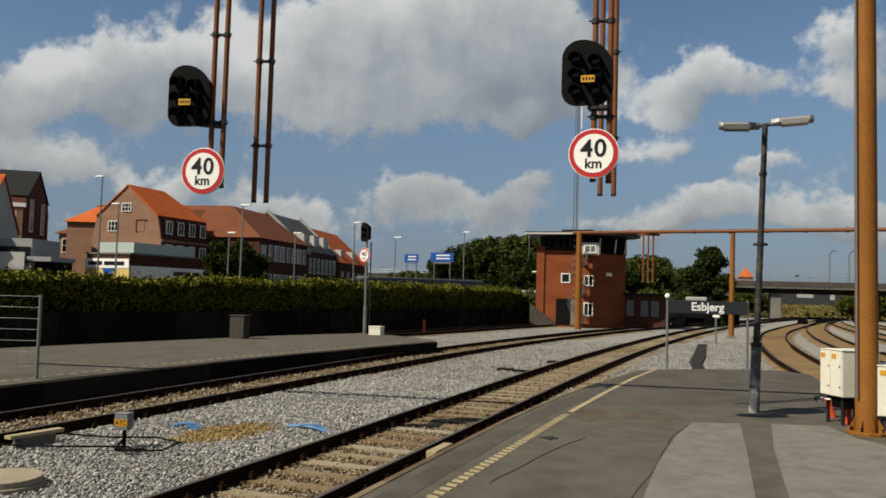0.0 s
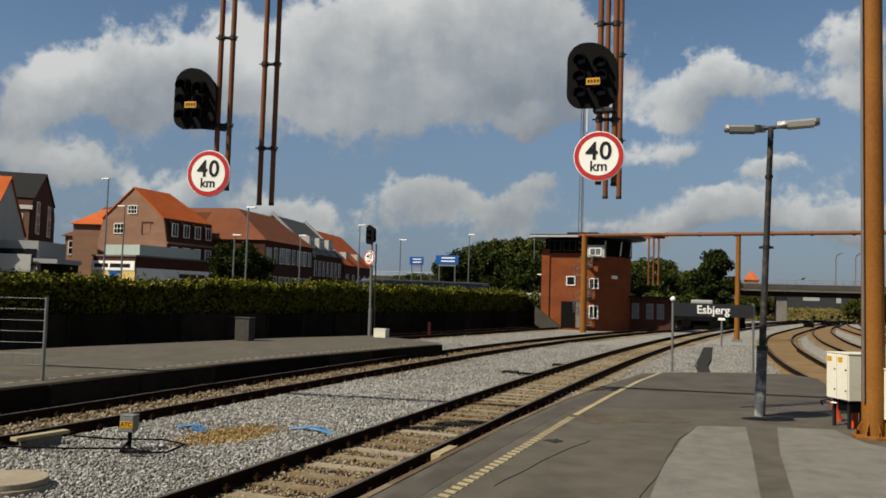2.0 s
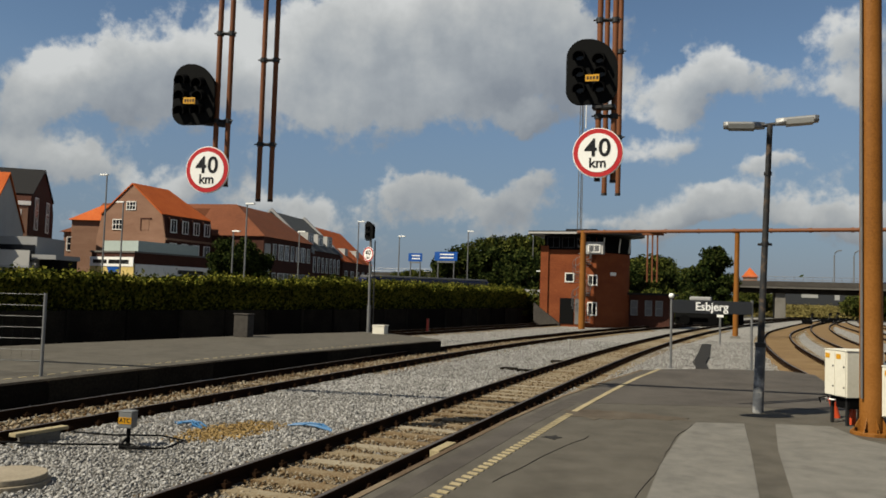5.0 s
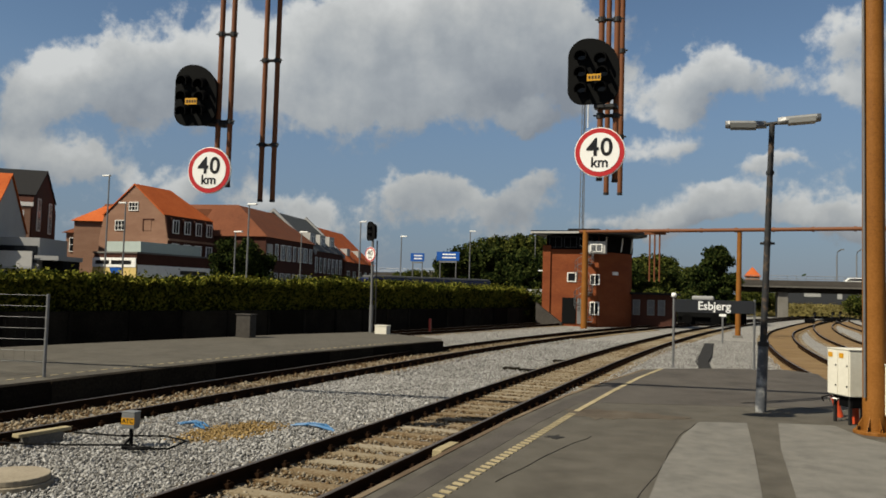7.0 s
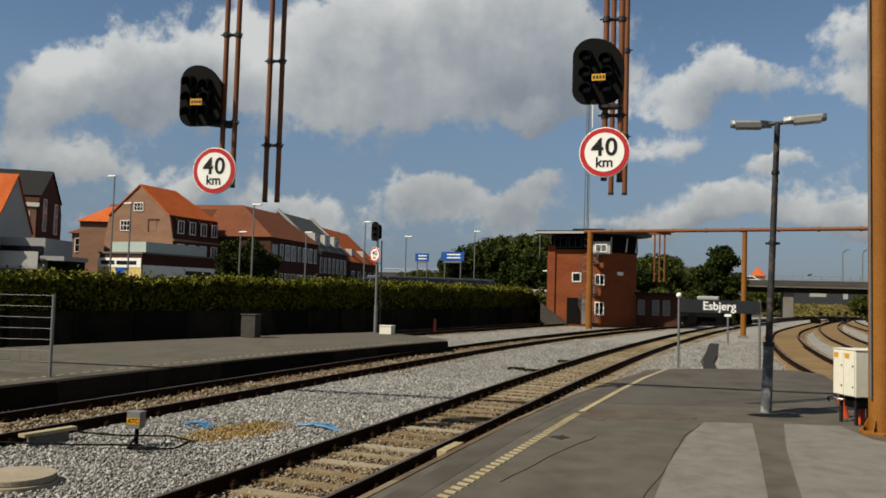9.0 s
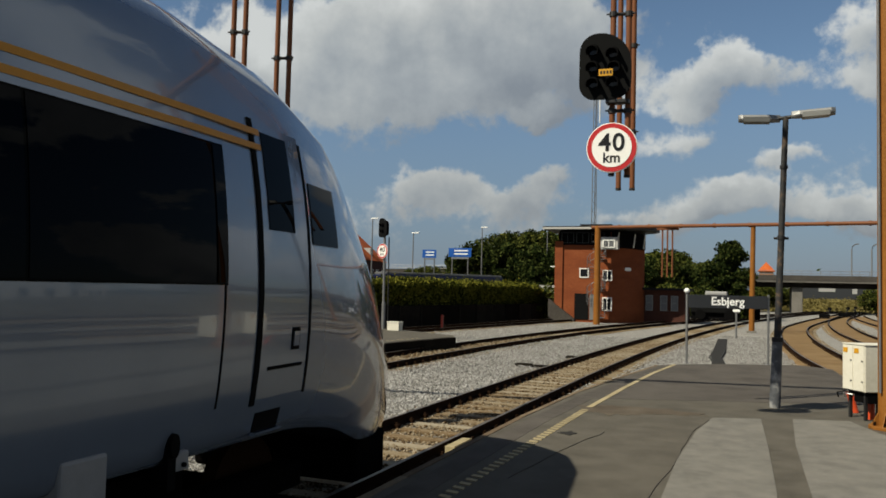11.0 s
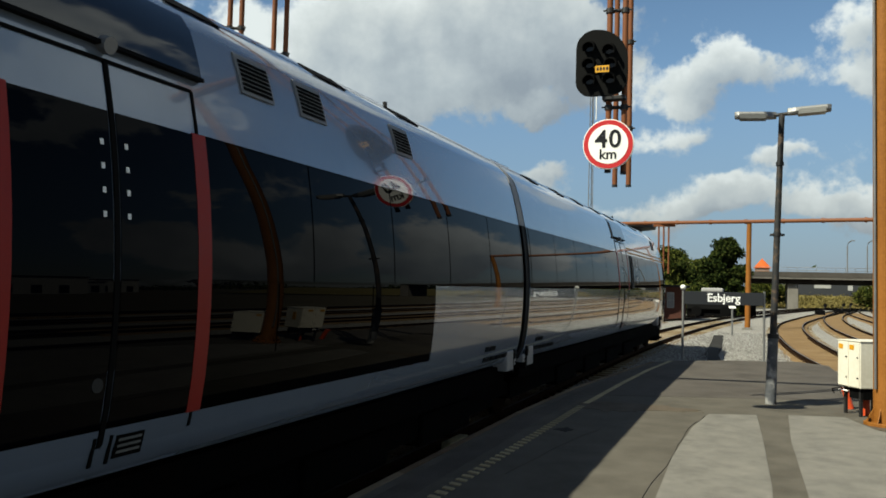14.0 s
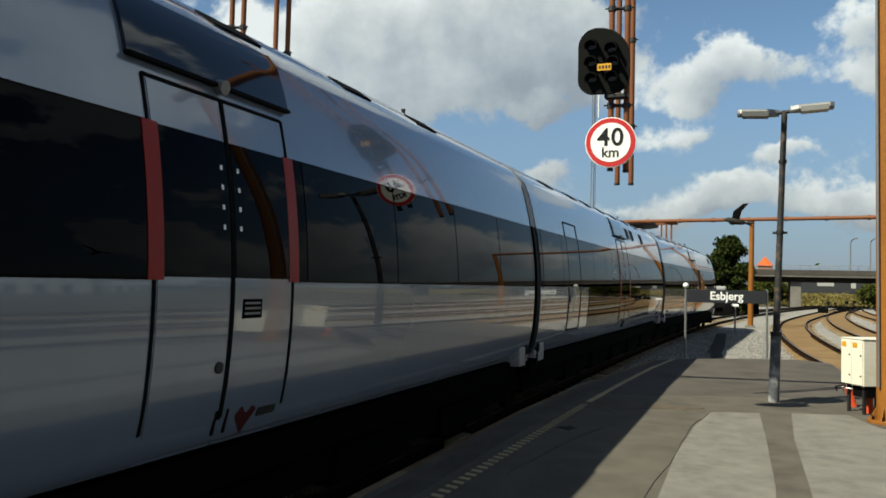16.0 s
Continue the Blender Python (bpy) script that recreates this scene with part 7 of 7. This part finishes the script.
def train_car(length, front, label, doors, low=None, crew=None, windows=(), marks=(), vents=(), number=None, stripes=None, service=None):
    """One car in its own space: y runs forward from the middle of its length, z = 0 at rail top."""
    car = thing("train_car", (0, 0, 0), label, "train car", "cars of the passenger train")
    a, b = -length / 2 + 0.18, length / 2 - (0.24 if not front else 0)
    back = a if front >= 0 else -(length / 2)
    rings = []
    if front > 0:
        ys = [a] + [a + 0.1] + list(np.linspace(a + 1, b - 5.95, 8))
        rings = [shell_ring(y) for y in ys]
        for s in np.linspace(0.3, 5.95, 22):
            rings.append(shell_ring(b - 5.95 + s, *nose(s)))
    elif front < 0:
        b = length / 2 - 0.24
        for s in np.linspace(5.95, 0.3, 22):
            rings.append(shell_ring(-length / 2 + 5.95 - s, *nose(s)))
        rings += [shell_ring(y) for y in np.linspace(-length / 2 + 5.95, b, 8)]
    else:
        rings = [shell_ring(y) for y in [a] + list(np.linspace(a + 0.1, b - 0.1, 8)) + [b]]
    part("body", Geo().loft(rings), TRAIN_PAINT, car, "smooth silver body shell", smooth=True, local=True)
    lo, hi = (a, b - 5.9 if front > 0 else b) if front >= 0 else (-length / 2 + 5.9, b)
    roof = Geo().loft([[(x, y, z + 0.02) for x, z in ((-0.80, 4.12), (-0.5, 4.245), (0, 4.285), (0.5, 4.245), (0.80, 4.12), (0.5, 4.2), (0, 4.24), (-0.5, 4.2))] for y in (lo + 0.4, hi - 0.3)])
    part("roof_panel", roof, TRAIN_ROOF, car, "grey roof deck", local=True)
    for side in (1, -1):
        part("roof_edge", strip(lo + 0.02, hi - 0.05, 4.03, 4.235, 0.005, side, 2, 5), ROOF_EDGE, car, "dark blue-grey strip along the roof edge", smooth=True, local=True)
    rng = random.Random(int(length * 10))
    for k in range(7):
        y = lo + 1.5 + (hi - lo - 3) * k / 7 + rng.uniform(-0.5, 0.5)
        part("roof_hatch", Geo().box(-0.45, y, 4.25, 0.45, y + 1.1, 4.36), TRAIN_ROOF, car, bevel=0.03, local=True)
        part("roof_vent", strip(y + 0.2, y + 0.8, 3.98, 4.10, 0.02, 1, 1, 1), SIGNAL_BLACK, car, local=True)
    part("aerial", Geo().rod((0.35, hi - 2.4, 4.28), (0.35, hi - 2.4, 4.45), 0.03, 8), DARK_STEEL, car, local=True)
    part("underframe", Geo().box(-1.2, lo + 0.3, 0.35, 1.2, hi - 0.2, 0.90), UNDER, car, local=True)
    # Near-black box standing in for the shaded gap below the skirt.
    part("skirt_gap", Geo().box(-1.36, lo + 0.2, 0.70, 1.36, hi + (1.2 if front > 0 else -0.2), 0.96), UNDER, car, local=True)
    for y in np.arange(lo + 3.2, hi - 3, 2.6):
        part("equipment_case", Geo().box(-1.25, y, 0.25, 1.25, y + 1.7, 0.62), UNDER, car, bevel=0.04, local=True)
    for side in (1, -1):
        # glazing band, interrupted by nothing: black all along
        end = hi + (1.35 if front > 0 else 0)
        beg = lo - (1.35 if front < 0 else 0)

        def shrink(z, y):
            s = (y - hi) if front > 0 else (lo - y)
            return half_width(z) * (nose(s)[0] if front and s > 0 else 1.0)
        band = part("glazing_band", strip(beg, end, 2.11, 3.045, 0.004, side, 60, 8, shrink), TRAIN_BAND, car, "long black glazing band", smooth=True, local=True)
        for y0, y1 in windows:
            if y1 <= beg + 0.02 or y0 >= end - 0.02:
                continue
            part("window_pane", strip(max(y0, beg + 0.02) + 0.012, min(y1, end) - 0.012, 2.125, 3.03, 0.0085, side, 4, 8, shrink), TRAIN_GLASS, band, "dark tinted window", smooth=True, local=True)
        if low:
            lowband = part("low_glazing", strip(low[0], low[1], 1.30, 2.12, 0.0045, side, 2, 8), TRAIN_BAND, car, "deep black low-floor glazing", smooth=True, local=True)
            n = 6
            for k in range(n):
                y0, y1 = low[0] + (low[1] - low[0]) * k / n, low[0] + (low[1] - low[0]) * (k + 1) / n
                part("window_pane", strip(y0 + 0.012, y1 - 0.012, 1.62, 2.105, 0.009, side, 2, 6), TRAIN_GLASS, lowband, "dark tinted window", smooth=True, local=True)
        for y in doors:
            door(car, y, side, bool(low))
        if crew:
            y0, y1 = crew
            for pts in ([(y0, 1.32), (y0, 3.30)], [(y1, 1.32), (y1, 3.30)], [(y0, 1.32), (y1, 1.32)], [(y0, 3.30), (y1, 3.30)]):
                part("door_seam", edge_strip(pts, 0.022, 0.011, side), RUBBER, car, local=True)
            part("crew_handle", strip(y0 + 0.10, y0 + 0.12, 1.82, 1.98, 0.02, side, 1, 1), DARK_STEEL, car, local=True)
        for y, z in vents:
            grille(car, y, z, side)
        for y in marks:
            hotspot(car, y, 2.66, 0.56, side, car)
        if service:
            ob = part("louvre", strip(service, service + 0.50, 2.14, 3.02, 0.010, side, 1, 6), SIGNAL_BLACK, car, "black side louvre", local=True)
            for k in range(16):
                part("slat", strip(service + 0.03, service + 0.47, 2.16 + 0.054 * k, 2.185 + 0.054 * k, 0.022, side, 1, 1), DARK_STEEL, ob, local=True)
        if number:
            for row, words_at in ((1.255, ((0.0, 0.15), (0.20, 0.41))), (1.115, ((0.0, 0.11), (0.16, 0.28), (0.33, 0.52), (0.57, 0.85), (0.90, 1.25)))):
                for w0, w1 in words_at:
                    part("number_bar", strip(number + w0, number + w1, row, row + 0.062, 0.008, side, 1, 1), RUBBER, car, local=True)
        if stripes:
            for z in (3.09, 3.20):
                part("colour_stripe", strip(stripes[0], stripes[1], z, z + 0.045, 0.005, side, 12, 1, shrink), STRIPE, car, "orange-yellow stripe", local=True)
        for y, s in ((lo + 0.05, 1), (hi - 0.05, -1)):
            if (front > 0 and s < 0) or (front < 0 and s > 0):
                continue
            jacking(car, y - s * 0.05, s, side)
    # the joint to the car behind
    if front >= 0:
        jr = [[(x * 0.965, y, 1.0 + (z - 0.93) * 0.965) for x, _, z in shell_ring(0)] for y in (a - 0.49, a - 0.35, a - 0.24, a - 0.12, a + 0.02)]
        for k in (1, 3):
            jr[k] = [(x * 0.985, y, z) for x, y, z in jr[k]]
        part("bellows", Geo().loft(jr), RUBBER, car, "black rubber gangway bellows", local=True)
        cap = Geo().loft([[(x * 0.985, y, z) for x, z in ((-0.98, 4.0), (-0.5, 4.24), (0.5, 4.24), (0.98, 4.0), (1.30, 3.45), (1.33, 3.47), (1.01, 4.03), (0.5, 4.28), (-0.5, 4.28), (-1.01, 4.03), (-1.33, 3.47), (-1.30, 3.45))] for y in (a - 0.47, a - 0.28)])
        part("bellows_cap", cap, RUBBER, car, "black cap over the bellows", local=True)
        for side in (1, -1):
            part("end_frame", strip(a - 0.17, a + 0.01, 1.02, 3.06, -0.022, side, 2, 10), END_GREY, car, "dark grey end frame beside the bellows", smooth=True, local=True)
            # Upper end ring is given a pale colour for the sunlight on it.
            part("sunlit_end_cap", strip(a - 0.26, a + 0.01, 3.06, 4.22, -0.022, side, 2, 8), BRACKET, car, "pale metal end cap above the windows, paler for the sun on it", smooth=True, local=True)
        bogie(car, a - 0.24)
    if front:
        f = 1 if front > 0 else -1
        yb = f * (length / 2 - 4.4)
        bogie(car, yb)
        e = f * length / 2

        def cabw(z, y):
            s = max(0.0, abs(y) - (length / 2 - 5.95))
            w, t, l = nose(s)
            zz = 0.93 + (z - l) * (4.29 - 0.93) / (t - l)
            return float(np.interp(zz, [p[1] for p in SHELL[1:]], [p[0] for p in SHELL[1:]])) * w
        for side in (1, -1):
            def on_side(name, back, ahead, z0, z1, off, mat, label=""):
                ya, yb = sorted((e - f * back, e - f * ahead))
                part(name, strip(ya, yb, z0, z1, off, side, 2, 8, cabw), mat, car, label, smooth=True, local=True)
            on_side("door_seam", 4.58, 4.56, 1.30, 2.12, 0.004, RUBBER)
            on_side("cab_door", 4.10, 3.40, 1.30, 3.30, 0.004, TRAIN_PAINT, "silver cab door")
            on_side("door_seam", 4.16, 4.10, 1.26, 3.32, 0.012, RUBBER)
            on_side("door_seam", 3.40, 3.365, 1.28, 3.25, 0.010, RUBBER)
            on_side("door_seam", 3.98, 3.48, 1.50, 1.525, 0.010, RUBBER)
            on_side("cab_window", 4.0, 3.62, 2.52, 3.24, 0.010, TRAIN_GLASS, "narrow cab side window")
            on_side("cab_window", 3.30, 2.75, 2.45, 2.95, 0.008, TRAIN_GLASS, "small dark corner window")
            on_side("handle_recess", 3.66, 3.54, 1.63, 1.80, 0.008, RUBBER)
            on_side("crew_handle", 3.64, 3.56, 1.66, 1.77, 0.016, TRAIN_PAINT)
            on_side("step_recess", 4.05, 3.70, 1.06, 1.20, 0.006, RUBBER, "dark step recess")
            on_side("step_edge", 4.05, 3.70, 1.035, 1.06, 0.05, TRAIN_PAINT)
            jacking(car, e - f * 4.80, -f, side, -f * 0.5)
            part("head_lamp", Geo().rod((side * 0.72, e - f * 1.0, 1.55), (side * 0.74, e - f * 0.72, 1.50), 0.13, 14), WHITE, car, local=True)
            part("step", Geo().box(side * 1.0, e - f * 3.6, 0.35, side * 1.35, e - f * 3.2, 0.40), UNDER, car, local=True)
            part("ladder", Geo().rod((side * 0.9, e - f * 0.9, 0.2), (side * 0.9, e - f * 0.8, 1.1), 0.02, 6), GALVANISED, car, local=True)
        rows = []
        for s in np.linspace(3.25, 5.15, 9):
            w, t, l = nose(s)
            k = (t - l) / (4.29 - 0.93)
            y = f * (length / 2 - 5.95 + s)
            rows.append([(x * w, y + f * 0.015, l + (z - 0.93) * k + 0.012) for x, z in ((1.12, 3.82), (0.80, 4.14), (0.50, 4.25), (0.0, 4.29), (-0.5, 4.25), (-0.8, 4.14), (-1.12, 3.82))])
        part("windscreen", Geo().loft(rows, closed=False, caps=False), TRAIN_GLASS, car, "dark curved windscreen", smooth=True, local=True)
        part("snow_plough", Geo().box(-1.0, min(e - f * 1.6, e - f * 0.9), 0.12, 1.0, max(e - f * 1.6, e - f * 0.9), 0.6), UNDER, car, bevel=0.05, local=True)
        part("coupler", Geo().box(-0.2, min(e - f * 1.0, e + f * 0.1), 0.75, 0.2, max(e - f * 1.0, e + f * 0.1), 1.1), DARK_STEEL, car, bevel=0.04, local=True)
    return car


# places along the train, from the mark at y = 0
FRONT, JOINT_1, JOINT_2 = 17.25, -5.08, -22.15
END_LEN, MID_LEN = FRONT - JOINT_1, JOINT_1 - JOINT_2
JOINT_3 = JOINT_2 - MID_LEN
CENTRES = [(FRONT + JOINT_1) / 2, (JOINT_1 + JOINT_2) / 2, (JOINT_2 + JOINT_3) / 2, JOINT_3 - END_LEN / 2]


def panes(a, b, w, gap=0.0):
    n = max(1, int(round((b - a) / w)))
    return [(a + (b - a) * k / n, a + (b - a) * (k + 1) / n) for k in range(n)]


def build_train():
    c = CENTRES
    one = train_car(END_LEN, 1, "silver leading train car with rounded nose and black glazing", [4.72 - c[0]],
                    windows=panes(-4.8 - c[0], 3.2 - c[0], 1.62) + panes(6.7 - c[0], 15.5 - c[0], 1.45), marks=[6.25 - c[0]], number=-4.29 - c[0],
                    stripes=(4.95 - c[0], 13.2 - c[0]), service=5.15 - c[0], vents=[(10.6 - c[0], 3.45)])
    two = train_car(MID_LEN, 0, "silver low-floor car of a passenger train with deep black windows", [-12.83 - c[1]], low=(-18.17 - c[1], -8.88 - c[1]), crew=(-19.98 - c[1], -18.97 - c[1]),
                    windows=panes(-21.8 - c[1], -14.8 - c[1], 1.55) + panes(-13.0 - c[1], -5.4 - c[1], 1.45), marks=[-15.15 - c[1]], number=-6.9 - c[1], vents=[(-12.25 - c[1], 3.45), (-11.45 - c[1], 3.45), (-9.6 - c[1], 3.45)])
    three = train_car(MID_LEN, 0, "silver middle car of a passenger train with black glazing", [-29.4 - c[2]], windows=panes(-38.8 - c[2], -30.9 - c[2], 1.6) + panes(-29.2 - c[2], -22.5 - c[2], 1.6))
    four = train_car(END_LEN, -1, "silver trailing car of a passenger train with a rounded tail", [-50.0 - c[3]], windows=panes(-62 - c[3], -51.6 - c[3], 1.6) + panes(-49.8 - c[3], -39.6 - c[3], 1.6))
    return [one, two, three, four]


CARS = build_train()


def bird():
    ob = thing("bird", (0, 0, 0), "small dark bird flying with spread wings", "bird")
    rings = [[(q * math.cos(a), y, q * math.sin(a)) for a in np.linspace(0, 6.283, 10, endpoint=False)] for y, q in ((-0.075, 0.004), (-0.05, 0.018), (0.0, 0.026), (0.045, 0.02), (0.062, 0.017), (0.078, 0.008), (0.088, 0.002))]
    part("body", Geo().loft(rings), FEATHER, ob, smooth=True, local=True)
    for s in (1, -1):
        wing = [(0.012 * s, 0.032), (0.07 * s, 0.042), (0.15 * s, 0.0), (0.165 * s, -0.035), (0.09 * s, -0.012), (0.014 * s, -0.022)]
        part("wing", Geo().loft([[(x, y, 0.008 + 0.35 * abs(x) + dz) for x, y in wing] for dz in (0.0, 0.005)]), FEATHER, ob, local=True)
    part("tail", Geo().loft([[(x, y, dz) for x, y in ((-0.008, -0.06), (0.008, -0.06), (0.028, -0.135), (0.0, -0.11), (-0.028, -0.135))] for dz in (0.0, 0.004)]), FEATHER, ob, local=True)
    return ob


BIRD = bird()


def run(t):
    s = t - 12.0
    return 8.35 * s + 0.0735 * s * s


def motions():
    # the bird comes in fast over the platform in the last moments
    way = Vector((0.932, 0.363, 0.0))
    for_bird = [(0.0, 60.0, 8.0), (14.0, 42.0, 6.0), (15.0, 21.0, 2.6), (16.0, 0.0, 0.0)]
    walk(BIRD, [(t, pose(-0.15 + way.x * d, 6.38 + way.y * d, 2.64 + up, 12, 25, 111)) for t, d, up in for_bird])
    for ob, x0, speed, t0, heading in BRIDGE_CARS:
        walk(ob, [(t, pose(x0 + speed * (t - t0), 125.0 if speed > 0 else 129.0, 4.36, 0, 0, heading)) for t in (0.0, 4.0, 8.0, 12.0, 16.0)])
    for car, c, n in zip(CARS, CENTRES, (END_LEN, MID_LEN, MID_LEN, END_LEN)):
        rows = []
        for k in range(33):
            t = 0.5 * k
            y = c + run(t)
            ya, yb = y - n / 2 + 0.5, y + n / 2 - 2.0
            xa, xb = track_x(ya), track_x(yb)
            turn = math.atan2(xb - xa, yb - ya)
            x = xa + (xb - xa) * (y - ya) / (yb - ya)
            rows.append((t, pose(x, y, 0, 0, 0, -math.degrees(turn))))
        walk(car, rows)


# ---- loose stones ----
ballast()
motions()
